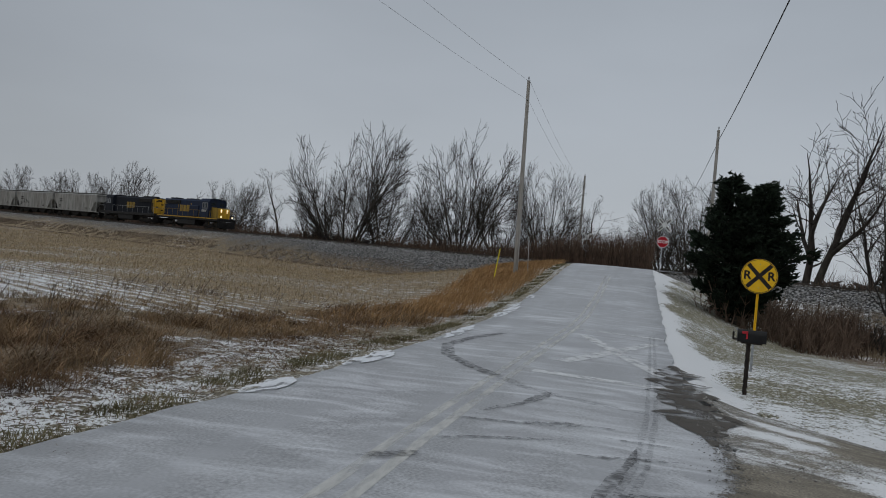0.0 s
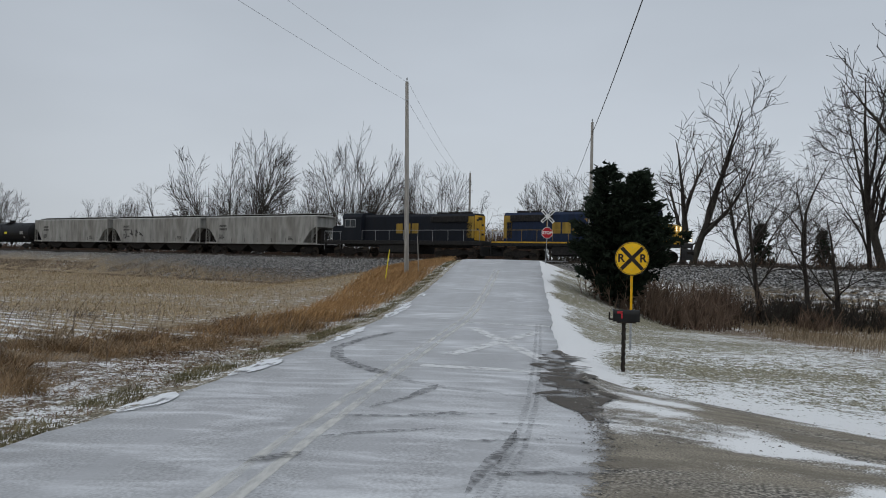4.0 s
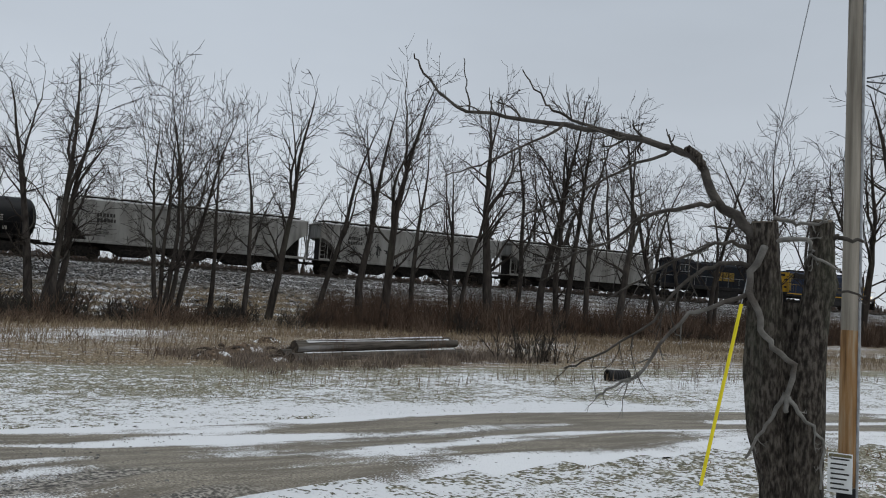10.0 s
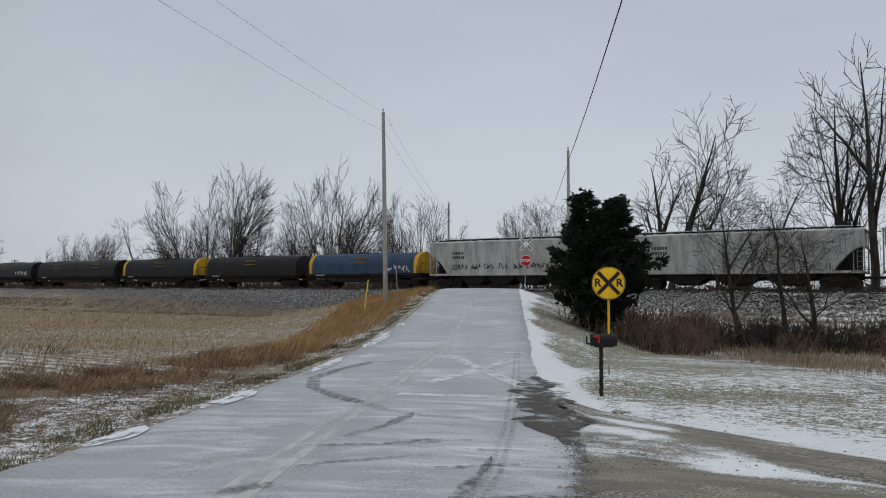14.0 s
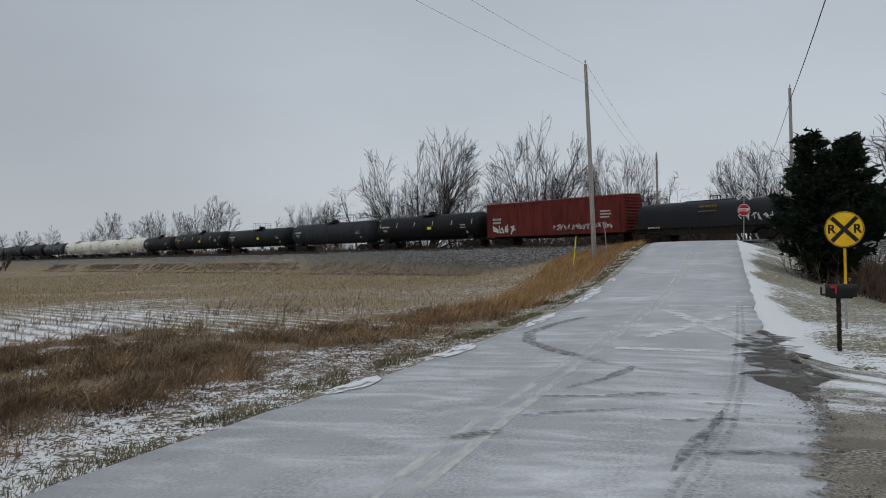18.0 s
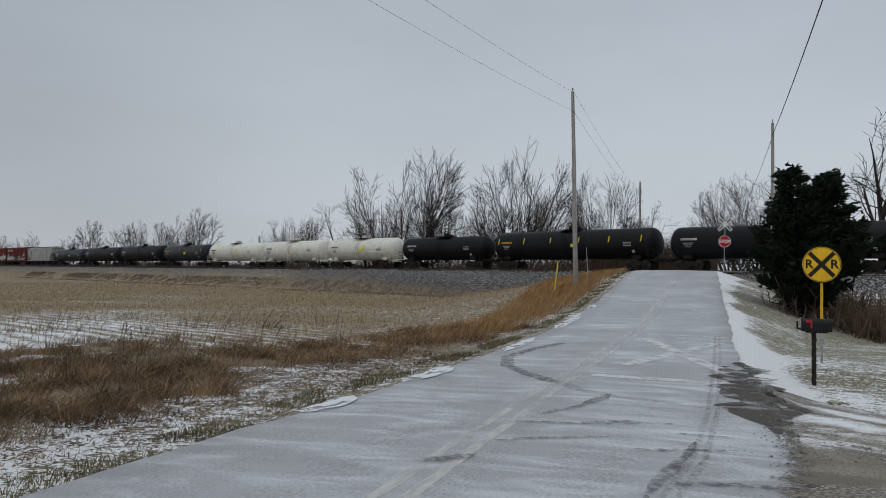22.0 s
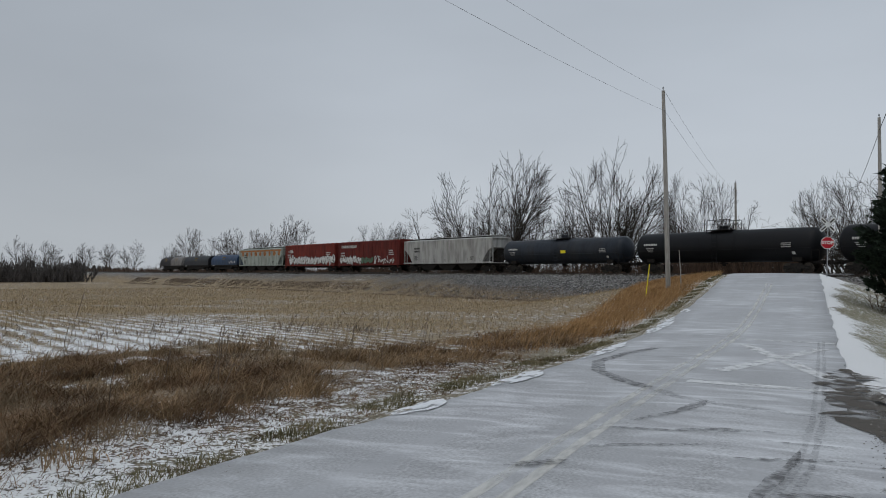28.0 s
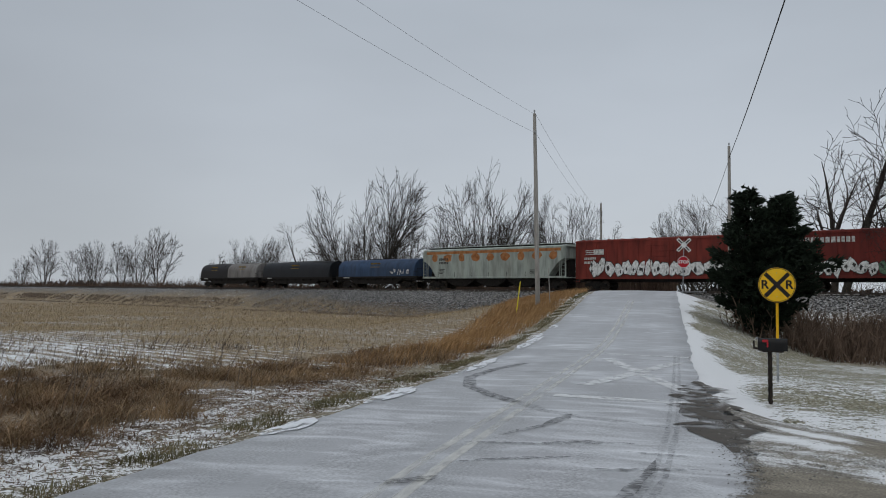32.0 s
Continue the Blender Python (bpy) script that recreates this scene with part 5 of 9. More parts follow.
    return car


def boxcar(length, mat, label, height=4.75, seed=0, art=None, heading=False):
    """A boxcar: ribbed steel sides, plug door, corrugated ends, low roof."""
    car = car_root("boxcar", label, "boxcar", "freight train")
    h = length / 2 - 0.6
    z0, z1 = 1.08, height - 0.12
    part("body", Shape().box(0, 0, (z0 + z1) / 2, 2 * h, 2.96, z1 - z0, 0.03), mat, car)
    part("roof", Shape().extrude_x(roof_outline(1.52, z1 - 0.02, height + 0.06, 0.12), -h - 0.02, h + 0.02), mat, car)
    ribs = Shape()
    for i in range(17):
        x = -h + 0.06 + i * (2 * h - 0.12) / 16
        if abs(x) < 1.7:
            continue
        for y in (-1.5, 1.5):
            ribs.box(x, y, (z0 + z1) / 2, 0.09, 0.06, z1 - z0 - 0.1, 0.012)
    for y in (-1.5, 1.5):
        ribs.box(0, y, z1 - 0.06, 2 * h, 0.07, 0.14, 0.012)
        ribs.box(0, y, z0 + 0.08, 2 * h, 0.07, 0.2, 0.012)
    part("side_rib", ribs, mat, car)
    for y in (-1, 1):
        dr = Shape().box(0, y * 1.53, (z0 + z1) / 2, 3.1, 0.07, z1 - z0 - 0.3, 0.02)
        door = part("door", dr, mat, car)
        for i in range(6):
            part("door_rib", Shape().box(0, y * 1.575, z0 + 0.5 + i * 0.5, 2.9, 0.04, 0.1, 0.012), mat, door)
        for x in (-0.9, 0.9):
            part("lock_rod", Shape().tube(((x, y * 1.62, z0 + 0.25), (x, y * 1.62, z1 - 0.3)), 0.03, 6), mat, door)
    for s in (-1, 1):
        ends = Shape()
        for i in range(11):
            ends.box(s * (h + 0.03), 0, z0 + 0.25 + i * 0.31, 0.1, 2.6, 0.14, 0.04)
        part("end_corrugation", ends, mat, car)
    rf = Shape()
    for i in range(13):
        rf.box(-h + 0.5 + i * (2 * h - 1) / 12, 0, height + 0.05, 0.1, 2.2, 0.05, 0.01)
    part("roof_rib", rf, mat, car)
    part("centre_sill", Shape().box(0, 0, 0.93, 2 * h, 0.5, 0.32, 0.03).box(0, 0, 0.95, 4.5, 2.2, 0.2, 0.03), M["underframe"], car)
    for s in (-1, 1):
        ladder(car, s * (h - 0.28), -1.53, 0.75, z1 - 0.2, mat)
        add_truck(car, s * (h - 1.95))
    add_couplers(car, length / 2)
    bars(car, "stencil", -h + 1.0, 3.0, -1.536, 2, 1.3, 0.22, 0.16, M["mark_white"], "faded reporting marks", 0.1, seed + 4)
    bars(car, "stencil", h - 2.8, 3.2, -1.536, 3, 1.5, 0.15, 0.14, M["mark_white"], "faded slogan lines", 0.3, seed + 5)
    if heading:
        bars(car, "stencil", -h + 1.2, 4.0, -1.536, 1, 4.6, 0.42, 0, M["mark_white"], "faded owner heading", 0.05, seed + 6)
    if art == "low":
        scrawl(car, -h + 1.0, -h + 4.6, 1.3, 2.4, -1.54, M["graffiti_white"], seed, "pale sprayed scrawl", 0.16)
        scrawl(car, 0.5, h - 1.2, 1.5, 2.1, -1.61, M["mark_white"], seed + 3, "faint scratched tags", 0.07)
    if art == "panel":
        block_letters(car, -h + 1.6, -1.7, 1.3, 2.9, -1.545, seed, M["graffiti_white"], M["mark_dark"])
        block_letters(car, -1.5, 1.5, 1.3, 2.8, -1.625, seed + 3, M["graffiti_white"], M["mark_dark"])
        block_letters(car, 1.8, h - 0.8, 1.3, 2.9, -1.545, seed + 5, M["graffiti_white"], M["mark_dark"])
        part("emblem", Shape().box(-h + 2.6, -1.54, 3.6, 1.1, 0.012, 0.5, 0.003).box(-h + 1.6, -1.54, 3.75, 0.9, 0.012, 0.07, 0.003).box(-h + 1.6, -1.54, 3.58, 0.9, 0.012, 0.07, 0.003).box(-h + 1.6, -1.54, 3.41, 0.9, 0.012, 0.07, 0.003), M["mark_white"], car, "plain white emblem block")
    if art == "mixed":
        block_letters(car, -h + 0.8, -2.0, 1.25, 2.6, -1.545, seed, M["graffiti_white"], M["mark_dark"])
        block_letters(car, -1.5, 1.5, 1.3, 2.3, -1.625, seed + 2, M["graffiti_green"], M["mark_dark"])
        scrawl(car, 1.9, h - 0.8, 1.3, 2.5, -1.54, M["graffiti_white"], seed + 7, "pale sprayed scrawl", 0.13)
    return car


def locomotive(length, mat, label, axles, stripe=True, lit=True, flip=False):
    """A road-switcher: frame, long hood, cab, low nose, fans, fuel tank, handrails and lamps."""
    car = car_root("locomotive", label, "locomotive", "freight train")
    h = length / 2 - 0.5
    deck = 1.72
    part("frame", Shape().box(0, 0, 1.5, 2 * h, 3.0, 0.4, 0.03).box(0, 0, 1.2, 2 * h - 4.5, 1.2, 0.3, 0.04), M["steel_black"], car)
    if stripe:
        for y in (-1.515, 1.515):
            part("sill_stripe", Shape().box(0, y, 1.62, 2 * h - 0.3, 0.02, 0.12, 0.004), M["yellow"], car, "yellow sill stripe")
    cab_x1 = h - 2.75
    cab_x0 = cab_x1 - 2.55
    hood_x0 = -h + 1.15
    part("long_hood", Shape().extrude_x([(-0.95, deck), (0.95, deck), (0.95, 4.15), (0.72, 4.38), (-0.72, 4.38), (-0.95, 4.15)], hood_x0, cab_x0 - 0.01), mat, car)
    part("blower_housing", Shape().box(cab_x0 - 2.0, -1.1, 2.6, 2.6, 0.45, 1.7, 0.08), mat, car)
    rad = Shape()
    for s in (-1, 1):
        rad.box(hood_x0 + 2.9, s * 1.02, 3.85, 4.4, 0.22, 0.62, 0.05)
        for i in range(16):
            rad.box(hood_x0 + 0.95 + i * 0.26, s * 1.14, 3.85, 0.05, 0.03, 0.5, 0.006)
    part("radiator_grille", rad, M["steel_black"], car)
    for i in range(3 if axles == 3 else 2):
        part("fan", Shape().tube(((hood_x0 + 1.5 + i * 1.45, 0, 4.36), (hood_x0 + 1.5 + i * 1.45, 0, 4.58)), 0.62, 18), M["steel_black"], car)
    for i in range(2):
        part("fan", Shape().tube(((cab_x0 - 3.2 - i * 2.4, 0, 4.36), (cab_x0 - 3.2 - i * 2.4, 0, 4.52)), 0.45, 16), M["steel_black"], car)
    part("exhaust", Shape().box(cab_x0 - 4.6, 0, 4.46, 0.9, 0.4, 0.2, 0.04), M["steel_black"], car)
    door = Shape().box(0, 0, 2.72, 0.66, 0.02, 1.55, 0.008).box(0.24, -0.017, 2.7, 0.03, 0.03, 0.2, 0.006).mesh("hood_door", mat)
    for i in range(int((cab_x0 - 3.4 - hood_x0 - 0.5) / 0.72)):
        for s in (-1, 1):
            ob = part("hood_door", door, mat, car)
            ob.location = (hood_x0 + 0.6 + i * 0.72, s * 0.955, 0)
            ob.rotation_euler = (0, 0, 0 if s < 0 else math.pi)
    cab = part("cab", Shape().extrude_x([(-1.5, deck), (1.5, deck), (1.5, 4.1), (1.2, 4.5), (0, 4.62), (-1.2, 4.5), (-1.5, 4.1)], cab_x0, cab_x1), mat, car)
    part("cab_roof", Shape().extrude_x([(-1.54, 4.1), (-1.22, 4.53), (0, 4.66), (1.22, 4.53), (1.54, 4.1), (1.5, 4.08), (1.2, 4.46), (0, 4.58), (-1.2, 4.46), (-1.5, 4.08)], cab_x0 - 0.02, cab_x1 + 0.12), mat, cab)
    for s in (-1, 1):
        for k in range(2):
            x = (cab_x0 + cab_x1) / 2 - 0.1 + k * 0.72
            part("cab_window", Shape().box(x, s * 1.505, 3.5, 0.62, 0.03, 0.72, 0.01), M["glass"], cab)
            part("window_frame", Shape().box(x, s * 1.512, 3.9, 0.74, 0.04, 0.06, 0.01).box(x, s * 1.512, 3.1, 0.74, 0.04, 0.06, 0.01).box(x - 0.35, s * 1.512, 3.5, 0.06, 0.04, 0.84, 0.01).box(x + 0.35, s * 1.512, 3.5, 0.06, 0.04, 0.84, 0.01), M["galv"], cab)
        part("windscreen", Shape().box(cab_x1 + 0.01, s * 0.75, 3.75, 0.03, 0.7, 0.5, 0.01), M["glass"], cab)
    part("nose", Shape().prism([(cab_x1, deck), (h - 0.85, deck), (h - 0.85, 3.05), (h - 1.1, 3.25), (cab_x1, 3.3)], -0.98, 0.98), M["emblem_gold"] if lit else mat, car, "yellow low nose" if lit else "")
    for y in (-0.957, 0.957):
        part("side_panel", Shape().box(hood_x0 + 0.45, y, 3.05, 0.85, 0.016, 2.1, 0.005), M["emblem_gold"], car, "dull yellow panel at the hood end")
    part("nose_front", Shape().box(h - 0.83, 0, 2.42, 0.05, 1.94, 1.35, 0.02), M["yellow"] if lit else mat, car, "yellow nose front" if lit else "")
    part("hood_end", Shape().box(hood_x0 - 0.03, 0, 3.0, 0.06, 1.88, 2.4, 0.03), M["yellow"], car, "yellow hood end with dark fittings")
    for i in range(4):
        part("end_fitting", Shape().box(hood_x0 - 0.065, -0.45 + (i % 2) * 0.9, 2.4 + i * 0.45, 0.02, 0.4, 0.2, 0.01), M["steel_black"], car)
    part("end_hatch", Shape().box(hood_x0 - 0.065, 0, 3.9, 0.04, 0.7, 0.3, 0.02), M["steel_black"], car)
    for z in (2.95, 2.72):
        for y in (-0.5, 0.5):
            part("headlight", Shape().lathe_x([(h - 0.82, 0.04), (h - 0.82, 0.11), (h - 0.76, 0.13), (h - 0.75, 0.04)], y, z, 12), M["lamp"] if lit else M["glass"], car, "lit warm headlight" if lit else "")
    for y in (-0.95, 0.95):
        part("ditch_light", Shape().lathe_x([(h - 0.1, 0.03), (h - 0.1, 0.1), (h - 0.02, 0.11), (h - 0.01, 0.03)], y, 1.95, 12), M["lamp"] if lit else M["glass"], car, "lit ditch light" if lit else "")
    part("number_board", Shape().box((cab_x0 + cab_x1) / 2 + 0.2, -1.512, 2.72, 1.25, 0.012, 0.34, 0.004), M["loco_dull"], car)
    bars(car, "cab_number", cab_x0 + 0.75, 2.72, -1.524, 1, 1.2, 0.32, 0, M["mark_white"], "pale cab figures as bars", 0.05, 3)
    mid = (hood_x0 + cab_x0) / 2 + (1.2 if flip else 0.6)
    for y in (-1, 1):
        em = Shape()
        for i in range(3):
            em.box(mid - 1.0 + i * 1.0, y * 0.975, 2.95, 0.82, 0.02, 1.0, 0.16)
        part("emblem", em, M["emblem_gold"], car, "plain yellow emblem blocks")
    for x, s in ((mid - 1.95, 1), (mid + 1.95, -1)):
        br = Shape()
        br.box(x, -0.972, 2.97, 0.05, 0.02, 1.5, 0.005)
        br.box(x + 0.1 * s, -0.972, 3.72, 0.25, 0.02, 0.05, 0.005).box(x + 0.1 * s, -0.972, 2.22, 0.25, 0.02, 0.05, 0.005)
        if stripe:
            part("emblem_bracket", br, M["yellow"], car)
    tank_sh = Shape().extrude_x([(-1.35, 0.55), (-1.1, 0.4), (1.1, 0.4), (1.35, 0.55), (1.35, 1.28), (-1.35, 1.28)], -2.7, 2.5)
    part("fuel_tank", tank_sh, M["steel_black"], car)
    for y in (-1.2, 1.2):
        part("air_reservoir", Shape().lathe_x([(-2.0, 0.05), (-1.9, 0.17), (1.6, 0.17), (1.7, 0.05)], y, 1.44, 10), M["steel_black"], car)
    rail = Shape()
    for y in (-1.46, 1.46):
        rail.tube(((-h + 0.2, y, 2.75), (cab_x0 - 0.1, y, 2.75)), 0.022, 5)
        for i in range(9):
            x = -h + 0.2 + (cab_x0 + h - 0.3) * i / 8
            rail.tube(((x, y, deck), (x, y, 2.75)), 0.02, 5)
        rail.tube(((cab_x1 + 0.2, y, 2.6), (h - 0.1, y, 2.6)), 0.022, 5)
        for x in (cab_x1 + 0.4, h - 0.1):
            rail.tube(((x, y, 0.7), (x, y, 2.6)), 0.022, 5)
    for s in (-1, 1):
        rail.tube(((s * (h - 0.05), -1.4, 2.7), (s * (h - 0.05), 1.4, 2.7)), 0.022, 5)
    part("handrail", rail, M["emblem_gold"] if stripe else M["galv"], car)
    for s in (-1, 1):
        for y in (-1.25, 1.25):
            st = Shape()
            for i in range(4):
                st.box(s * (h - 0.32), y, 0.5 + i * 0.3, 0.5, 0.45, 0.04, 0.01)
            st.box(s * (h - 0.06), y, 0.95, 0.03, 0.5, 1.2, 0.01)
            part("step", st, M["steel_black"], car)
        part("pilot", Shape().box(s * (h - 0.02), 0, 0.75, 0.08, 2.9, 0.9, 0.03), M["steel_black"], car)
        add_truck(car, s * (h - (2.9 if axles == 2 else 3.4)), axles, 2.74 if axles == 2 else 2.0, BOGIE_B if axles == 2 else BOGIE_C, True)
    part("horn", Shape().tube(((cab_x0 + 0.6, 0.3, 4.6), (cab_x0 + 0.6, 0.3, 4.85)), 0.04, 6).tube(((cab_x0 + 0.4, 0.3, 4.85), (cab_x0 + 1.0, 0.3, 4.85)), [0.04, 0.12], 8), M["galv"], car)
    add_couplers(car, length / 2)
    return car


# rear coupling of each vehicle, in metres along the track, at 13 s
TRAVEL = ((0, -270.4), (3, -208.3), (6, -146.1), (9, -84.0), (13, 0.0), (16, 62.9), (18, 105.3), (20.5, 160.0), (23, 215.6), (26.5, 292.9), (30, 370.4), (32, 414.4))
CONSIST = []
coupling = 189.0


def couple(rear, build, *args, **kw):
    """Builds the next vehicle behind the last one, down to its rear coupling."""
    global coupling
    length = coupling - rear
    flip = kw.pop("turned", False)
    ob = build(length, *args, **kw)
    CONSIST.append((ob, (coupling + rear) / 2, flip))
    coupling = rear


couple(169.9, locomotive, M["loco_blue"], "dark blue four-axle diesel locomotive with yellow stripe and lit headlights", 2)
couple(148.7, locomotive, M["loco_dull"], "grimy dark blue six-axle diesel locomotive with yellow end", 3, stripe=False, lit=False, flip=True, turned=True)
couple(128.9, hopper, M["hopper_grey"], "weathered grey covered hopper car", seed=11)
couple(109.3, hopper, M["hopper_grey"], "weathered grey covered hopper car with dark graffiti", seed=23, scribble="tag")
couple(89.2, hopper, M["hopper_grey"], "weathered grey covered hopper car", seed=31)
couple(71.1, tank, M["tank_black"], "black tank car with faded white marks", 3.05, seed=4)
couple(52.3, tank, M["tank_black"], "black tank car with yellow reflective stripes", 3.05, seed=3, stripes=M["guard_yellow"])
couple(33.7, tank, M["tank_black"], "black tank car with pale stripes", 3.0, seed=5, stripes=M["mark_white"])
couple(14.7, hopper, M["hopper_grey"], "grey covered hopper car with bold dark marks", seed=41)
couple(-4.6, hopper, M["hopper_grey"], "stained grey covered hopper car", seed=43)
couple(-23.8, hopper, M["hopper_pale"], "pale grey covered hopper car", seed=47)
couple(-43.2, hopper, M["hopper_pale"], "pale grey covered hopper car with a row of tags", seed=53, scribble="row", chutes=4)
couple(-59.4, coil_car, (M["coil_blue"],), "faded blue coil car with yellow end bands", seed=2, tag=True)
couple(-75.8, coil_car, (M["coil_brown"],), "dark brown coil car with dull emblem", seed=3, bands=False)
couple(-92.0, coil_car, (M["coil_black"],), "black coil car with yellow end bands", seed=4)
couple(-111.9, coil_car, (M["coil_brown"], M["coil_brown"]), "brown coil car with two hoods", seed=5, bands=False, twin=True)
couple(-128.0, coil_car, (M["coil_black"],), "black coil car with white graffiti along the hood", seed=6, bands=False, tag=True)
couple(-147.7, boxcar, M["box_red"], "oxide red boxcar with pale graffiti", seed=7, art="low")
couple(-168.6, tank, M["tank_black"], "long black tank car with pale stripes", 3.1, seed=7, stripes=M["mark_white"])
couple(-190.0, tank, M["hopper_dark"], "dark slate tank car with railed walkway and tag", 3.05, seed=8, rails=True)
couple(-211.0, tank, M["tank_black"], "black tank car with small yellow placard", 2.9, seed=10)
couple(-232.6, tank, M["tank_black"], "black tank car with yellow lettering bars", 3.0, seed=13, letters="yellow", stripes=M["guard_yellow"])
couple(-248.4, tank, M["tank_black"], "dark tank car with pale lettering bars", 2.75, seed=12)
couple(-264.4, tank, M["tank_white"], "cream tank car with yellow patch and spill stain", 2.9, seed=13, cream=True)
couple(-281.4, tank, M["tank_white"], "cream tank car with dirty underside", 2.9, seed=14, cream=True)
couple(-299.2, tank, M["tank_white"], "cream tank car with ochre stain below the manway", 2.85, seed=15, cream=True)
couple(-317.2, tank, M["tank_grey"], "dark grey tank car with yellow placard and marks", 2.9, seed=16, letters="yellow", stripes=M["yellow"])
couple(-337.6, tank, M["tank_black"], "black tank car with pale placards", 3.0, seed=17)
couple(-358.2, tank, M["tank_black"], "black tank car with low manway", 2.95, seed=20)
couple(-378.6, tank, M["tank_grey"], "dark grey tank car with yellow placard", 2.85, seed=22)
couple(-399.2, hopper, M["hopper_pale"], "pale grey covered hopper car", seed=61)
couple(-418.2, boxcar, M["box_red"], "weathered red boxcar with white and green graffiti", seed=9, art="mixed", heading=True)
couple(-437.4, boxcar, M["box_bright"], "red boxcar with large white block graffiti", seed=10, art="panel")
couple(-458.3, hopper, M["hopper_green"], "grey-green covered hopper car with orange rust patches", seed=67, rust=True)
couple(-474.2, coil_car, (M["coil_blue"],), "faded blue coil car with pale tag", seed=12, bands=False, tag=True)
couple(-491.4, coil_car, (M["coil_black"],), "black coil car with orange emblem", seed=13, bands=False)
couple(-508.8, coil_car, (M["coil_brown"], M["coil_silver"]), "last coil car with one brown and one bare grey hood", seed=14, twin=True, bands=False)


# ---- bare trees ----
M["bark"] = material("grey_brown_bark", ((0.3, (0.02, 0.017, 0.015)), (0.7, (0.075, 0.064, 0.055))), 0.95, 6, 8, 0, 0.6, 18, (0.8, (0.09, 0.098, 0.072), 0.52, 0.72, 0.5), (1, 1, 0.3), vary=0.15)
M["twig"] = material("dark_twigs", ((0.3, (0.018, 0.015, 0.013)), (0.7, (0.05, 0.041, 0.035))), 0.95, 3, 4, 0, 0, vary=0.25)
M["brush"] = material("brown_brush_stems", ((0.3, (0.085, 0.058, 0.042)), (0.7, (0.2, 0.142, 0.105))), 0.95, 2, 5, 0, 0, vary=0.35)
# far_twig: the twig colour made paler and greyer, with distance haze painted in
M["far_twig"] = material("haze_paled_far_twigs", ((0.3, (0.06, 0.055, 0.052)), (0.7, (0.11, 0.1, 0.095))), 0.95, 3, 4, 0, 0, vary=0.2)


def fast_mesh(name, verts, tris, mat, smooth=False):
    """A triangle mesh straight from arrays."""
    verts, tris = np.asarray(verts, np.float32), np.asarray(tris, np.int32)
    me = bpy.data.meshes.new(name)
    me.vertices.add(len(verts))
    me.vertices.foreach_set("co", verts.ravel())
    me.loops.add(tris.size)
    me.loops.foreach_set("vertex_index", tris.ravel())
    me.polygons.add(len(tris))
    me.polygons.foreach_set("loop_start", np.arange(0, tris.size, 3, dtype=np.int32))
    me.update(calc_edges=True)
    me.materials.append(mat)
    if smooth:
        me.polygons.foreach_set("use_smooth", [True] * len(me.polygons))
    return me


class Twigs:
    """Many tapered tubes in one triangle mesh."""

    def __init__(self):
        self.v, self.t, self.n = [], [], 0

    def tube(self, pts, rad, sides):
        pts = np.asarray(pts, float)
        k = len(pts)
        d = np.gradient(pts, axis=0)
        d /= np.linalg.norm(d, axis=1, keepdims=True) + 1e-9
        ref = np.array((0.31, 0.95, 0.1)) if abs(d[0, 2]) > 0.8 else np.array((0.0, 0.0, 1.0))
        a = np.cross(d, ref)
        a /= np.linalg.norm(a, axis=1, keepdims=True) + 1e-9
        b = np.cross(d, a)
        w = np.arange(sides) * 2 * math.pi / sides
        ring = pts[:, None] + np.asarray(rad)[:, None, None] * (a[:, None] * np.cos(w)[None, :, None] + b[:, None] * np.sin(w)[None, :, None])
        self.v.append(ring.reshape(-1, 3))
        i, j = np.meshgrid(np.arange(k - 1), np.arange(sides), indexing="ij")
        p, q = (i * sides + j).ravel(), (i * sides + (j + 1) % sides).ravel()
        self.t.append(np.concatenate([np.stack([p, q, q + sides], 1), np.stack([p, q + sides, p + sides], 1)]) + self.n)
        self.n += k * sides

    def mesh(self, name, mat):
        return fast_mesh(name, np.concatenate(self.v), np.concatenate(self.t), mat, True)


def unit(v):
    return v / (np.linalg.norm(v) + 1e-9)


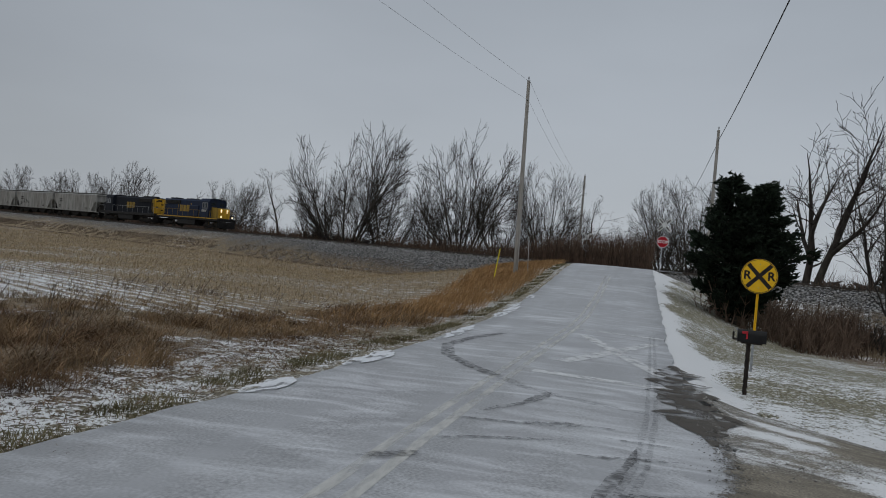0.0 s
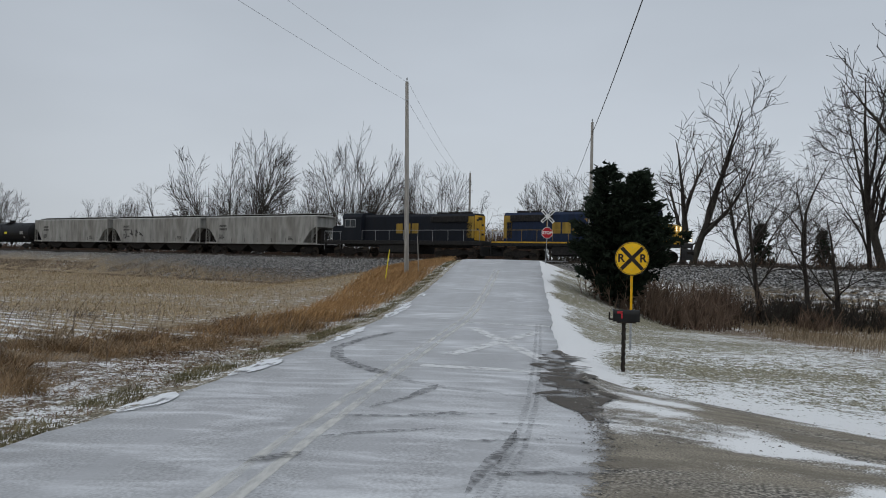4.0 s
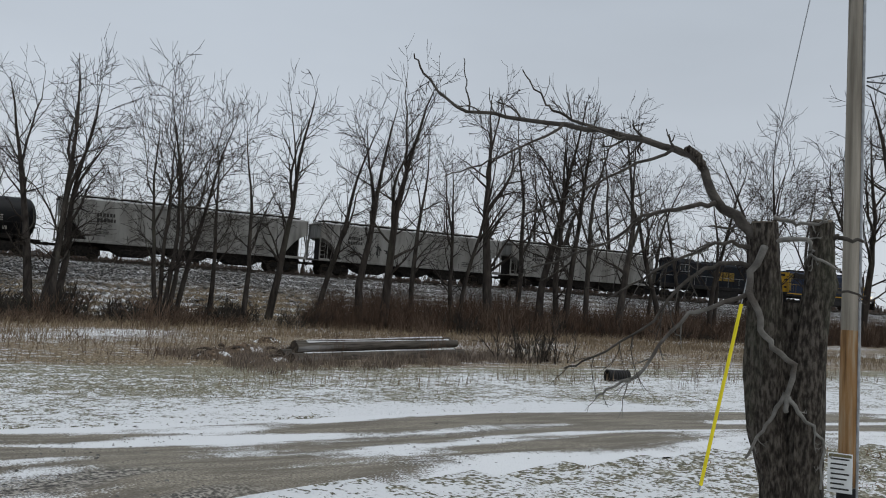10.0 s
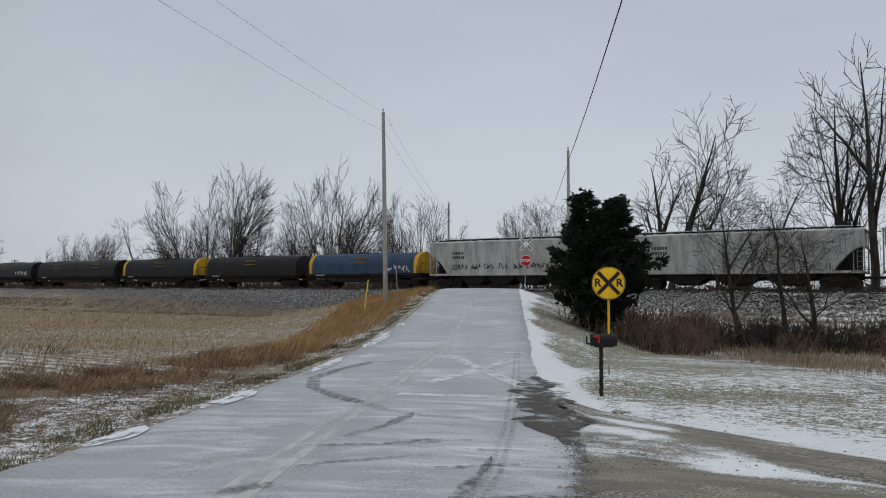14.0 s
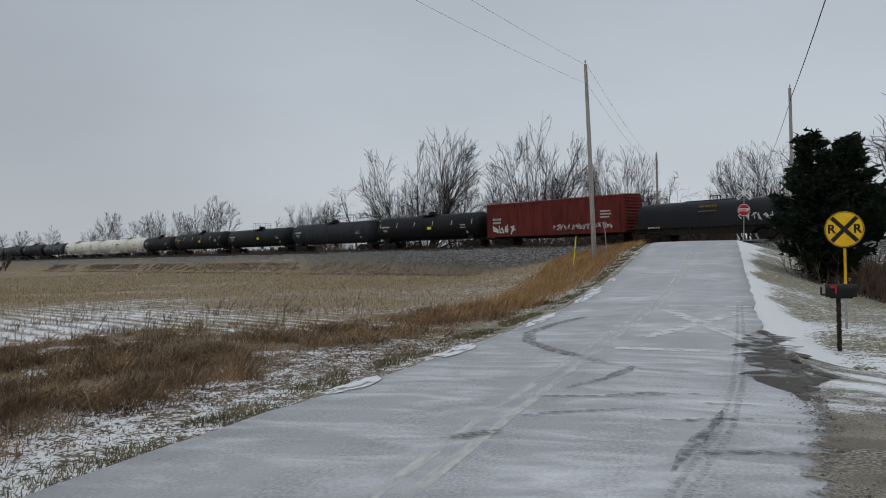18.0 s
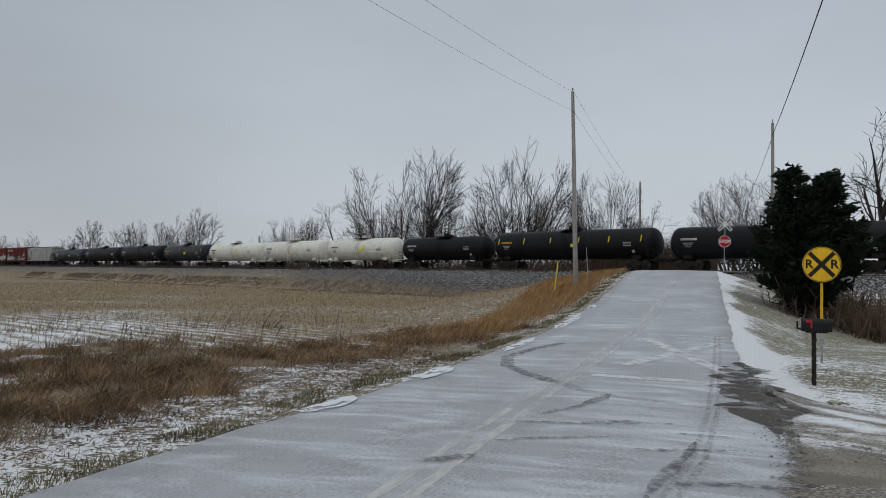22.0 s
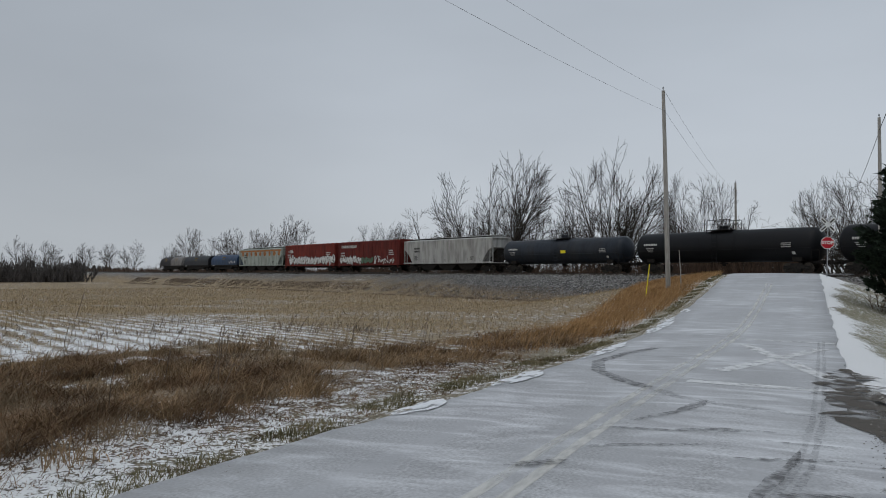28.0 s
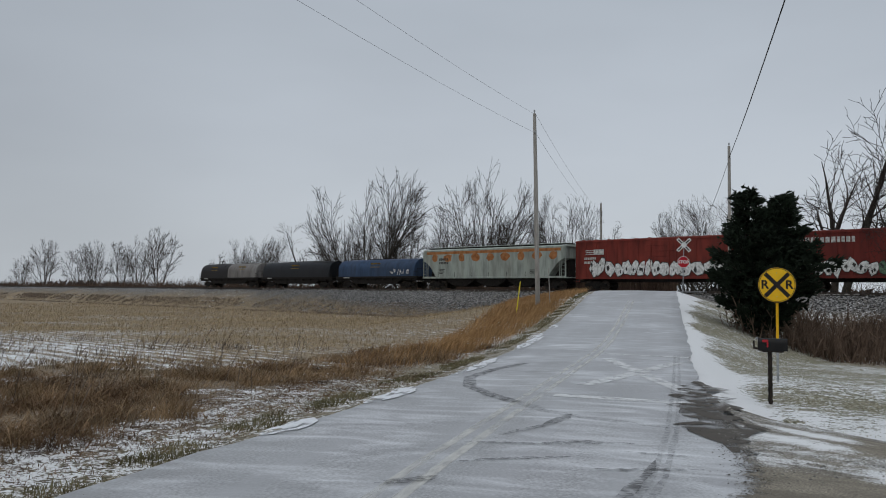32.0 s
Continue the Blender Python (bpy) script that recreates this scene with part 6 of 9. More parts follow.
def grow(rnd, trunk, crown, p, d, length, radius, depth, spec):
    """One branch and all that springs from it; each group is (count, from, to, angles, lengths, thickness)."""
    segs = (10, 7, 4, 3, 2)[min(depth, 4)]
    if "dome" in spec:
        wide, centre, tall = spec["dome"]
        for k in range(8):
            e = p + d * length
            if (e[0] ** 2 + e[1] ** 2) / wide**2 + ((e[2] - centre) / tall) ** 2 < rnd.uniform(0.8, 1.1):
                break
            length *= 0.82
    pts, rads, dirs = [p], [radius], [d]
    least = spec.get("fine", 0.009)
    up = spec["rise"][min(depth, len(spec["rise"]) - 1)]
    for k in range(segs):
        bend = np.array((rnd.gauss(0, 1), rnd.gauss(0, 1), rnd.gauss(0, 0.6))) * spec["crook"] * (0.55, 1, 1.2, 1.3, 1.3)[min(depth, 4)]
        d = unit(d + bend + np.array((spec.get("wind", 0.0), 0, up)))
        p = p + d * length / segs
        pts.append(p)
        dirs.append(d)
        rads.append(max(least * 0.7, radius * (1 - (0.93 if depth < 2 else 0.8) * ((k + 1) / segs) ** (1.15 if depth < 2 else 0.9))))
    (trunk if depth < 2 else crown).tube(pts, rads, (9, 6, 4, 3, 3)[min(depth, 4)])
    if depth >= len(spec["groups"]) or length < 0.75:
        return
    for count, u0, u1, a0, a1, r0, r1, k0, k1 in spec["groups"][depth]:
        for k in range(count):
            u = u0 + (u1 - u0) * (k + rnd.random()) / count
            i = min(segs - 1, int(u * segs))
            f = u * segs - i
            q = pts[i] * (1 - f) + pts[i + 1] * f
            side = unit(np.cross(dirs[i], np.array((rnd.gauss(0, 1), rnd.gauss(0, 1), rnd.gauss(0, 1)))))
            ang = radians(rnd.uniform(a0, a1))
            nd = unit(dirs[i] * math.cos(ang) + side * math.sin(ang))
            nl = length * rnd.uniform(r0, r1) * (1.2 - 0.5 * u)
            grow(rnd, trunk, crown, q, nd, nl, max(least, (rads[i] * (1 - f) + rads[i + 1] * f) * rnd.uniform(k0, k1)), depth + 1, spec)


FINE = ((4, 0.12, 1.0, 24, 56, 0.45, 0.75, 0.42, 0.6),)
TIPS = ((2, 0.15, 1.0, 22, 50, 0.5, 0.85, 0.6, 0.85),)
TALL = dict(fine=0.0095, crook=0.15, rise=(0.04, 0.06, 0.03), groups=(((2, 0.35, 0.66, 16, 34, 0.42, 0.58, 0.6, 0.8), (12, 0.2, 0.98, 42, 75, 0.15, 0.32, 0.3, 0.46)), ((7, 0.16, 1.0, 30, 60, 0.34, 0.56, 0.45, 0.65),), FINE, TIPS))
SPREAD = dict(fine=0.0125, wind=0.01, dome=(4.9, 4.8, 5.1), crook=0.035, rise=(0.012, 0.015, 0.015), groups=(((6, 0.25, 0.98, 14, 36, 0.36, 0.56, 0.46, 0.64), (2, 0.05, 0.4, 32, 60, 0.28, 0.44, 0.3, 0.42)), ((6, 0.12, 1.0, 16, 40, 0.44, 0.66, 0.46, 0.64),), ((3, 0.12, 1.0, 16, 42, 0.48, 0.75, 0.5, 0.7),), ((2, 0.2, 1.0, 16, 40, 0.5, 0.85, 0.6, 0.85),)))
FAR = dict(fine=0.022, wind=0.01, dome=(5.0, 4.9, 5.0), crook=0.06, rise=(0.02, 0.02, 0.015), groups=(((9, 0.15, 0.98, 18, 48, 0.36, 0.58, 0.42, 0.6),), ((5, 0.15, 1.0, 18, 45, 0.42, 0.64, 0.45, 0.65),), ((3, 0.15, 1.0, 18, 45, 0.5, 0.75, 0.55, 0.8),)))
ROUND = dict(fine=0.0125, crook=0.12, dome=(4.7, 5.2, 4.8), rise=(0.03, 0.04, 0.03), groups=(((12, 0.16, 0.98, 30, 66, 0.36, 0.58, 0.36, 0.54),), ((7, 0.12, 1.0, 22, 50, 0.4, 0.6, 0.42, 0.6),), FINE, TIPS))
DEAD = dict(fine=0.0125, crook=0.15, rise=(0.05, 0.08, 0.05), groups=(((3, 0.25, 0.6, 20, 42, 0.42, 0.6, 0.6, 0.8), (7, 0.25, 1.0, 32, 64, 0.2, 0.38, 0.28, 0.44)), ((6, 0.2, 1.0, 28, 58, 0.36, 0.56, 0.38, 0.55),), ((3, 0.2, 1.0, 26, 58, 0.48, 0.75, 0.5, 0.7),), TIPS))
LIGHT = dict(fine=0.0095, crook=0.13, rise=(0.02, 0.05, 0.03), groups=(((1, 0.35, 0.6, 16, 32, 0.4, 0.58, 0.5, 0.7), (12, 0.22, 0.98, 36, 68, 0.15, 0.3, 0.28, 0.42)), ((6, 0.15, 1.0, 24, 54, 0.38, 0.6, 0.42, 0.62),), FINE, TIPS))


def tree_model(seed, spec, stems=1, fan=20, thick=0.011, twig=None):
    """Meshes of a tree 10 m high, standing at the origin."""
    rnd = random.Random(seed)
    trunk, crown = Twigs(), Twigs()
    for k in range(stems):
        az = rnd.uniform(0, 6.28) if stems == 1 else 6.28 * (k + rnd.uniform(0.2, 0.8)) / stems
        tilt = radians(rnd.uniform(1, 5) if stems == 1 else rnd.uniform(fan * 0.3, fan))
        d = np.array((math.sin(tilt) * math.cos(az), math.sin(tilt) * math.sin(az), math.cos(tilt)))
        base = np.array((math.cos(az), math.sin(az), 0)) * (0.0 if stems == 1 else 0.12)
        grow(rnd, trunk, crown, base - np.array((0, 0, 0.25)), d, 8.6 * (1 if stems == 1 else rnd.uniform(0.75, 1)), 10 * thick * (1.3 if stems == 1 else 0.8), 0, spec)
    top = max(float(np.max(v[:, 2])) for v in crown.v)
    f = 10.0 / top
    for tw in (trunk, crown):
        tw.v = [v * f for v in tw.v]
    return trunk.mesh("trunk", M["bark"]), crown.mesh("crown", twig or M["twig"])


MODELS = {
    "tall": [tree_model(s, TALL, 1, 20, 0.0155) for s in (3, 8, 15)],
    "fork": [tree_model(s, TALL, 2, 13, 0.0185) for s in (21, 27)],
    "cluster": [tree_model(s, TALL, 4, 14, 0.0125) for s in (24,)],
    "spread": [tree_model(s, SPREAD, 13, 60, 0.0125) for s in (31, 36, 44)],
    "round": [tree_model(s, ROUND, 1, 10, 0.013) for s in (33, 39)],
    "dead": [tree_model(s, DEAD, 2, 22, 0.024) for s in (51, 58)],
    "thin": [tree_model(s, LIGHT, 1, 10, 0.0095) for s in (61, 66, 72)],
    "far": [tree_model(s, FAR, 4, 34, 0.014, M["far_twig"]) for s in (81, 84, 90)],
}


def plant(model, pick, x, y, height, turn, lean=(0, 0), label="", group="", wide=1.0, sink=0.05):
    tr, cr = MODELS[model][pick]
    t = thing("tree", label, "tree", group)
    part("trunk", tr, None, t)
    part("crown", cr, None, t)
    k = height / 10.0
    t.matrix_world = Matrix.Translation((x, y, gz(x, y) - sink)) @ Matrix.Rotation(radians(lean[1]), 4, "X") @ Matrix.Rotation(radians(lean[0]), 4, "Y") @ Matrix.Rotation(radians(turn), 4, "Z") @ Matrix.Diagonal((k * wide, k * wide, k, 1))
    return t


def bearing(az, d):
    """The place on a bearing (degrees to the left of +y) at a distance d on this side of the track."""
    s, c = math.sin(radians(-az)), math.cos(radians(az))
    r = (65.53 - d) / (0.3249 * s + 0.9457 * c)
    return r * s, r * c


def ray_place(az, r):
    return -r * math.sin(radians(az)), r * math.cos(radians(az))


def tree_on(az, d, el, model, pick, turn, label, group="trees along the railway bank", lean=(0, 0), wide=1.0):
    x, y = bearing(az, d)
    r = math.hypot(x, y)
    plant(model, pick, x, y, 1.06 * el * r + 1.85 - gz(x, y), turn, lean, label, group, wide)


BANK = "bare grey tree at the foot of the railway bank"
BEHIND = "bare tree standing beyond the railway track"
for az, d, el, model, pick, turn, wide, lean in (
        (-5.9, 10, 0.146, "round", 0, 20, 0.9, (0, 0)), (-8.8, 9, 0.105, "thin", 0, 200, 1.3, (0, 0)), (-10.6, 10, 0.08, "round", 1, 80, 1.3, (0, 0)),
        (-21.9, 9, 0.232, "tall", 0, 10, 0.8, (5, 0)), (-23.4, 11, 0.182, "thin", 1, 60, 1.0, (-2, 0)), (-22.9, 10, 0.268, "fork", 0, 60, 0.75, (12, 0)), (-29.9, 11, 0.252, "cluster", 0, 140, 0.85, (0, 0)), (-30.7, 9, 0.215, "thin", 2, 30, 0.9, (9, 0)),
        (-33.0, 8, 0.195, "thin", 2, 210, 0.9, (4, 0)), (-35.2, 10, 0.186, "thin", 0, 100, 1.0, (0, 0)), (-36.9, 8, 0.249, "tall", 1, 250, 0.7, (0, 0)), (-40.2, 9, 0.22, "thin", 1, 300, 1.0, (2, 0)),
        (-43.1, 10, 0.232, "tall", 2, 40, 0.75, (-2, 0)), (-44.9, 12, 0.278, "tall", 0, 130, 0.8, (0, 0)), (-47.0, 9, 0.215, "thin", 2, 160, 1.0, (2, 0)), (-50.0, 11, 0.226, "fork", 1, 220, 0.7, (0, 0)),
        (-52.5, 12, 0.28, "tall", 1, 20, 0.85, (3, 0)), (-54.2, 9, 0.225, "thin", 0, 75, 1.0, (0, 0)), (-55.9, 11, 0.24, "tall", 2, 310, 0.75, (0, 0)), (-57.6, 12, 0.253, "fork", 0, 170, 0.75, (0, 0)),
        (-59.3, 10, 0.25, "thin", 1, 40, 0.9, (0, 0)), (-61.4, 12, 0.255, "tall", 0, 260, 0.75, (0, 0)), (-64.1, 10, 0.19, "thin", 1, 140, 1.1, (0, 0)), (-67.4, 12, 0.182, "thin", 2, 20, 1.1, (0, 0)), (-70.5, 12, 0.17, "round", 1, 90, 0.8, (0, 0)),
        (-73.5, 11, 0.18, "thin", 1, 40, 0.9, (0, 0)), (-76.3, 12, 0.235, "fork", 1, 120, 1.0, (-4, 0)), (-79.0, 12, 0.24, "tall", 2, 200, 1.0, (-6, 0))):
    tree_on(az, d, el, model, pick, turn, BANK, lean=lean, wide=wide)
for az, d, el, model, pick, turn, wide, lean in (
        (-0.7, -13, 0.215, "dead", 0, 30, 0.95, (0, 0)), (-4.6, -12, 0.14, "round", 0, 300, 1.0, (0, 0)), (-8.6, -14, 0.14, "thin", 1, 60, 1.3, (-8, 0)), (-13.6, -13, 0.277, "dead", 1, 200, 0.75, (2, 0)), (-12.4, -14, 0.2, "round", 1, 20, 0.7, (0, 0)),
        (-16.0, -12, 0.24, "dead", 0, 120, 0.55, (5, 0)), (-19.0, -14, 0.12, "thin", 2, 40, 1.3, (0, 0)), (-26.5, -15, 0.13, "round", 0, 210, 0.8, (0, 0)), (-32.0, -14, 0.15, "thin", 0, 260, 1.3, (0, 0)),
        (-38.8, -15, 0.13, "thin", 1, 20, 0.9, (0, 0)), (-45.5, -14, 0.16, "thin", 2, 320, 1.2, (0, 0)), (-49.0, -15, 0.13, "thin", 2, 180, 0.9, (0, 0)), (-57.0, -14, 0.18, "thin", 1, 10, 1.2, (0, 0)), (-63.0, -15, 0.14, "thin", 0, 70, 0.9, (0, 0))):
    tree_on(az, d, el, model, pick, turn, BEHIND, lean=lean, wide=wide)
trnd = random.Random(19)
for k in range(9):
    tree_on(-54 - 18 * (k + trnd.random()) / 9, trnd.choice((-9, -13, -18, 7)), trnd.uniform(0.13, 0.23), "thin", k % 3, trnd.uniform(0, 360), BEHIND if k % 4 else BANK, lean=(trnd.gauss(0, 3), 0), wide=trnd.uniform(0.8, 1.2))
for az, r, el, model, pick, turn, wide in (
        (30.6, 112, 0.147, "spread", 0, 10, 0.76), (28.0, 116, 0.114, "spread", 1, 200, 0.7), (32.6, 120, 0.09, "spread", 2, 90, 0.55), (22.3, 108, 0.168, "spread", 1, 60, 0.78), (19.6, 116, 0.1, "spread", 0, 150, 0.6), (24.6, 118, 0.08, "spread", 2, 20, 0.7),
        (16.4, 106, 0.125, "spread", 2, 240, 0.68), (13.5, 118, 0.085, "thin", 0, 40, 1.2), (14.8, 120, 0.07, "spread", 0, 300, 0.6), (8.2, 118, 0.112, "spread", 1, 120, 0.75), (6.4, 112, 0.112, "spread", 0, 250, 0.75), (3.2, 108, 0.12, "thin", 1, 210, 1.3),
        (35.4, 210, 0.08, "thin", 2, 10, 1.4), (38.6, 215, 0.066, "spread", 0, 80, 0.75), (37.4, 218, 0.062, "spread", 2, 10, 0.7), (40.2, 230, 0.045, "far", 1, 20, 0.9)):
    x, y = ray_place(az, r)
    plant(model, pick, x, y, 1.03 * el * r + 1.85 - gz(x, y), turn, (0, 0), "broad bare tree with fine upswept twigs beyond the track", "trees beyond the track", wide)
for k, (az, r, el) in enumerate(((44.8, 340, 0.073), (46.0, 345, 0.062), (47.2, 350, 0.055), (48.7, 340, 0.056), (49.6, 350, 0.05), (51.6, 335, 0.055), (53.0, 340, 0.035), (55.4, 460, 0.039), (56.8, 470, 0.034), (58.2, 465, 0.034), (61.9, 330, 0.041), (60.4, 320, 0.036), (64.0, 330, 0.04), (66, 320, 0.036), (69, 330, 0.04),
                                 (12.3, 420, 0.018), (11.2, 430, 0.022), (13.0, 440, 0.016), (10.0, 450, 0.015))):
    x, y = ray_place(az, r)
    plant("far", k % 3, x, y, el * r + 1.85 - gz(x, y), k * 77, (0, 0), "small bare tree far across the fields", "far trees", 0.8)


# ---- brush ----
def thicket(name, places, label, mat, height, stems, seed, group, twiggy=7, rad=0.014):
    """Clumps of thin arching stems, each clump a thing of its own on a shared mesh."""
    rnd = random.Random(seed)
    shapes = []
    for v in range(4):
        tw = Twigs()
        for k in range(stems):
            az, out = rnd.uniform(0, 6.28), rnd.uniform(0, 1.0)
            base = np.array((math.cos(az) * out, math.sin(az) * out, -0.15))
            d = unit(np.array((rnd.gauss(0, 0.35), rnd.gauss(0, 0.35), 1)))
            length = rnd.uniform(0.5, 1.0)
            pts = [base]
            for s in range(3):
                d = unit(d + np.array((rnd.gauss(0, 0.18), rnd.gauss(0, 0.18), 0.0)))
                pts.append(pts[-1] + d * length / 3)
            tw.tube(pts, [rad, rad * 0.75, rad * 0.5, rad * 0.3], 3)
            for j in range(twiggy):
                i = rnd.randint(1, 2)
                dd = unit(d + np.array((rnd.gauss(0, 0.7), rnd.gauss(0, 0.7), rnd.gauss(0.1, 0.4))))
                p0 = pts[i]
                p1 = p0 + dd * length * rnd.uniform(0.2, 0.45)
                tw.tube([p0, p1], [rad * 0.5, rad * 0.25], 3)
        shapes.append(tw.mesh("stems", mat))
    for k, (x, y, h, w) in enumerate(places):
        ob = tagged(new(name, shapes[k % 4]), label, name.replace("_", " "), group)
        ob.matrix_world = Matrix.Translation((x, y, gz(x, y))) @ Matrix.Rotation(rnd.uniform(0, 6.28), 4, "Z") @ Matrix.Diagonal((w, w, h, 1))


rnd = random.Random(5)
spots = []
for k in range(110):
    az = -2.5 - 80 * (k + rnd.random()) / 110
    x, y = bearing(az, rnd.uniform(6.2, 16))
    lush = 0.42 + 0.8 * noise.noise((az * 0.42, 3.3, 0)) + 0.5 * float(ease(-37, -46, az)) + 0.35 * float(ease(-8, -4, az))
    if lush < 0.3:
        continue
    spots.append((x, y, rnd.uniform(1.7, 3.8) * max(0.3, min(1.25, lush)), rnd.uniform(1.3, 2.1)))
for az, d, h in ((3.2, 24, 2.4), (1.6, 23, 2.6), (0.0, 22, 3.0), (-1.8, 20, 3.0), (4.2, 22, 2.2), (1.0, 18, 3.0), (-0.8, 16, 3.0), (-2.6, 15, 2.6)):
    x, y = bearing(az, d)
    spots.append((x, y, h, 1.9))
for k in range(14):
    x, y = bearing(4.5 - 8.0 * rnd.random(), rnd.uniform(13, 25))
    spots.append((x, y, rnd.uniform(2.0, 3.2), 1.9))
thicket("shrub", spots, "leafless brown shrub at the foot of the bank", M["brush"], 1, 34, 6, "brush along the railway bank", 5, 0.019)
spots = []
for k in range(60):
    az = -1.0 - 81 * (k + rnd.random()) / 60
    x, y = bearing(az, rnd.uniform(6.5, 15))
    if az > -37 and noise.noise((az * 0.42, 3.3, 0)) < 0.05:
        continue
    spots.append((x, y, rnd.uniform(1.2, 3.2), rnd.uniform(1.2, 2.0)))
for az, many in ((-6.6, 4), (-8.0, 5), (-9.4, 5), (-10.8, 4), (-12.4, 2), (-15.0, 2), (-19.8, 3), (-22.6, 3), (-24.0, 2), (-27.4, 3), (-29.6, 3), (-33.0, 3), (-35.0, 3)):
    for k in range(many):
        x, y = bearing(az + rnd.gauss(0, 0.5), rnd.uniform(9.5, 13.5))
        spots.append((x, y, rnd.uniform(1.4, 3.0), rnd.uniform(1.2, 2.0)))
thicket("shrub", spots, "dark tangled shrub on the railway bank", M["bark"], 1, 36, 31, "brush along the railway bank", 6, 0.018)
spots = []
for k in range(46):
    az = 12.5 + 21 * (k + rnd.random()) / 46
    x, y = bearing(az, -rnd.uniform(10, 22))
    spots.append((x, y, rnd.uniform(2.4, 5.0), rnd.uniform(1.8, 3.0)))
for k in range(64):
    az = -1 - 74 * (k + rnd.random()) / 64
    x, y = bearing(az, rnd.uniform(-16, -8))
    spots.append((x, y, rnd.uniform(2.4, 4.6), rnd.uniform(1.8, 3.0)))
thicket("shrub", spots, "leafless dark shrub behind the track", M["twig"], 1, 30, 9, "brush beyond the track", 5, rad=0.018)
spots = []
for k in range(44):
    az = 58.2 + 16 * (k + rnd.random()) / 44
    x, y = ray_place(az, rnd.uniform(235, 265))
    spots.append((x, y, rnd.uniform(6, 10.5), rnd.uniform(4.5, 7)))
for k in range(30):
    az = 41 + 18 * (k + rnd.random()) / 30
    x, y = ray_place(az, rnd.uniform(300, 420))
    spots.append((x, y, rnd.uniform(3, 7), rnd.uniform(6, 10)))
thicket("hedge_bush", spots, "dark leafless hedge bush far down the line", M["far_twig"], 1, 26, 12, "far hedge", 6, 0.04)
far_woods = Twigs()
for k in range(2600):
    az = rnd.uniform(-95, 100)
    r = rnd.uniform(760, 980)
    x, y = ray_place(az, r)
    h = rnd.uniform(3, 9) * (0.6 + 0.5 * math.sin(az * 0.35) ** 2)
    far_woods.tube([(x, y, -2), (x + rnd.gauss(0, 2), y, h * 0.5), (x + rnd.gauss(0, 3), y, h)], [rnd.uniform(1.2, 2.6), rnd.uniform(1.5, 3.0), 0.3], 4)
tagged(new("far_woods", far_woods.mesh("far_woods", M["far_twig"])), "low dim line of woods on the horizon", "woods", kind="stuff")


# ---- evergreens ----
M["needles"] = material("dark_cedar_needles", ((0.3, (0.006, 0.011, 0.007)), (0.7, (0.022, 0.034, 0.02))), 0.9, 3, 6, 0, 0, vary=0.4)


def evergreen(name, height, spread_w, peaks, sprays, seed, label, size=0.34, shape=(1.0, 0.95, 0.7, 0.45, 0.18, 0.0)):
    """A dense evergreen: trunk, limbs, and sprays of flat scale-leaf clumps with an uneven outline."""
    rnd = random.Random(seed)
    t = thing(name, label, "evergreen tree")
    tk = Twigs()
    tk.tube([(0, 0, -0.3), (0.05, 0, height * 0.4), (0, 0.05, height * 0.9)], [height * 0.028, height * 0.018, 0.02], 8)
    vs, ts = [], []
    limbs = max(40, sprays // 90)
    for k in range(limbs):
        px, py, ph, pw = peaks[k % len(peaks)]
        f = (k // len(peaks) + rnd.random()) / (limbs / len(peaks) + 1)
        z = height * (0.08 + (ph - 0.1) * f)
        az = rnd.uniform(0, 6.28)
        reach = spread_w / 2 * pw * float(np.interp(f, (0, 0.12, 0.35, 0.6, 0.85, 1.0), shape)) * rnd.uniform(0.72, 1.18) + size * 0.5
        a0 = np.array((px * f**0.7, py * f**0.7, z))
        rise = rnd.uniform(0.05, 0.55) * reach
        a1 = a0 + np.array((math.cos(az) * reach, math.sin(az) * reach, rise))
        mid = (a0 + a1) / 2 - np.array((0, 0, 0.12 * reach))
        tk.tube([a0, mid, a1], [0.035, 0.025, 0.008], 4)
        for j in range(sprays // limbs):
            u = rnd.random() ** 0.6
            c = a0 * (1 - u) ** 2 + 2 * mid * u * (1 - u) + a1 * u * u
            c = c + np.array((rnd.gauss(0, 1), rnd.gauss(0, 1), rnd.gauss(0.2, 0.8))) * size * (0.95 - 0.55 * u)
            out = unit(np.array((math.cos(az), math.sin(az), rnd.uniform(0.0, 0.9))))
            for i in range(3):
                d = unit(out + np.array((rnd.gauss(0, 0.5), rnd.gauss(0, 0.5), rnd.gauss(0, 0.4))))
                s = unit(np.cross(d, np.array((rnd.gauss(0, 1), rnd.gauss(0, 1), rnd.gauss(0, 1)))))
                L, W = size * rnd.uniform(0.5, 1.1), size * rnd.uniform(0.12, 0.26)
                b = len(vs)
                vs += [c - d * L * 0.3, c + s * W, c + d * L, c - s * W]
                ts += [(b, b + 1, b + 2), (b, b + 2, b + 3)]
    part("trunk", tk.mesh("trunk", M["bark"]), None, t)
    part("crown", fast_mesh("crown", vs, ts, M["needles"]), None, t, "dense blackish-green foliage")
    return t


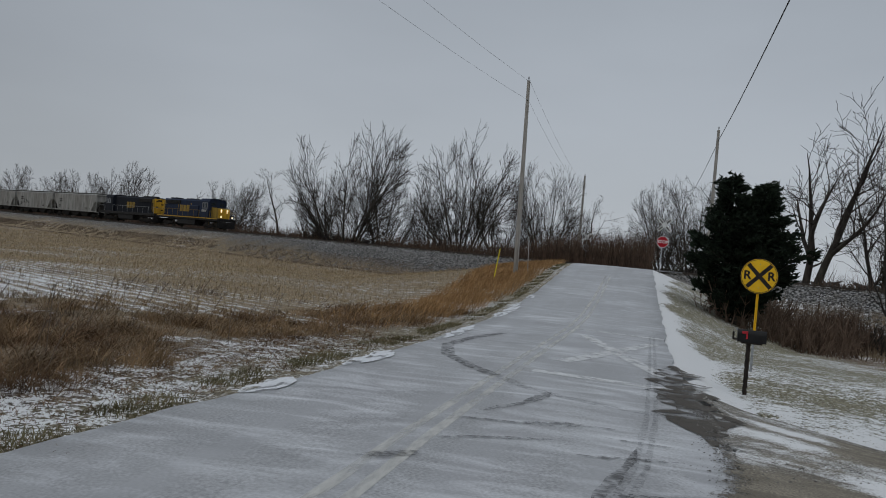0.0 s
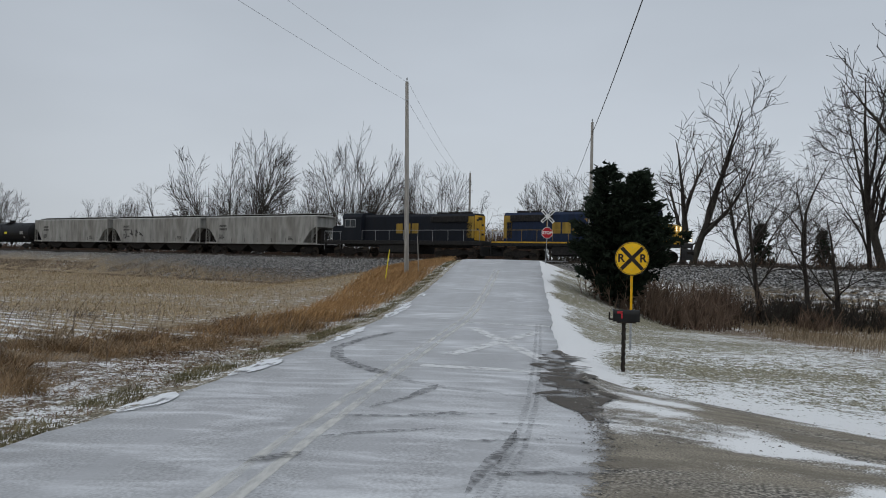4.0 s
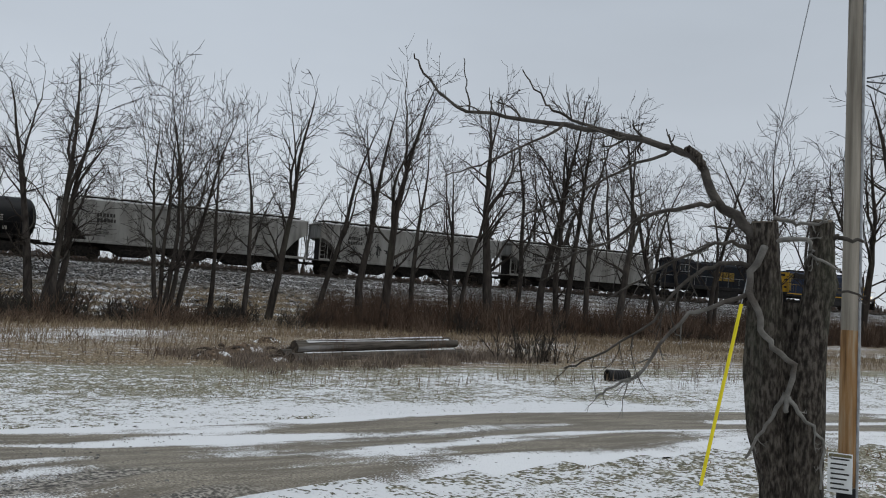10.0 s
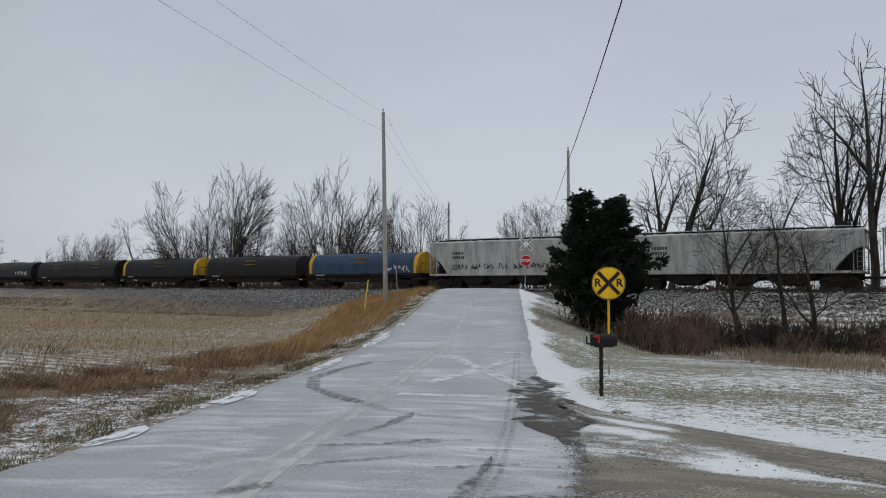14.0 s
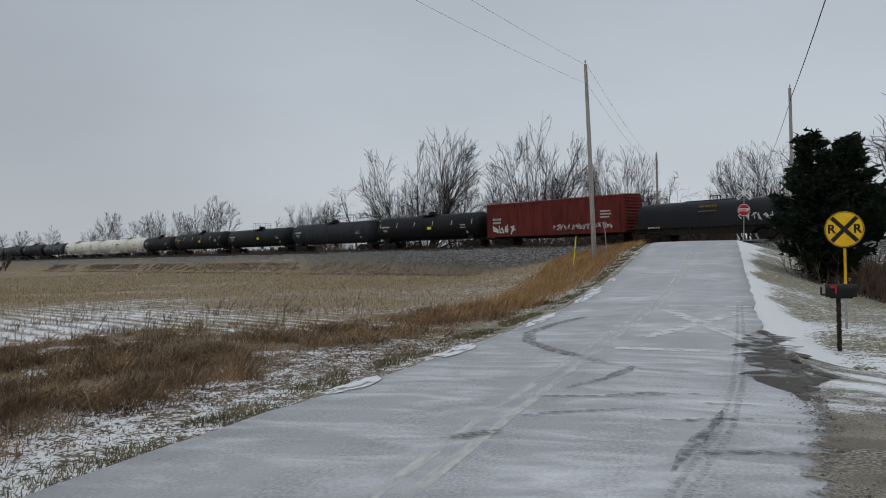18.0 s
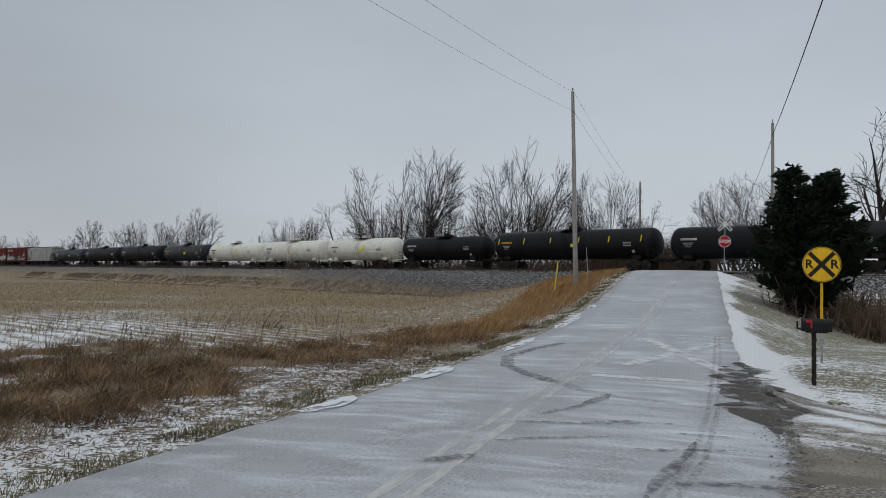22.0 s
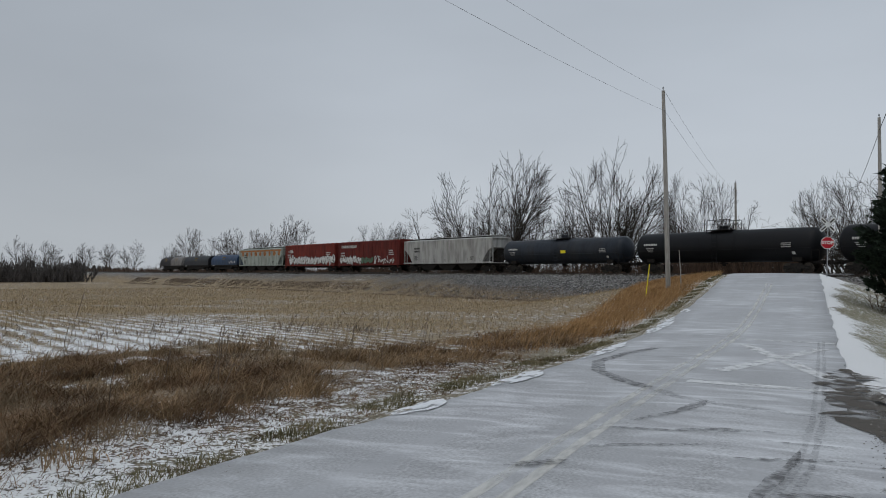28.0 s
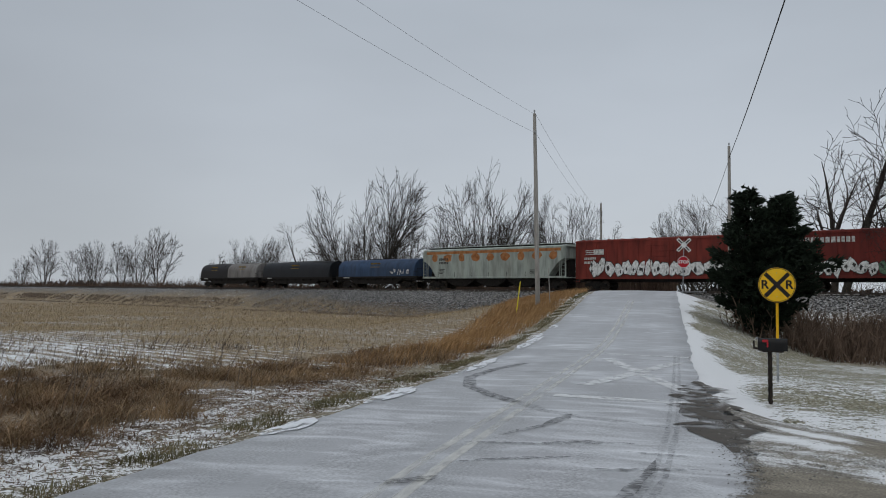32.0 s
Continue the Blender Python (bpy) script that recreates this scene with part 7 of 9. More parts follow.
cedar = evergreen("cedar_tree", 7.9, 6.7, ((-0.85, 0, 1.0, 0.62), (1.05, 0.2, 0.95, 0.58), (-0.2, -0.3, 0.88, 0.85), (0.3, 0.3, 0.78, 1.05), (1.7, 0, 0.66, 0.55), (-1.5, 0.1, 0.7, 0.5)), 15000, 4, "dense dark two-topped cedar on the bank by the road", 0.33, (0.12, 0.55, 1.0, 0.68, 0.28, 0.02))
cedar.matrix_world = Matrix.Translation((-2.7, 44.9, gz(-2.7, 44.9) - 0.05))
for k, (az, r, h) in enumerate(((-5.8, 150, 10), (-9.6, 152, 9), (41.8, 200, 3.0), (43.0, 205, 2.6))):
    x, y = ray_place(az, r)
    sp = evergreen("spruce_tree", h, h * 0.42, ((0, 0, 1.0, 1.0),), 1300, 30 + k, "small dark conical spruce beyond the track", h * 0.06)
    sp.matrix_world = Matrix.Translation((x, y, gz(x, y) - 0.05))


# ---- grass, weeds and stubble ----
def straw_material(name, a, b):
    return material(name, ((0.3, a), (0.7, b)), 0.9, 1.5, 5, 0, 0, vary=0.4)


M["ochre_grass"] = straw_material("ochre_dead_grass", (0.18, 0.1, 0.042), (0.47, 0.29, 0.135))
M["brown_weed"] = straw_material("brown_dead_weeds", (0.04, 0.026, 0.017), (0.24, 0.15, 0.085))
M["weed_grey"] = straw_material("grey_brown_dry_weeds", (0.09, 0.07, 0.057), (0.28, 0.225, 0.18))
M["fuzz"] = straw_material("brown_fine_brush", (0.035, 0.024, 0.018), (0.13, 0.085, 0.06))
M["tan_straw"] = straw_material("tan_corn_stubble", (0.2, 0.145, 0.082), (0.52, 0.41, 0.26))
M["green_grass"] = straw_material("dull_green_verge_grass", (0.08, 0.075, 0.038), (0.22, 0.19, 0.11))
M["russet_grass"] = straw_material("russet_dead_grass", (0.11, 0.07, 0.038), (0.38, 0.262, 0.15))
M["tan_weed"] = straw_material("pale_tan_weeds", (0.12, 0.086, 0.054), (0.38, 0.295, 0.2))
M["lawn_grass"] = straw_material("pale_dormant_lawn", (0.11, 0.1, 0.058), (0.29, 0.262, 0.178))


def blades(name, xy, height, width, mat, label, category, seed, lean=0.35, wind=(0.25, 0.0)):
    """Bent blades, one island each; xy, height and width are arrays."""
    rs = np.random.RandomState(seed)
    xy, n = np.asarray(xy), len(xy)
    h = np.asarray(height) * rs.uniform(0.6, 1.25, n)
    w = np.asarray(width) * rs.uniform(0.7, 1.3, n)
    z = ground_z(xy[:, 0], xy[:, 1]) - 0.02
    ang = rs.uniform(0, 2 * math.pi, n)
    side = np.stack([np.cos(ang), np.sin(ang), np.zeros(n)], 1)
    tilt = np.stack([rs.normal(0, lean, n) + wind[0], rs.normal(0, lean, n) + wind[1], np.ones(n)], 1)
    base = np.stack([xy[:, 0], xy[:, 1], z], 1)
    mid = base + tilt * np.array((0.4, 0.4, 0.6)) * h[:, None]
    tip = base + tilt * np.array((1.1, 1.1, 0.95)) * h[:, None]
    hw = side * w[:, None] / 2
    verts = np.stack([base - hw, base + hw, mid - hw * 0.75, mid + hw * 0.75, tip], 1).reshape(-1, 3)
    k = np.arange(n)[:, None] * 5
    tris = np.concatenate([k + np.array((0, 1, 3)), k + np.array((0, 3, 2)), k + np.array((2, 3, 4))], 1).reshape(-1, 3)
    return tagged(new(name, fast_mesh(name, verts, tris, mat)), label, category, kind="stuff")


def scatter(n, seed, p_range, q_range, power=1.0, clump=0.0, bias=0.0):
    """Random places in the road's axes, denser near the camera with power above 1."""
    rs = np.random.RandomState(seed)
    p = p_range[0] + (p_range[1] - p_range[0]) * rs.uniform(0, 1, n) ** power
    q = rs.uniform(*q_range, n)
    x, y = road_xy(p, q)
    xy = np.stack([x, y], 1)
    if clump:
        c = np.array([noise.noise((a * clump, b * clump, seed)) for a, b in xy])
        xy = xy[c + bias + rs.normal(0, 0.12, n) > 0.0]
    return xy


def width_at(xy, px=0.9):
    """Blade width that grows a little with distance, so that far grass stays visible as a mass."""
    return 0.008 + 0.0005 * np.hypot(xy[:, 0], xy[:, 1]) * px


# tall ochre grass along the left verge, thicker towards the crossing
g = scatter(60000, 1, (19, 66), (-11, -4.0), 0.9, 0.0)
pp, qq = road_pq(g[:, 0], g[:, 1])
g = g[np.random.RandomState(2).uniform(0, 1, len(g)) < np.clip(1.1 - np.abs(qq + 4.7 + 0.035 * pp) / (0.9 + 0.036 * pp), 0, 1) * np.array([0.35 + 1.3 * max(0, noise.noise((a * 0.5, b * 0.5, 6)) + 0.25) for a, b in g]) * (0.12 + 0.88 * ease(22, 33, pp))]
blades("tall_grass", g, 0.5, width_at(g) * 0.75, M["ochre_grass"], "tall wind-bent ochre grass along the road verge", "grass", 3, 0.4, (0.45, 0.1))
# matted weeds and tufts near the road on the left
def tufts(name, centres, each, height, reach, mat, label, category, seed, lean=0.55, wind=(0.35, 0.05)):
    """Bundles of blades that spring from one root and bend outwards; sizes differ from tuft to tuft."""
    rs = np.random.RandomState(seed)
    n = len(centres)
    big = rs.gamma(3.0, 0.33, n).clip(0.35, 2.0)
    count = np.maximum(6, each * big).astype(int)
    own = np.repeat(np.arange(n), count)
    off = rs.normal(0, 1, (len(own), 2)) * (reach * big[own] ** 0.7)[:, None]
    xy = np.asarray(centres)[own] + off
    h = height * np.sqrt(big[own]) * np.clip(1.15 - 0.35 * np.hypot(off[:, 0], off[:, 1]) / reach, 0.3, 1.2)
    return blades(name, xy, h, width_at(xy) * 0.8, mat, label, category, seed + 1, lean, wind)


def left_strip(n, seed, p_range, edge, depth, clump, bias, fade=1.0):
    """Places beside the road that thin out raggedly towards it; edge and depth in metres from the centre line."""
    rs = np.random.RandomState(seed)
    p = rs.uniform(*p_range, n)
    q = -(edge + depth * rs.uniform(0, 1, n) ** 1.2)
    x, y = road_xy(p, q)
    c = np.array([noise.noise((a * clump, b * clump, seed)) + 0.5 * noise.noise((a * clump * 2.7, b * clump * 2.7, seed)) for a, b in zip(x, y)])
    ok = c + bias + 0.5 * np.clip((-q - edge) / depth * 4.2 - 1.1, -1, 0.5) > rs.normal(0, 0.1, n)
    ok &= rs.uniform(0, 1, n) < np.clip((p_range[1] - p) / fade, 0, 1)
    return np.stack([x[ok], y[ok]], 1)


def back_from_road(g, near, slope):
    """Keeps the places that lie behind a ragged line drawing away from the road."""
    p, q = road_pq(g[:, 0], g[:, 1])
    ragged = np.array([0.9 * noise.noise((a * 0.5, b * 0.5, 12)) for a, b in g])
    return g[-q + ragged > near + slope * (p - 6)]


g = back_from_road(left_strip(2000, 4, (3.0, 16.0), 2.9, 9.5, 0.6, -0.2, 5), 4.5, 0.3)
tufts("dead_weeds", g, 60, 0.26, 0.24, M["brown_weed"], "matted dead brown weeds poking through snow", "weeds", 5, 1.15)
g = back_from_road(left_strip(900, 6, (3.5, 20), 2.9, 9.5, 0.6, -0.2, 8), 4.5, 0.2)
tufts("dead_grass", g, 50, 0.36, 0.17, M["russet_grass"], "tufts of dead russet grass among the weeds", "grass", 7, 0.8)
g = back_from_road(left_strip(500, 81, (4.0, 22), 2.9, 10.5, 0.6, -0.16, 8), 4.3, 0.25)
tufts("dead_grass", g, 36, 0.34, 0.2, M["tan_weed"], "pale tan grass bent over among the weeds", "grass", 82, 0.7)
g = left_strip(300, 70, (15, 34), 4.4, 3.4, 0.4, -0.06, 5)
tufts("dead_grass", g, 42, 0.26, 0.2, M["russet_grass"], "ragged brown grass between the field and the verge", "grass", 71, 0.9)
g = left_strip(300, 79, (15, 34), 4.2, 4.2, 0.4, -0.02, 5)
tufts("dead_weeds", g, 36, 0.24, 0.2, M["brown_weed"], "low brown weeds thinning out along the verge", "weeds", 80, 1.0)
g = left_strip(240, 72, (12, 30), 7.5, 18, 0.3, -0.14)
tufts("dead_weeds", g, 20, 0.32, 0.3, M["weed_grey"], "thin grey-brown weeds along the field edge", "weeds", 73, 0.5)
g = left_strip(2600, 74, (1, 30), 3.1, 3.6, 0.5, 0.16)
tufts("verge_litter", g, 12, 0.055, 0.1, M["brown_weed"], "sparse dead grass and litter in the verge snow", "grass", 75, 1.2)
stalks = Twigs()
srnd = random.Random(76)
for k in range(70):
    p_, q_ = srnd.uniform(5, 24), -srnd.uniform(5.6, 13)
    x_, y_ = road_xy(p_, q_)
    z_ = gz(x_, y_)
    h_ = srnd.uniform(0.5, 1.0) if k else 1.5
    a_, b_ = srnd.gauss(0.25, 0.15), srnd.gauss(0, 0.1)
    stalks.tube([(x_, y_, z_ - 0.05), (x_ + a_ * h_ * 0.5, y_ + b_ * h_, z_ + h_ * 0.55), (x_ + a_ * h_ * 1.3, y_ + b_ * h_, z_ + h_)], [0.007, 0.006, 0.008], 3)
tagged(new("weed_stalks", stalks.mesh("weed_stalks", M["weed_grey"])), "single dry weed stalks leaning over the grass", "weeds", kind="stuff")
g = scatter(16000, 8, (0, 60), (-4.0, -3.35), 1.5, 0.8, 0.05)
blades("verge_grass", g, 0.09, width_at(g), M["green_grass"], "short dull green grass fringing the asphalt", "grass", 9, 0.5)
# corn stubble in rows that run with the track
rs = np.random.RandomState(10)
rows_, along_ = np.meshgrid(np.arange(8, 74, 0.76), np.arange(-120, 30, 0.3), indexing="ij")
d_, s_ = rows_.ravel() + rs.normal(0, 0.06, rows_.size), along_.ravel() + rs.normal(0, 0.1, rows_.size)
sx, sy = TRACK_0.x + TRACK_DIR.x * s_ - 0.3249 * d_, TRACK_0.y + TRACK_DIR.y * s_ - 0.9457 * d_
pp, qq = road_pq(sx, sy)
keep = (qq < -9.5 - 0.06 * np.clip(40 - pp, 0, 40)) & (pp > 9) & (rs.uniform(0, 1, len(sx)) < np.clip(70 / np.hypot(sx, sy), 0.15, 0.8))
g = np.stack([sx[keep], sy[keep]], 1)
blades("corn_stubble", g, 0.26, width_at(g) * 1.1, M["tan_straw"], "rows of cut tan corn stubble in thin snow", "stubble", 11, 0.22, (0.05, 0))
g = scatter(60000, 12, (12, 75), (-70, -9), 1.0, 0.25)
blades("corn_litter", g, 0.09, width_at(g) * 1.6, M["tan_straw"], "scattered pale corn husks and stalk litter", "litter", 13, 1.6, (0, 0))
s_, d_ = np.random.RandomState(60).uniform(-190, -19, 26000), np.random.RandomState(61).uniform(4.6, 8.4, 26000)
g = np.stack([TRACK_0.x + TRACK_DIR.x * s_ - 0.3249 * d_, TRACK_0.y + TRACK_DIR.y * s_ - 0.9457 * d_], 1)
g = g[np.array([noise.noise((a * 0.11, b * 0.11, 7)) + 0.6 * noise.noise((a * 0.7, b * 0.7, 8)) for a, b in g]) > -0.12]
blades("bank_grass", g, 0.26, width_at(g), M["weed_grey"], "brown grass tufts along the foot of the bank", "grass", 62, 0.4, (0.2, 0))
# fuzzy brush on the bank and beyond the track
frs = np.random.RandomState(95)
az_, d_ = -frs.uniform(1.5, 84, 46000), frs.uniform(5.8, 14.5, 46000)
s_, c_ = np.sin(np.radians(-az_)), np.cos(np.radians(az_))
r_ = (65.53 - d_) / (0.3249 * s_ + 0.9457 * c_)
lush = np.array([0.9 * noise.noise((a * 0.42, 3.3, 0)) + 0.5 * noise.noise((a * 1.1, b * 0.4, 5)) for a, b in zip(az_, d_)]) - 0.18 + 1.3 * ease(-37, -43, az_) + 0.45 * ease(-5, -3, az_) - 0.5 * ease(-38, -34, az_) * ease(-3, -6, az_)
ok = lush + frs.normal(0, 0.15, len(lush)) > 0.2
ok &= (d_ > 7.4) | (lush > 0.7) | (frs.uniform(0, 1, len(lush)) < 0.25)
g = np.stack([(r_ * s_)[ok], (r_ * c_)[ok]], 1)
blades("bank_brush", g, np.clip(1.2 + 1.2 * lush[ok], 0.6, 2.6), width_at(g) * 0.6, M["fuzz"], "fuzzy brown brush in clumps on the railway bank", "brush", 96, 0.34, (0.05, 0))
az_, d_ = np.where(frs.uniform(0, 1, 40000) < 0.35, -frs.uniform(1.5, 84, 40000), frs.uniform(9, 66, 40000)), -frs.uniform(5, 16, 40000)
s_, c_ = np.sin(np.radians(-az_)), np.cos(np.radians(az_))
r_ = (65.53 - d_) / (0.3249 * s_ + 0.9457 * c_)
ok = np.array([noise.noise((a * 0.4, 8.8, 0)) for a in az_]) > -0.45
g = np.stack([(r_ * s_)[ok], (r_ * c_)[ok]], 1)
blades("far_brush", g, np.where(g[:, 0] > 0, 3.6, 3.8), width_at(g), M["fuzz"], "thin brown brush beyond the railway track", "brush", 97, 0.2, (0, 0))
# right-hand lawn and rough ground
rs = np.random.RandomState(14)
lx, ly = rs.uniform(-2, 26, 70000), rs.uniform(4, 46, 70000)
pp, qq = road_pq(lx, ly)
dd = track_d(lx, ly)
keep = (qq > 3.9) & (dd > 44) & (ly > 9.2 - 0.25 * np.clip(lx - 10, 0, 40)) & (np.hypot(lx - 0.5, ly - 10) > 3)
g = np.stack([lx[keep], ly[keep]], 1)
blades("lawn_grass", g, 0.035, width_at(g) * 0.8, M["lawn_grass"], "short dormant lawn dusted with snow", "grass", 15, 0.5)
lx, ly = rs.uniform(4, 60, 60000), rs.uniform(4, 60, 60000)
dd = track_d(lx, ly)
pp, qq = road_pq(lx, ly)
c = np.array([noise.noise((a * 0.22, b * 0.22, 4)) for a, b in zip(lx, ly)])
keep = (dd > 12) & (dd < 50.5 - 0.02 * lx) & (qq > 9 + 0.1 * np.clip(dd - 20, 0, 30)) & (c + rs.normal(0, 0.12, len(lx)) > 0.06)
g = np.stack([lx[keep], ly[keep]], 1)
blades("dead_weeds", g, 0.36, width_at(g) * 0.7, M["tan_weed"], "thin tan weed stalks on the rough ground", "weeds", 17, 0.25, (0.1, 0))
lx, ly = rs.uniform(3, 70, 50000), rs.uniform(-6, 62, 50000)
dd = track_d(lx, ly)
keep = (dd > 8.5) & (dd < 22) & (rs.uniform(0, 1, len(lx)) < 0.8)
g = np.stack([lx[keep], ly[keep]], 1)
blades("dead_weeds", g, 0.55, width_at(g) * 0.8, M["tan_weed"], "tan weeds at the foot of the bank", "weeds", 18, 0.3, (0.1, 0))

rs = np.random.RandomState(77)
lx, ly = rs.uniform(1.5, 16, 26000), rs.uniform(-4, 6.5, 26000)
c = np.array([noise.noise((a * 0.9, b * 0.9, 4)) for a, b in zip(lx, ly)])
keep = (ly < np.interp(lx, [p[0] for p in DRIVE_NEAR], [p[1] for p in DRIVE_NEAR]) - 0.35) & (c + rs.normal(0, 0.15, len(lx)) > 0.02) & (np.hypot(lx, ly) > 1.5)
g = np.stack([lx[keep], ly[keep]], 1)
blades("lawn_grass", g, 0.045, width_at(g), M["brown_weed"], "dead lawn grass showing through the snow", "grass", 78, 0.7)

# loose stones on the drive and the road edge
def stones(name, xy, size, mat, label, seed, lift):
    rs = np.random.RandomState(seed)
    n = len(xy)
    r = size * rs.gamma(3.0, 0.33, n).clip(0.25, 2.4)
    c = np.stack([xy[:, 0], xy[:, 1], lift + r * 0.2], 1)
    a = rs.uniform(0, 6.28, n)
    ax, ay = np.stack([np.cos(a), np.sin(a), 0 * a], 1), np.stack([-np.sin(a), np.cos(a), 0 * a], 1)
    up = np.array((0, 0, 1.0))
    k = rs.uniform(0.6, 1.2, (n, 3))
    vs = np.stack([c + ax * (r * k[:, 0])[:, None], c + ay * (r * k[:, 1])[:, None], c - ax * (r * k[:, 1])[:, None], c - ay * (r * k[:, 0])[:, None], c + up * (r * 0.6 * k[:, 2])[:, None]], 1).reshape(-1, 3)
    b = np.arange(n)[:, None] * 5
    ts = np.concatenate([b + np.array(q) for q in ((0, 1, 4), (1, 2, 4), (2, 3, 4), (3, 0, 4))], 1).reshape(-1, 3)
    return tagged(new(name, fast_mesh(name, vs, ts, mat)), label, "gravel", kind="stuff")


M["stone"] = material("loose_grey_stone", ((0.3, (0.055, 0.051, 0.047)), (0.7, (0.25, 0.238, 0.22))), 0.9, 6, 5, 0, 0, vary=0.5)
rs = np.random.RandomState(40)
gx_, gy_ = rs.uniform(-2, 16, 42000), rs.uniform(2.5, 15, 42000)
ok = inside(gx_, gy_, DRIVE_FAR, DRIVE_NEAR) & (rs.uniform(0, 1, 42000) < np.clip(7.0 / np.hypot(gx_, gy_) - 0.45, 0.03, 1)) & (np.array([noise.noise((a * 0.45, b * 0.7, 1)) for a, b in zip(gx_, gy_)]) > -0.05)
gx_, gy_ = gx_[ok], gy_[ok]
pp, qq = road_pq(gx_, gy_)
stones("drive_gravel", np.stack([gx_, gy_], 1), 0.0115, M["stone"], "loose grey gravel on the drive", 41, np.where(qq < 2.85, road_z(pp) - 0.012 * np.abs(qq) + 0.006, ground_z(gx_, gy_) + 0.025))
rs = np.random.RandomState(43)
p_, q_ = rs.uniform(3.5, 13, 3500), 2.9 - np.abs(rs.normal(0, 0.16, 3500))
x_, y_ = road_xy(p_, q_)
stones("edge_gravel", np.stack([x_, y_], 1), 0.009, M["stone"], "loose grit along the broken road edge", 44, road_z(p_) - 0.012 * np.abs(q_) + 0.006)
s_, d_ = rs.uniform(-75, 70, 16000), rs.uniform(1.8, 7.0, 16000)
x_, y_ = TRACK_0.x + TRACK_DIR.x * s_ - 0.3249 * d_, TRACK_0.y + TRACK_DIR.y * s_ - 0.9457 * d_
ok = np.abs(road_pq(x_, y_)[1]) > 4
stones("ballast_stone", np.stack([x_[ok], y_[ok]], 1), 0.085, M["stone"], "coarse grey ballast stones on the bank", 45, ground_z(x_[ok], y_[ok]) + 0.03)


# ---- signs ----
def text_mesh(words, size, depth, mat):
    """Raised letters, centred, standing upright and facing -y."""
    cu = bpy.data.curves.new("letters", "FONT")
    cu.body, cu.size, cu.extrude, cu.align_x, cu.align_y = words, size, depth, "CENTER", "CENTER"
    cu.offset = size * 0.03
    tmp = bpy.data.objects.new("letters", cu)
    scene.collection.objects.link(tmp)
    bpy.context.view_layer.update()
    me = bpy.data.meshes.new_from_object(tmp.evaluated_get(bpy.context.evaluated_depsgraph_get()))
    bpy.data.objects.remove(tmp)
    me.transform(Matrix.Rotation(math.pi / 2, 4, "X"))
    me.materials.clear()
    me.materials.append(mat)
    return me


def disc(r, y0, y1, z, sides=40):
    return Shape().prism([(r * math.cos(2 * math.pi * k / sides), z + r * math.sin(2 * math.pi * k / sides)) for k in range(sides)], y0, y1)


ROAD_TURN = 9.83


def crossing_advance_sign():
    t = thing("railroad_sign", "round yellow railroad warning sign with black cross on a yellow post", "road sign")
    x, y = -1.0, 21.9
    z0 = gz(x, y)
    zc = 2.05 - z0
    post = Shape()
    for s in (-0.022, 0.022):
        post.box(s, 0.04, (zc + 0.45) / 2 - 0.2 + 0.55, 0.018, 0.04, zc - 0.7, 0.004)
    post.box(0, 0.055, zc / 2 + 0.35, 0.05, 0.012, zc - 0.75, 0.003)
    part("post", post, M["sign_yellow"], t, "yellow painted channel post")
    part("post_stub", Shape().box(0, 0.06, 0.32, 0.06, 0.03, 1.15, 0.006), M["galv"], t, "bare steel post stub")
    part("rim", disc(0.457, 0.0, 0.012, zc), M["sign_black"], t)
    part("face", disc(0.436, -0.006, 0.004, zc), M["sign_yellow"], t, "yellow sign face")
    part("border", Shape().prism([(0.425 * math.cos(2 * math.pi * k / 40), zc + 0.425 * math.sin(2 * math.pi * k / 40)) for k in range(40)], -0.0075, -0.004), M["sign_black"], t)
    part("field", disc(0.412, -0.010, -0.006, zc), M["sign_yellow"], t)
    for k, a in enumerate((46, -46)):
        part("cross_bar", Shape().box(0, -0.012 - 0.002 * k, zc, 0.8, 0.006, 0.1, 0.002, Matrix.Rotation(radians(a), 4, "Y")), M["sign_black"], t)
    for s in (-0.285, 0.285):
        ob = part("letter", text_mesh("R", 0.3, 0.003, M["sign_black"]), None, t)
        ob.location = (s, -0.014, zc)
    for z in (zc - 0.3, zc + 0.3):
        part("bolt", Shape().tube(((0, -0.02, z), (0, 0.05, z)), 0.012, 6), M["galv"], t)
    t.matrix_world = pose(x, y, z0, 0, 0, ROAD_TURN - 6)


crossing_advance_sign()


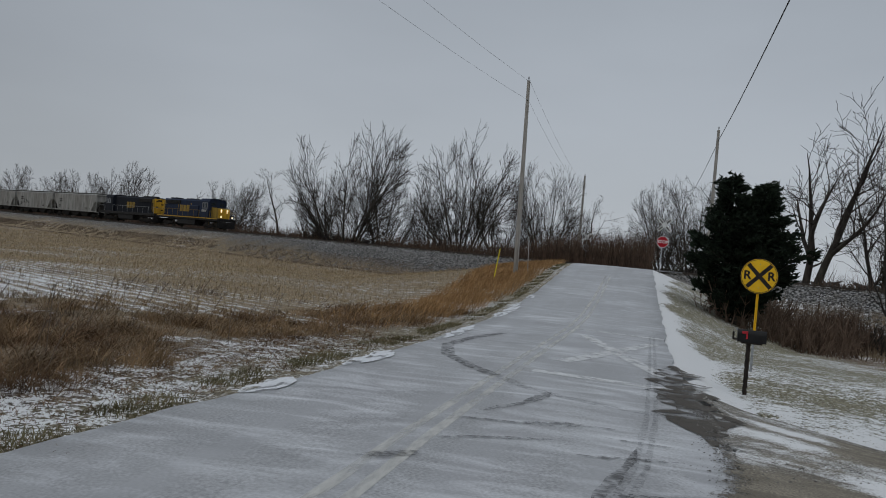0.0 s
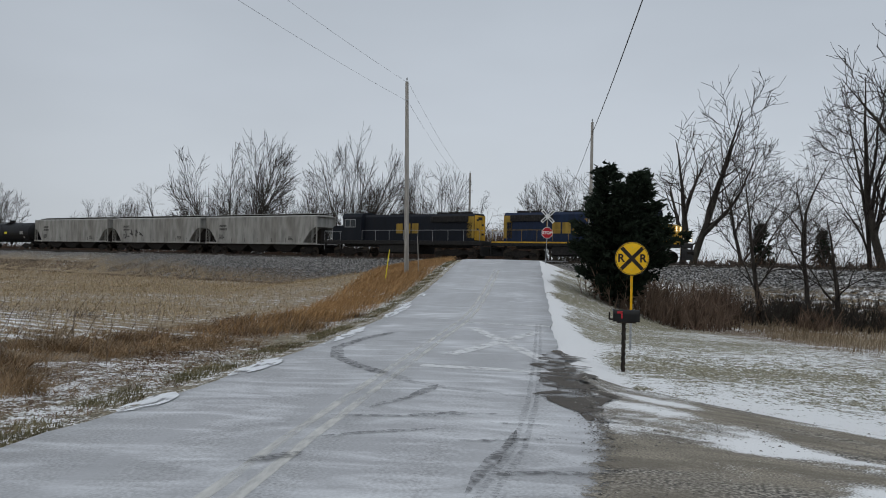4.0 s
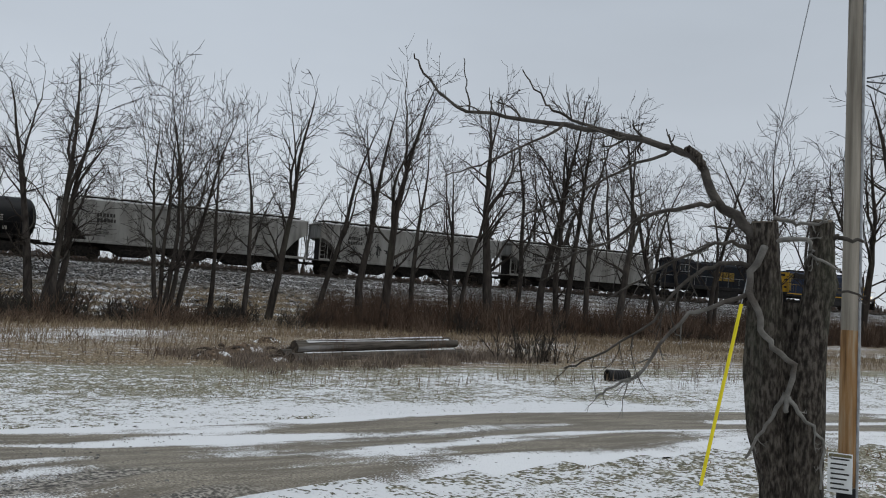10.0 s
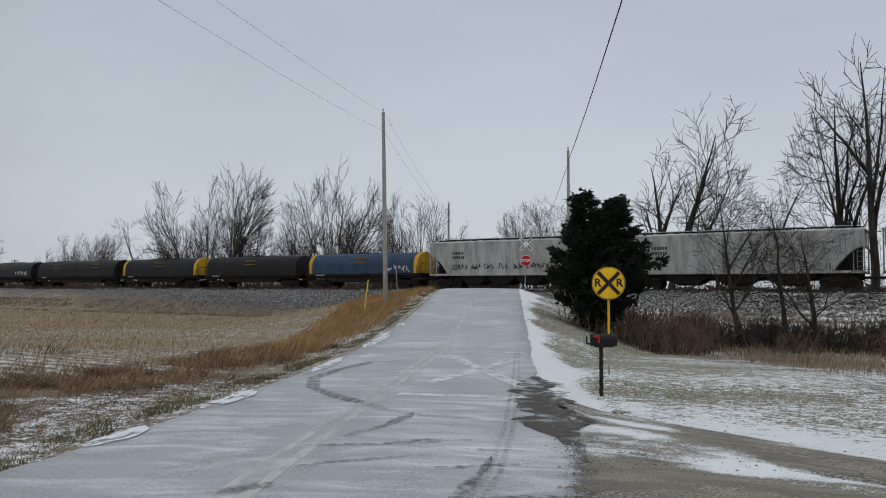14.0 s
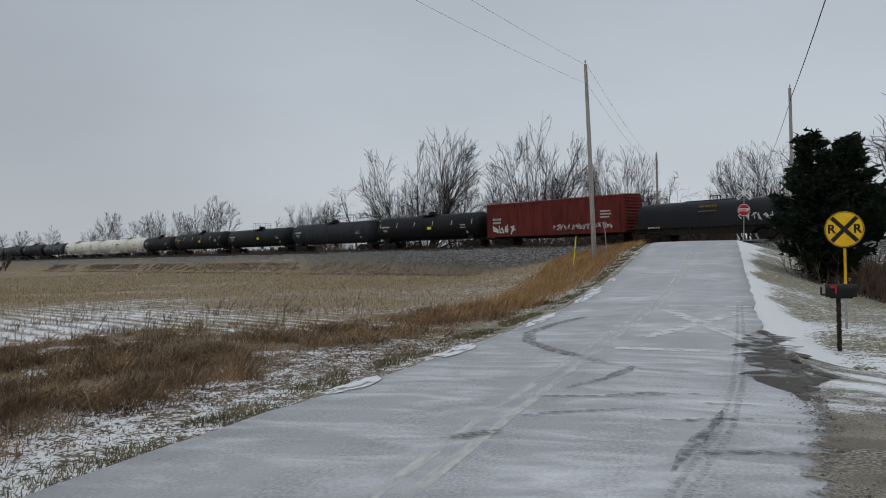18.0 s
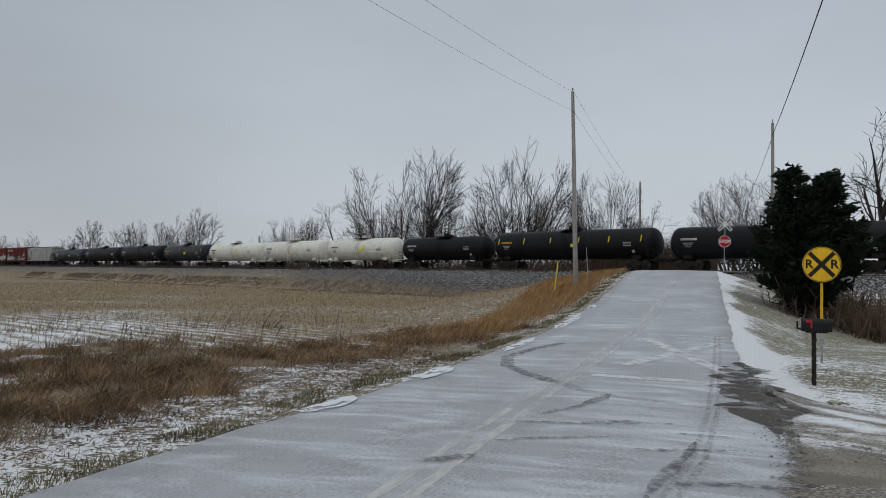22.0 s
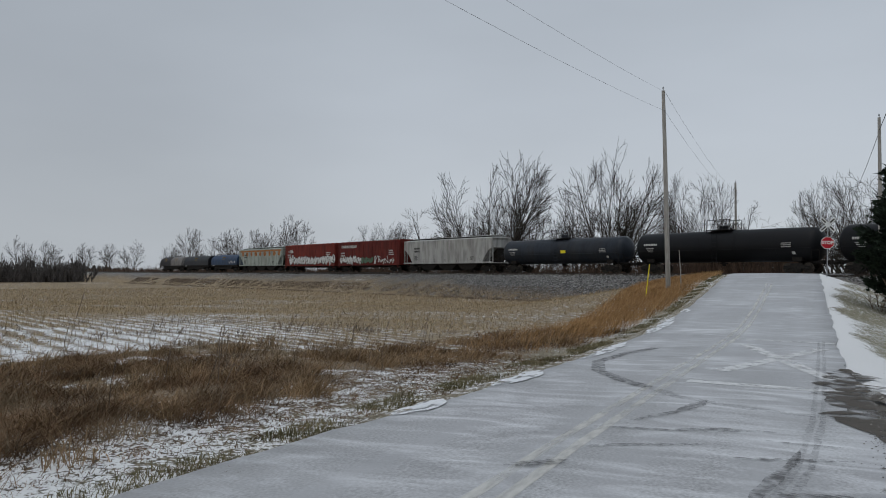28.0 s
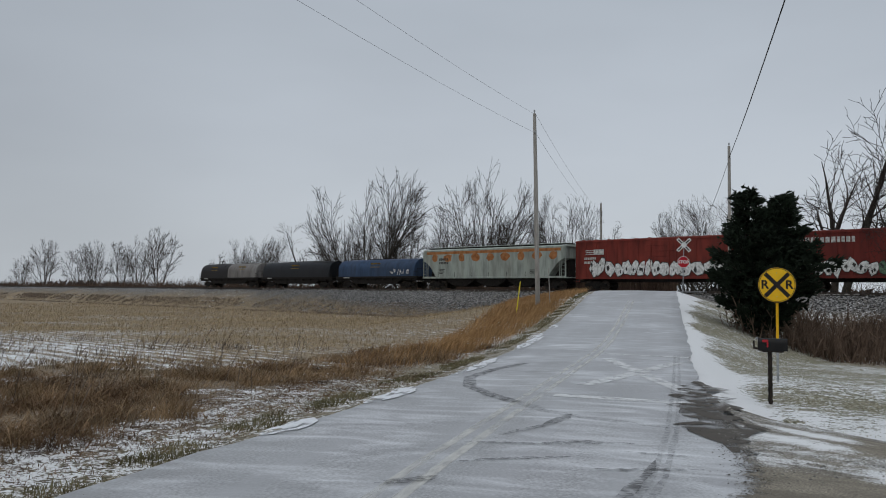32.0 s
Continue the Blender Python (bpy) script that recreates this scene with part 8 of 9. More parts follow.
def stop_sign(label, with_cross=True):
    t = thing("stop_sign", label, "road sign")
    zc = 2.25
    part("post", Shape().box(0, 0.05, 1.75, 0.055, 0.035, 4.1, 0.006), M["galv"], t, "galvanised channel post")
    octo = lambda r: [(r * math.cos(math.pi / 8 + k * math.pi / 4), zc + r * math.sin(math.pi / 8 + k * math.pi / 4)) for k in range(8)]
    part("plate", Shape().prism(octo(0.425), 0.0, 0.01), M["sign_white"], t)
    part("face", Shape().prism(octo(0.395), -0.006, 0.002), M["sign_red"], t, "red octagonal face")
    part("back", Shape().prism(octo(0.42), 0.011, 0.016), M["sign_back"], t)
    ob = part("letters", text_mesh("STOP", 0.29, 0.002, M["sign_white"]), None, t, "white letters")
    ob.location = (0, -0.009, zc)
    if with_cross:
        for k, a in enumerate((45, -45)):
            arm = part("crossbuck_arm", Shape().box(0, -0.01 - 0.014 * k, zc + 1.2, 1.22, 0.012, 0.22, 0.004, Matrix.Rotation(radians(a), 4, "Y")), M["sign_white"], t, "white crossbuck board")
            for j, off in enumerate((-0.36, 0.36)):
                d = Vector((math.cos(radians(a)), 0, -math.sin(radians(a)))) * off
                part("lettering", Shape().box(d.x, -0.019 - 0.014 * k, zc + 1.2 + d.z, 0.36, 0.004, 0.1, 0.001, Matrix.Rotation(radians(a), 4, "Y")), M["mark_dark"], arm)
    return t


s = stop_sign("red stop sign below a white crossbuck on a steel post")
sx_, sy_ = -8.7, 57.9
s.matrix_world = pose(sx_, sy_, gz(sx_, sy_), 0, 1.5, ROAD_TURN - 2)
s = stop_sign("stop sign and crossbuck seen from the back beyond the track")
bx_, by_ = ray_place(13.55, 89)
s.matrix_world = pose(bx_, by_, gz(bx_, by_), 0, 0, ROAD_TURN + 180)


def mailbox():
    x, y = -0.94, 17.35
    t = thing("mailbox", "black metal mailbox with red flag on a twisted dark timber post", "mailbox")
    post = Twigs()
    pts = [(0.006 * math.sin(k * 1.9), 0.006 * math.cos(k * 1.9), -0.2 + k * 0.0525) for k in range(25)]
    post.tube(pts, [0.04 + 0.008 * (k % 2) for k in range(25)], 7)
    part("post", post.mesh("post", M["mail_wood"]), None, t, "rough twisted timber post")
    arch = [(-0.125, 1.06), (0.125, 1.06), (0.125, 1.2)] + [(0.125 * math.cos(w * math.pi / 8), 1.2 + 0.105 * math.sin(w * math.pi / 8)) for w in range(1, 8)] + [(-0.125, 1.2)]
    body = part("box", Shape().extrude_x(arch, -0.2, 0.32), M["mail_black"], t, "black arched box", True)
    part("door", Shape().extrude_x([(q * 1.05, 1.18 + (z - 1.18) * 1.04) for q, z in arch], -0.225, -0.2), M["mail_black"], body)
    part("latch", Shape().box(-0.24, 0, 1.3, 0.03, 0.04, 0.05, 0.005), M["galv"], body)
    part("flag", Shape().box(-0.05, -0.14, 1.2, 0.03, 0.008, 0.14, 0.002).box(-0.09, -0.14, 1.255, 0.11, 0.008, 0.05, 0.002), M["red_flag"], body, "red signal flag")
    part("bracket", Shape().box(-0.24, 0, 1.1, 0.1, 0.22, 0.03, 0.006).box(-0.3, 0, 1.17, 0.03, 0.2, 0.16, 0.006).box(0.05, 0, 1.045, 0.4, 0.2, 0.03, 0.006), M["mail_wood"], t)
    t.matrix_world = pose(x, y, gz(x, y), 0, 0, ROAD_TURN - 4)


mailbox()


# ---- poles and wires ----
def utility_pole(x, y, height, r0, r1, mat, label, lean=0.0, arms=(), turn=0.0):
    t = thing("utility_pole", label, "utility pole", "utility poles")
    part("pole", Shape().tube([(0, 0, -0.4), (0, 0, height * 0.3), (0.01, 0, height * 0.65), (0, 0, height)], [r0, r0 * 0.9 + r1 * 0.1, (r0 + r1) / 2, r1], 14), mat, t, smooth=True)
    for z in arms:
        ins = Shape().tube(((0, -0.1, z), (0, -0.24, z)), [0.035, 0.05], 8).tube(((0, 0.02, z), (0, -0.12, z)), 0.018, 6)
        part("insulator", ins, M["galv"], t)
    part("top_pin", Shape().tube(((0, 0, height - 0.05), (0, 0, height + 0.18)), 0.025, 6).tube(((0, 0, height + 0.1), (0, 0, height + 0.24)), [0.055, 0.04], 8), M["galv"], t)
    t.matrix_world = pose(x, y, gz(x, y), 0, lean, turn)
    return t


def wire(a, b, sag, radius, label):
    pts = []
    for k in range(25):
        u = k / 24
        p = Vector(a).lerp(Vector(b), u)
        pts.append((p.x, p.y, p.z - sag * 4 * u * (1 - u)))
    solo("overhead_wire", Shape().tube(pts, radius, 5), M["wire"], label, "wire", "overhead wires")


utility_pole(-15.85, 47.5, 12.2, 0.15, 0.1, M["pole_wood"], "tall grey weathered utility pole on the grassy verge", -1.2, (11.0,), 20)
utility_pole(-5.75, 59.9, 11.6, 0.14, 0.095, M["pole_wood"], "grey utility pole behind the cedar", 0.0, (11.0,), 0)
utility_pole(-26.7, 106.8, 13.3, 0.17, 0.12, M["pole_wood"], "far utility pole beyond the crossing", 0.0, (12.0,), 0)
utility_pole(-12.6, -14, 12.4, 0.15, 0.1, M["pole_wood"], "grey weathered utility pole down the road", 0.0, (11.0,), 0)
utility_pole(6.1, -23, 11.8, 0.15, 0.1, M["pole_wood"], "grey utility pole down the drive side", 0.0, (11.0,), 0)
wire((-16.0, 47.5, 12.9), (-12.6, -14, 12.4), 0.7, 0.0055, "thin power wire sagging between poles")
wire((-16.0, 47.4, 11.75), (-12.6, -14.2, 11.0), 0.7, 0.0055, "thin lower power wire between poles")
wire((-16.0, 47.5, 12.9), (-26.7, 106.8, 12.6), 0.6, 0.007, "thin power wire crossing over the track")
wire((-16.0, 47.4, 11.75), (-26.7, 106.8, 11.6), 0.6, 0.007, "thin lower wire crossing over the track")
wire((-5.75, 59.9, 11.5), (6.1, -23, 11.5), 0.9, 0.022, "dark thick cable sagging overhead")
wire((-5.75, 59.9, 11.4), (-17, 128, 11.4), 0.9, 0.018, "dark cable running on beyond the track")


def guy_marker(x, y, z1, lean, label):
    t = thing("marker_post", label, "marker post")
    part("rod", Shape().tube(((0, 0, -0.1), (lean * 0.8, 0, z1 * 0.8), (lean, 0, z1)), [0.03, 0.03, 0.022], 8), M["guard_yellow"], t)
    part("base", Shape().tube(((0, 0, -0.1), (0, 0, 0.12)), 0.055, 8), M["galv"], t)
    t.matrix_world = pose(x, y, gz(x, y), 0, 0, 10)


mx_, my_ = ray_place(20.0, 47)
guy_marker(mx_, my_, 2.0, 0.25, "thin yellow guy-wire marker in the verge grass")
mx_, my_ = ray_place(17.6, 50)
gm = solo("verge_stake", Shape().tube(((0, 0, -0.1), (-0.05, 0, 1.3), (-0.12, 0, 2.4)), [0.03, 0.026, 0.02], 6), M["pole_wood"], "thin weathered stake in the verge grass", "stake")
gm.matrix_world = pose(mx_, my_, gz(mx_, my_))

RP = (9.49, 2.225)
pole = utility_pole(RP[0], RP[1], 8.8, 0.092, 0.066, M["pole_new"], "tan treated utility pole beside the drive, rust-stained low down", 0.0, (), 14)
pole.matrix_world = pose(RP[0], RP[1], gz(*RP), -1.3, 0, 14)
M["pole_butt"] = material("orange_stained_pole", ((0.3, (0.13, 0.07, 0.03)), (0.5, (0.3, 0.17, 0.075)), (0.7, (0.36, 0.29, 0.2))), 0.85, 6, 8, 0, 0.4, 40, None, (3, 3, 0.25))
part("stained_butt", Shape().tube(((0, 0, 0.15), (0, 0, 1.1), (0.001, 0, 1.75)), [0.0945, 0.0935, 0.092], 14), M["pole_butt"], pole, "orange-brown stained lower part", smooth=True)
part("base_wrap", Shape().tube(((0, 0, -0.05), (0, 0, 0.14)), [0.105, 0.1], 14), M["steel_black"], pole, "black wrap at the foot")
board = part("notice", Shape().box(-0.125, 0.07, 0.29, 0.012, 0.23, 0.4, 0.004), M["sign_white"], pole, "small pale notice board with lines of text")
lines = Shape()
for k in range(7):
    lines.box(-0.133, 0.07 + 0.012 * (k % 3), 0.43 - k * 0.05, 0.003, 0.17 - 0.02 * (k % 3), 0.016, 0.001)
part("text_line", lines, M["mark_dark"], board)
part("notice_edge", Shape().box(-0.129, 0.07, 0.465, 0.008, 0.21, 0.03, 0.002), M["green_grass"], board)
conduit = Shape().tube(((-0.05, -0.085, 0.0), (-0.045, -0.078, 3.0), (-0.04, -0.07, 6.0)), 0.016, 6)
part("conduit", conduit, M["galv"], pole)
for k, (dz, ex, ey, ez) in enumerate(((4.42, 28.8, 3.7, 10.2), (4.38, 28.8, 3.6, 9.1), (4.34, 28.8, 3.6, 7.6))):
    wire((RP[0] + 0.05, RP[1], gz(*RP) + dz), (ex, ey, ez), 0.1, 0.009, "thin service wire leaving the pole")

guy = thing("guy_wire", "steel guy wire with a bright yellow plastic guard", "guy wire")
ga, gb = Vector((8.3, 3.3, gz(8.3, 3.3))), Vector((RP[0] - 0.05, RP[1] + 0.2, 7.6))
part("cable", Shape().tube((ga, gb), 0.006, 5), M["galv"], guy)
part("guard", Shape().tube((ga.lerp(gb, 0.012), ga.lerp(gb, 0.255)), 0.019, 8), M["guard_yellow"], guy, "bright yellow plastic guard")
part("anchor_rod", Shape().tube((ga + Vector((-0.02, 0.03, -0.1)), ga.lerp(gb, 0.015)), 0.012, 6), M["galv"], guy)

# ---- the topped tree by the drive ----
M["old_bark"] = material("furrowed_old_bark", ((0.38, (0.022, 0.018, 0.015)), (0.5, (0.058, 0.049, 0.04)), (0.62, (0.115, 0.1, 0.084))), 0.95, 22, 14, 0, 1.0, 22, (1.3, (0.085, 0.092, 0.062), 0.54, 0.72, 0.5), (2.6, 2.6, 0.9))
M["pale_bark"] = material("lichened_grey_bark", ((0.3, (0.11, 0.105, 0.095)), (0.7, (0.27, 0.26, 0.235))), 0.95, 14, 8, 0, 0.6, 40, (3.0, (0.07, 0.055, 0.045), 0.5, 0.66, 0.7))
M["branch_bark"] = material("grey_branch_bark", ((0.3, (0.035, 0.031, 0.027)), (0.7, (0.11, 0.098, 0.085))), 0.95, 12, 8, 0, 0.6, 40)
M["cut_wood"] = material("weathered_cut_wood", ((0.3, (0.1, 0.085, 0.065)), (0.7, (0.22, 0.19, 0.15))), 0.9, 10, 8, 0, 0.4)


def gnarled(line, radii, sides, seed, rough=0.12):
    """A bark-covered stem with an uneven, ridged skin."""
    rnd = random.Random(seed)
    pts = [Vector(p) for p in line]
    fine, rad = [], []
    for i in range(len(pts) - 1):
        for k in range(12):
            u = k / 12
            fine.append(pts[i].lerp(pts[i + 1], u))
            rad.append(radii[i] * (1 - u) + radii[i + 1] * u)
    fine.append(pts[-1])
    rad.append(radii[-1])
    vs, fs = [], []
    for i, p in enumerate(fine):
        d = (fine[min(i + 1, len(fine) - 1)] - fine[max(i - 1, 0)]).normalized()
        a = d.cross(Vector((0.2, 1, 0.05))).normalized()
        b = d.cross(a)
        for k in range(sides):
            w = 2 * math.pi * k / sides
            r = rad[i] * (1 + rough * noise.noise((math.cos(w) * 2.5 + seed, math.sin(w) * 2.5, p.z * 1.6)) + rough * 0.7 * noise.noise((math.cos(w) * 6, math.sin(w) * 6 + seed, p.z * 3.0)) + rough * 0.9 * abs(noise.noise((math.cos(w) * 9 + seed, math.sin(w) * 9, p.z * 4.5))) - rough * 0.2 + 0.05 * math.sin(3 * w + seed))
            vs.append(p + (a * math.cos(w) + b * math.sin(w)) * r)
    n = len(fine)
    for i in range(n - 1):
        for k in range(sides):
            j = (k + 1) % sides
            fs.append((i * sides + k, i * sides + j, (i + 1) * sides + j, (i + 1) * sides + k))
    fs += [tuple(range(sides - 1, -1, -1)), tuple(range((n - 1) * sides, n * sides))]
    return Shape().add(vs, fs)


def bough(tree, line, r0, r1, mat, seed, label="", twigs=0, droop=0.0, reach=0.4):
    """A crooked bough through a few turning points, with side twigs."""
    rnd = random.Random(seed)
    pts = [np.array(p, float) for p in line]
    fine = []
    for i in range(len(pts) - 1):
        a, b = pts[max(0, i - 1)], pts[min(len(pts) - 1, i + 2)]
        for k in range(4):
            u = k / 4
            h = pts[i] * (2 * u**3 - 3 * u**2 + 1) + (pts[i + 1] - a) / 2 * (u**3 - 2 * u**2 + u) + pts[i + 1] * (3 * u**2 - 2 * u**3) + (b - pts[i]) / 2 * (u**3 - u**2)
            fine.append(h + np.array((rnd.gauss(0, 1), rnd.gauss(0, 1), rnd.gauss(0, 1))) * 0.006)
    fine.append(pts[-1])
    n = len(fine)
    tw = Twigs()
    rads = [r0 + (r1 - r0) * (k / (n - 1)) ** 0.8 for k in range(n)]
    tw.tube(fine, rads, 7)
    for k in range(twigs):
        i = rnd.randint(n // 4, n - 2)
        d = unit(fine[i + 1] - fine[i])
        side = unit(np.cross(d, np.array((rnd.gauss(0, 1), rnd.gauss(0, 1), rnd.gauss(0, 1)))))
        d = unit(d * 0.6 + side * 0.8 + np.array((0, 0, droop)))
        L = reach * rnd.uniform(0.35, 1.0)
        p, q = fine[i], [fine[i]]
        for s in range(4):
            d = unit(d + np.array((rnd.gauss(0, 0.18), rnd.gauss(0, 0.18), rnd.gauss(0, 0.18))))
            q.append(q[-1] + d * L / 4)
        rr = min(rads[i] * 0.55, 0.011)
        tw.tube(q, [rr, rr * 0.8, rr * 0.65, rr * 0.5, rr * 0.3], 4)
        for s in range(2):
            e = unit(d + np.array((rnd.gauss(0, 0.6), rnd.gauss(0, 0.6), rnd.gauss(0, 0.6))))
            tw.tube([q[2 + s], q[2 + s] + e * L * 0.22, q[2 + s] + e * L * 0.4 + np.array((0, 0, 0.02))], [rr * 0.55, rr * 0.45, rr * 0.25], 3)
    part("bough", tw.mesh("bough", mat), None, tree, label)


def topped_tree():
    t = thing("topped_tree", "old forked tree cut off at the top with dead crooked boughs", "tree")
    part("trunk", gnarled([(0.06, 0.1, -0.25), (0.07, 0.1, 0.25), (0.03, 0.11, 0.9), (-0.01, 0.11, 1.45), (0.0, 0.11, 1.95)], [0.17, 0.12, 0.11, 0.13, 0.1], 56, 3), M["old_bark"], t, "thick furrowed trunk", True)
    part("fork", gnarled([(0.02, 0.0, -0.25), (0.02, 0.0, 0.5), (-0.03, 0.0, 0.95), (-0.1, 0.0, 1.3), (-0.125, 0.0, 1.7), (-0.14, 0, 2.1), (-0.155, 0, 2.38)], [0.16, 0.11, 0.085, 0.1, 0.098, 0.086, 0.076], 48, 8, 0.16), M["old_bark"], t, "sawn-off fork", True)
    part("fork", gnarled([(0.12, 0.02, -0.25), (0.12, 0.02, 0.5), (0.1, 0.02, 1.0), (0.09, 0.02, 1.4), (0.105, 0.02, 1.75), (0.135, 0.02, 2.1), (0.135, 0.02, 2.4)], [0.16, 0.115, 0.095, 0.095, 0.082, 0.068, 0.056], 48, 12, 0.16), M["old_bark"], t, "sawn-off fork", True)
    part("burl", gnarled([(0.17, 0.0, 1.95), (0.18, -0.01, 2.06), (0.17, 0, 2.16)], [0.035, 0.05, 0.03], 12, 5), M["old_bark"], t)
    for x, z, r in ((-0.155, 2.375, 0.07), (0.135, 2.395, 0.05)):
        part("cut_face", Shape().tube(((x, 0.01, z), (x, 0.01, z + 0.014)), r, 14), M["cut_wood"], t, "weathered sawn face")
    main = [(-0.17, 0, 2.28), (-0.27, 0, 2.38), (-0.42, 0.02, 2.5), (-0.53, 0.03, 2.73), (-0.67, 0.05, 2.81), (-1.05, 0.08, 2.92), (-1.36, 0.1, 2.97), (-1.74, 0.1, 3.04), (-2.1, 0.08, 3.11), (-2.34, 0.05, 3.34), (-2.42, 0.03, 3.47)]
    bough(t, main, 0.037, 0.005, M["branch_bark"], 1, "long bough arching out over the drive", 14, 0.1, 0.3)
    bough(t, [(-1.05, 0.05, 2.92), (-1.25, 0.1, 2.99), (-1.44, 0.1, 3.08), (-1.54, 0.12, 3.19), (-1.67, 0.12, 3.35)], 0.013, 0.004, M["branch_bark"], 2, "", 6, 0.2, 0.22)
    bough(t, [(-2.02, 0.1, 3.08), (-2.04, 0.1, 3.2), (-2.05, 0.1, 3.29), (-2.08, 0.1, 3.44)], 0.007, 0.003, M["branch_bark"], 3)
    bough(t, [(-0.51, 0.02, 2.69), (-0.53, 0, 2.75), (-0.56, 0, 2.79), (-0.6, 0, 2.8)], 0.028, 0.017, M["old_bark"], 4, "broken knot on the bough")
    bough(t, [(-0.41, 0, 2.49), (-0.63, -0.02, 2.45), (-0.82, -0.05, 2.39), (-1.02, -0.05, 2.24), (-1.29, 0, 2.13), (-1.5, 0.02, 2.06)], 0.016, 0.005, M["branch_bark"], 5, "", 14, -0.2, 0.38)
    bough(t, [(-0.2, -0.02, 2.24), (-0.37, -0.06, 2.26), (-0.52, -0.1, 2.19), (-0.71, -0.1, 2.08), (-1.0, -0.08, 1.9)], 0.014, 0.005, M["branch_bark"], 6, "", 12, -0.3, 0.35)
    bough(t, [(-0.2, -0.03, 2.14), (-0.37, -0.08, 2.14), (-0.52, -0.1, 2.06), (-0.64, -0.12, 1.92), (-0.76, -0.12, 1.75), (-1.05, -0.1, 1.56), (-1.22, -0.1, 1.47)], 0.014, 0.005, M["branch_bark"], 7, "dead bough hanging low", 13, -0.4, 0.34)
    bough(t, [(-0.19, -0.06, 2.0), (-0.39, -0.12, 1.9), (-0.57, -0.14, 1.8), (-0.75, -0.15, 1.52), (-0.91, -0.15, 1.41), (-1.01, -0.15, 1.33)], 0.015, 0.006, M["pale_bark"], 8, "lichened bough hanging low", 9, -0.3, 0.26)
    bough(t, [(-1.36, 0.08, 2.97), (-1.6, 0.0, 2.82), (-1.85, -0.05, 2.7), (-2.1, -0.05, 2.62)], 0.01, 0.004, M["branch_bark"], 9, "", 8, -0.1, 0.3)
    bough(t, [(-0.67, 0.03, 2.81), (-0.95, -0.05, 2.66), (-1.25, -0.1, 2.5), (-1.6, -0.12, 2.35)], 0.011, 0.004, M["branch_bark"], 10, "", 8, -0.1, 0.3)
    bough(t, [(-0.14, -0.1, 2.24), (-0.22, -0.12, 2.05), (-0.16, -0.13, 1.88), (-0.11, -0.13, 1.73), (0.02, -0.13, 1.62), (0.0, -0.13, 1.47), (0.0, -0.13, 1.37)], 0.021, 0.013, M["pale_bark"], 11, "pale lichened bough hugging the trunk")
    bough(t, [(0.0, -0.13, 1.47), (-0.06, -0.14, 1.36), (-0.12, -0.14, 1.26), (-0.19, -0.14, 1.1)], 0.014, 0.007, M["pale_bark"], 12, "", 4, 0, 0.13)
    bough(t, [(0.01, -0.13, 1.45), (0.08, -0.14, 1.35), (0.17, -0.14, 1.25), (0.18, -0.12, 0.99)], 0.013, 0.006, M["pale_bark"], 13, "", 4, 0, 0.13)
    bough(t, [(-0.11, 0.02, 2.42), (-0.03, 0, 2.39), (0.05, -0.04, 2.38), (0.16, -0.05, 2.4)], 0.013, 0.008, M["pale_bark"], 14, "", 6, 0.3, 0.15)
    bough(t, [(0.17, 0, 2.31), (0.26, 0, 2.31), (0.34, 0.02, 2.3)], 0.017, 0.008, M["branch_bark"], 15, "broken stub")
    bough(t, [(-0.1, -0.05, 2.28), (0.06, -0.08, 2.29), (0.08, -0.09, 2.24), (0.11, -0.1, 2.19), (0.23, -0.1, 2.14)], 0.015, 0.006, M["pale_bark"], 16, "", 4, 0.1, 0.12)
    bough(t, [(0.17, 0, 2.03), (0.26, 0, 2.02), (0.36, 0, 2.01)], 0.01, 0.005, M["branch_bark"], 17, "", 3, 0.2, 0.1)
    bough(t, [(-0.46, 0.02, 2.36), (-0.3, 0, 2.35), (-0.1, 0.0, 2.36)], 0.004, 0.01, M["branch_bark"], 18, "", 4, 0.2, 0.12)
    t.matrix_world = pose(4.936, 1.417, 0.0, 0, 0, -71.9)


topped_tree()

# ---- log pile and oddments on the rough ground ----
M["log_wood"] = material("grey_old_pole_timber", ((0.3, (0.035, 0.03, 0.025)), (0.7, (0.13, 0.114, 0.096))), 0.95, 6, 8, 0, 0.5, 25, (0.6, SNOW, 0.6, 0.68, 0.3), (0.25, 3, 3))
M["log_end"] = material("dark_split_log_end", ((0.3, (0.03, 0.024, 0.02)), (0.7, (0.11, 0.085, 0.065))), 0.95, 9, 6, 0, 0.5)


M["mound"] = material("leafy_soil", ((0.32, (0.03, 0.022, 0.016)), (0.55, (0.13, 0.09, 0.06)), (0.7, (0.24, 0.18, 0.125))), 0.95, 9, 10, 0, 0.9, 16, (2.6, SNOW, 0.54, 0.6, 0.85))


def log_at(x, y, z, length, r, turn, tilt, seed):
    t = thing("log", "long grey weathered pole lying in the weeds", "log", "log pile")
    rnd = random.Random(seed)
    part("stem", Shape().tube([(0, 0, 0), (length * 0.5, rnd.uniform(-0.05, 0.05), rnd.uniform(-0.02, 0.02)), (length, 0, 0)], [r, r * 0.93, r * 0.8], 12), M["log_wood"], t, smooth=True)
    ridge = [(length * u, rnd.uniform(-0.02, 0.02), r * (0.9 - 0.1 * u)) for u in np.linspace(0.06, 0.94, 8)]
    part("snow_line", Shape().tube(ridge, [r * rnd.uniform(0.08, 0.26) for u in ridge], 6), M["snow"], t, "thin line of snow along the top", smooth=True)
    part("cut_end", Shape().tube([(-0.012, 0, 0), (0.0, 0, 0)], r * 0.97, 12), M["log_end"], t)
    t.matrix_world = pose(x, y, gz(x, y) + z - 0.1, 0, tilt, turn)


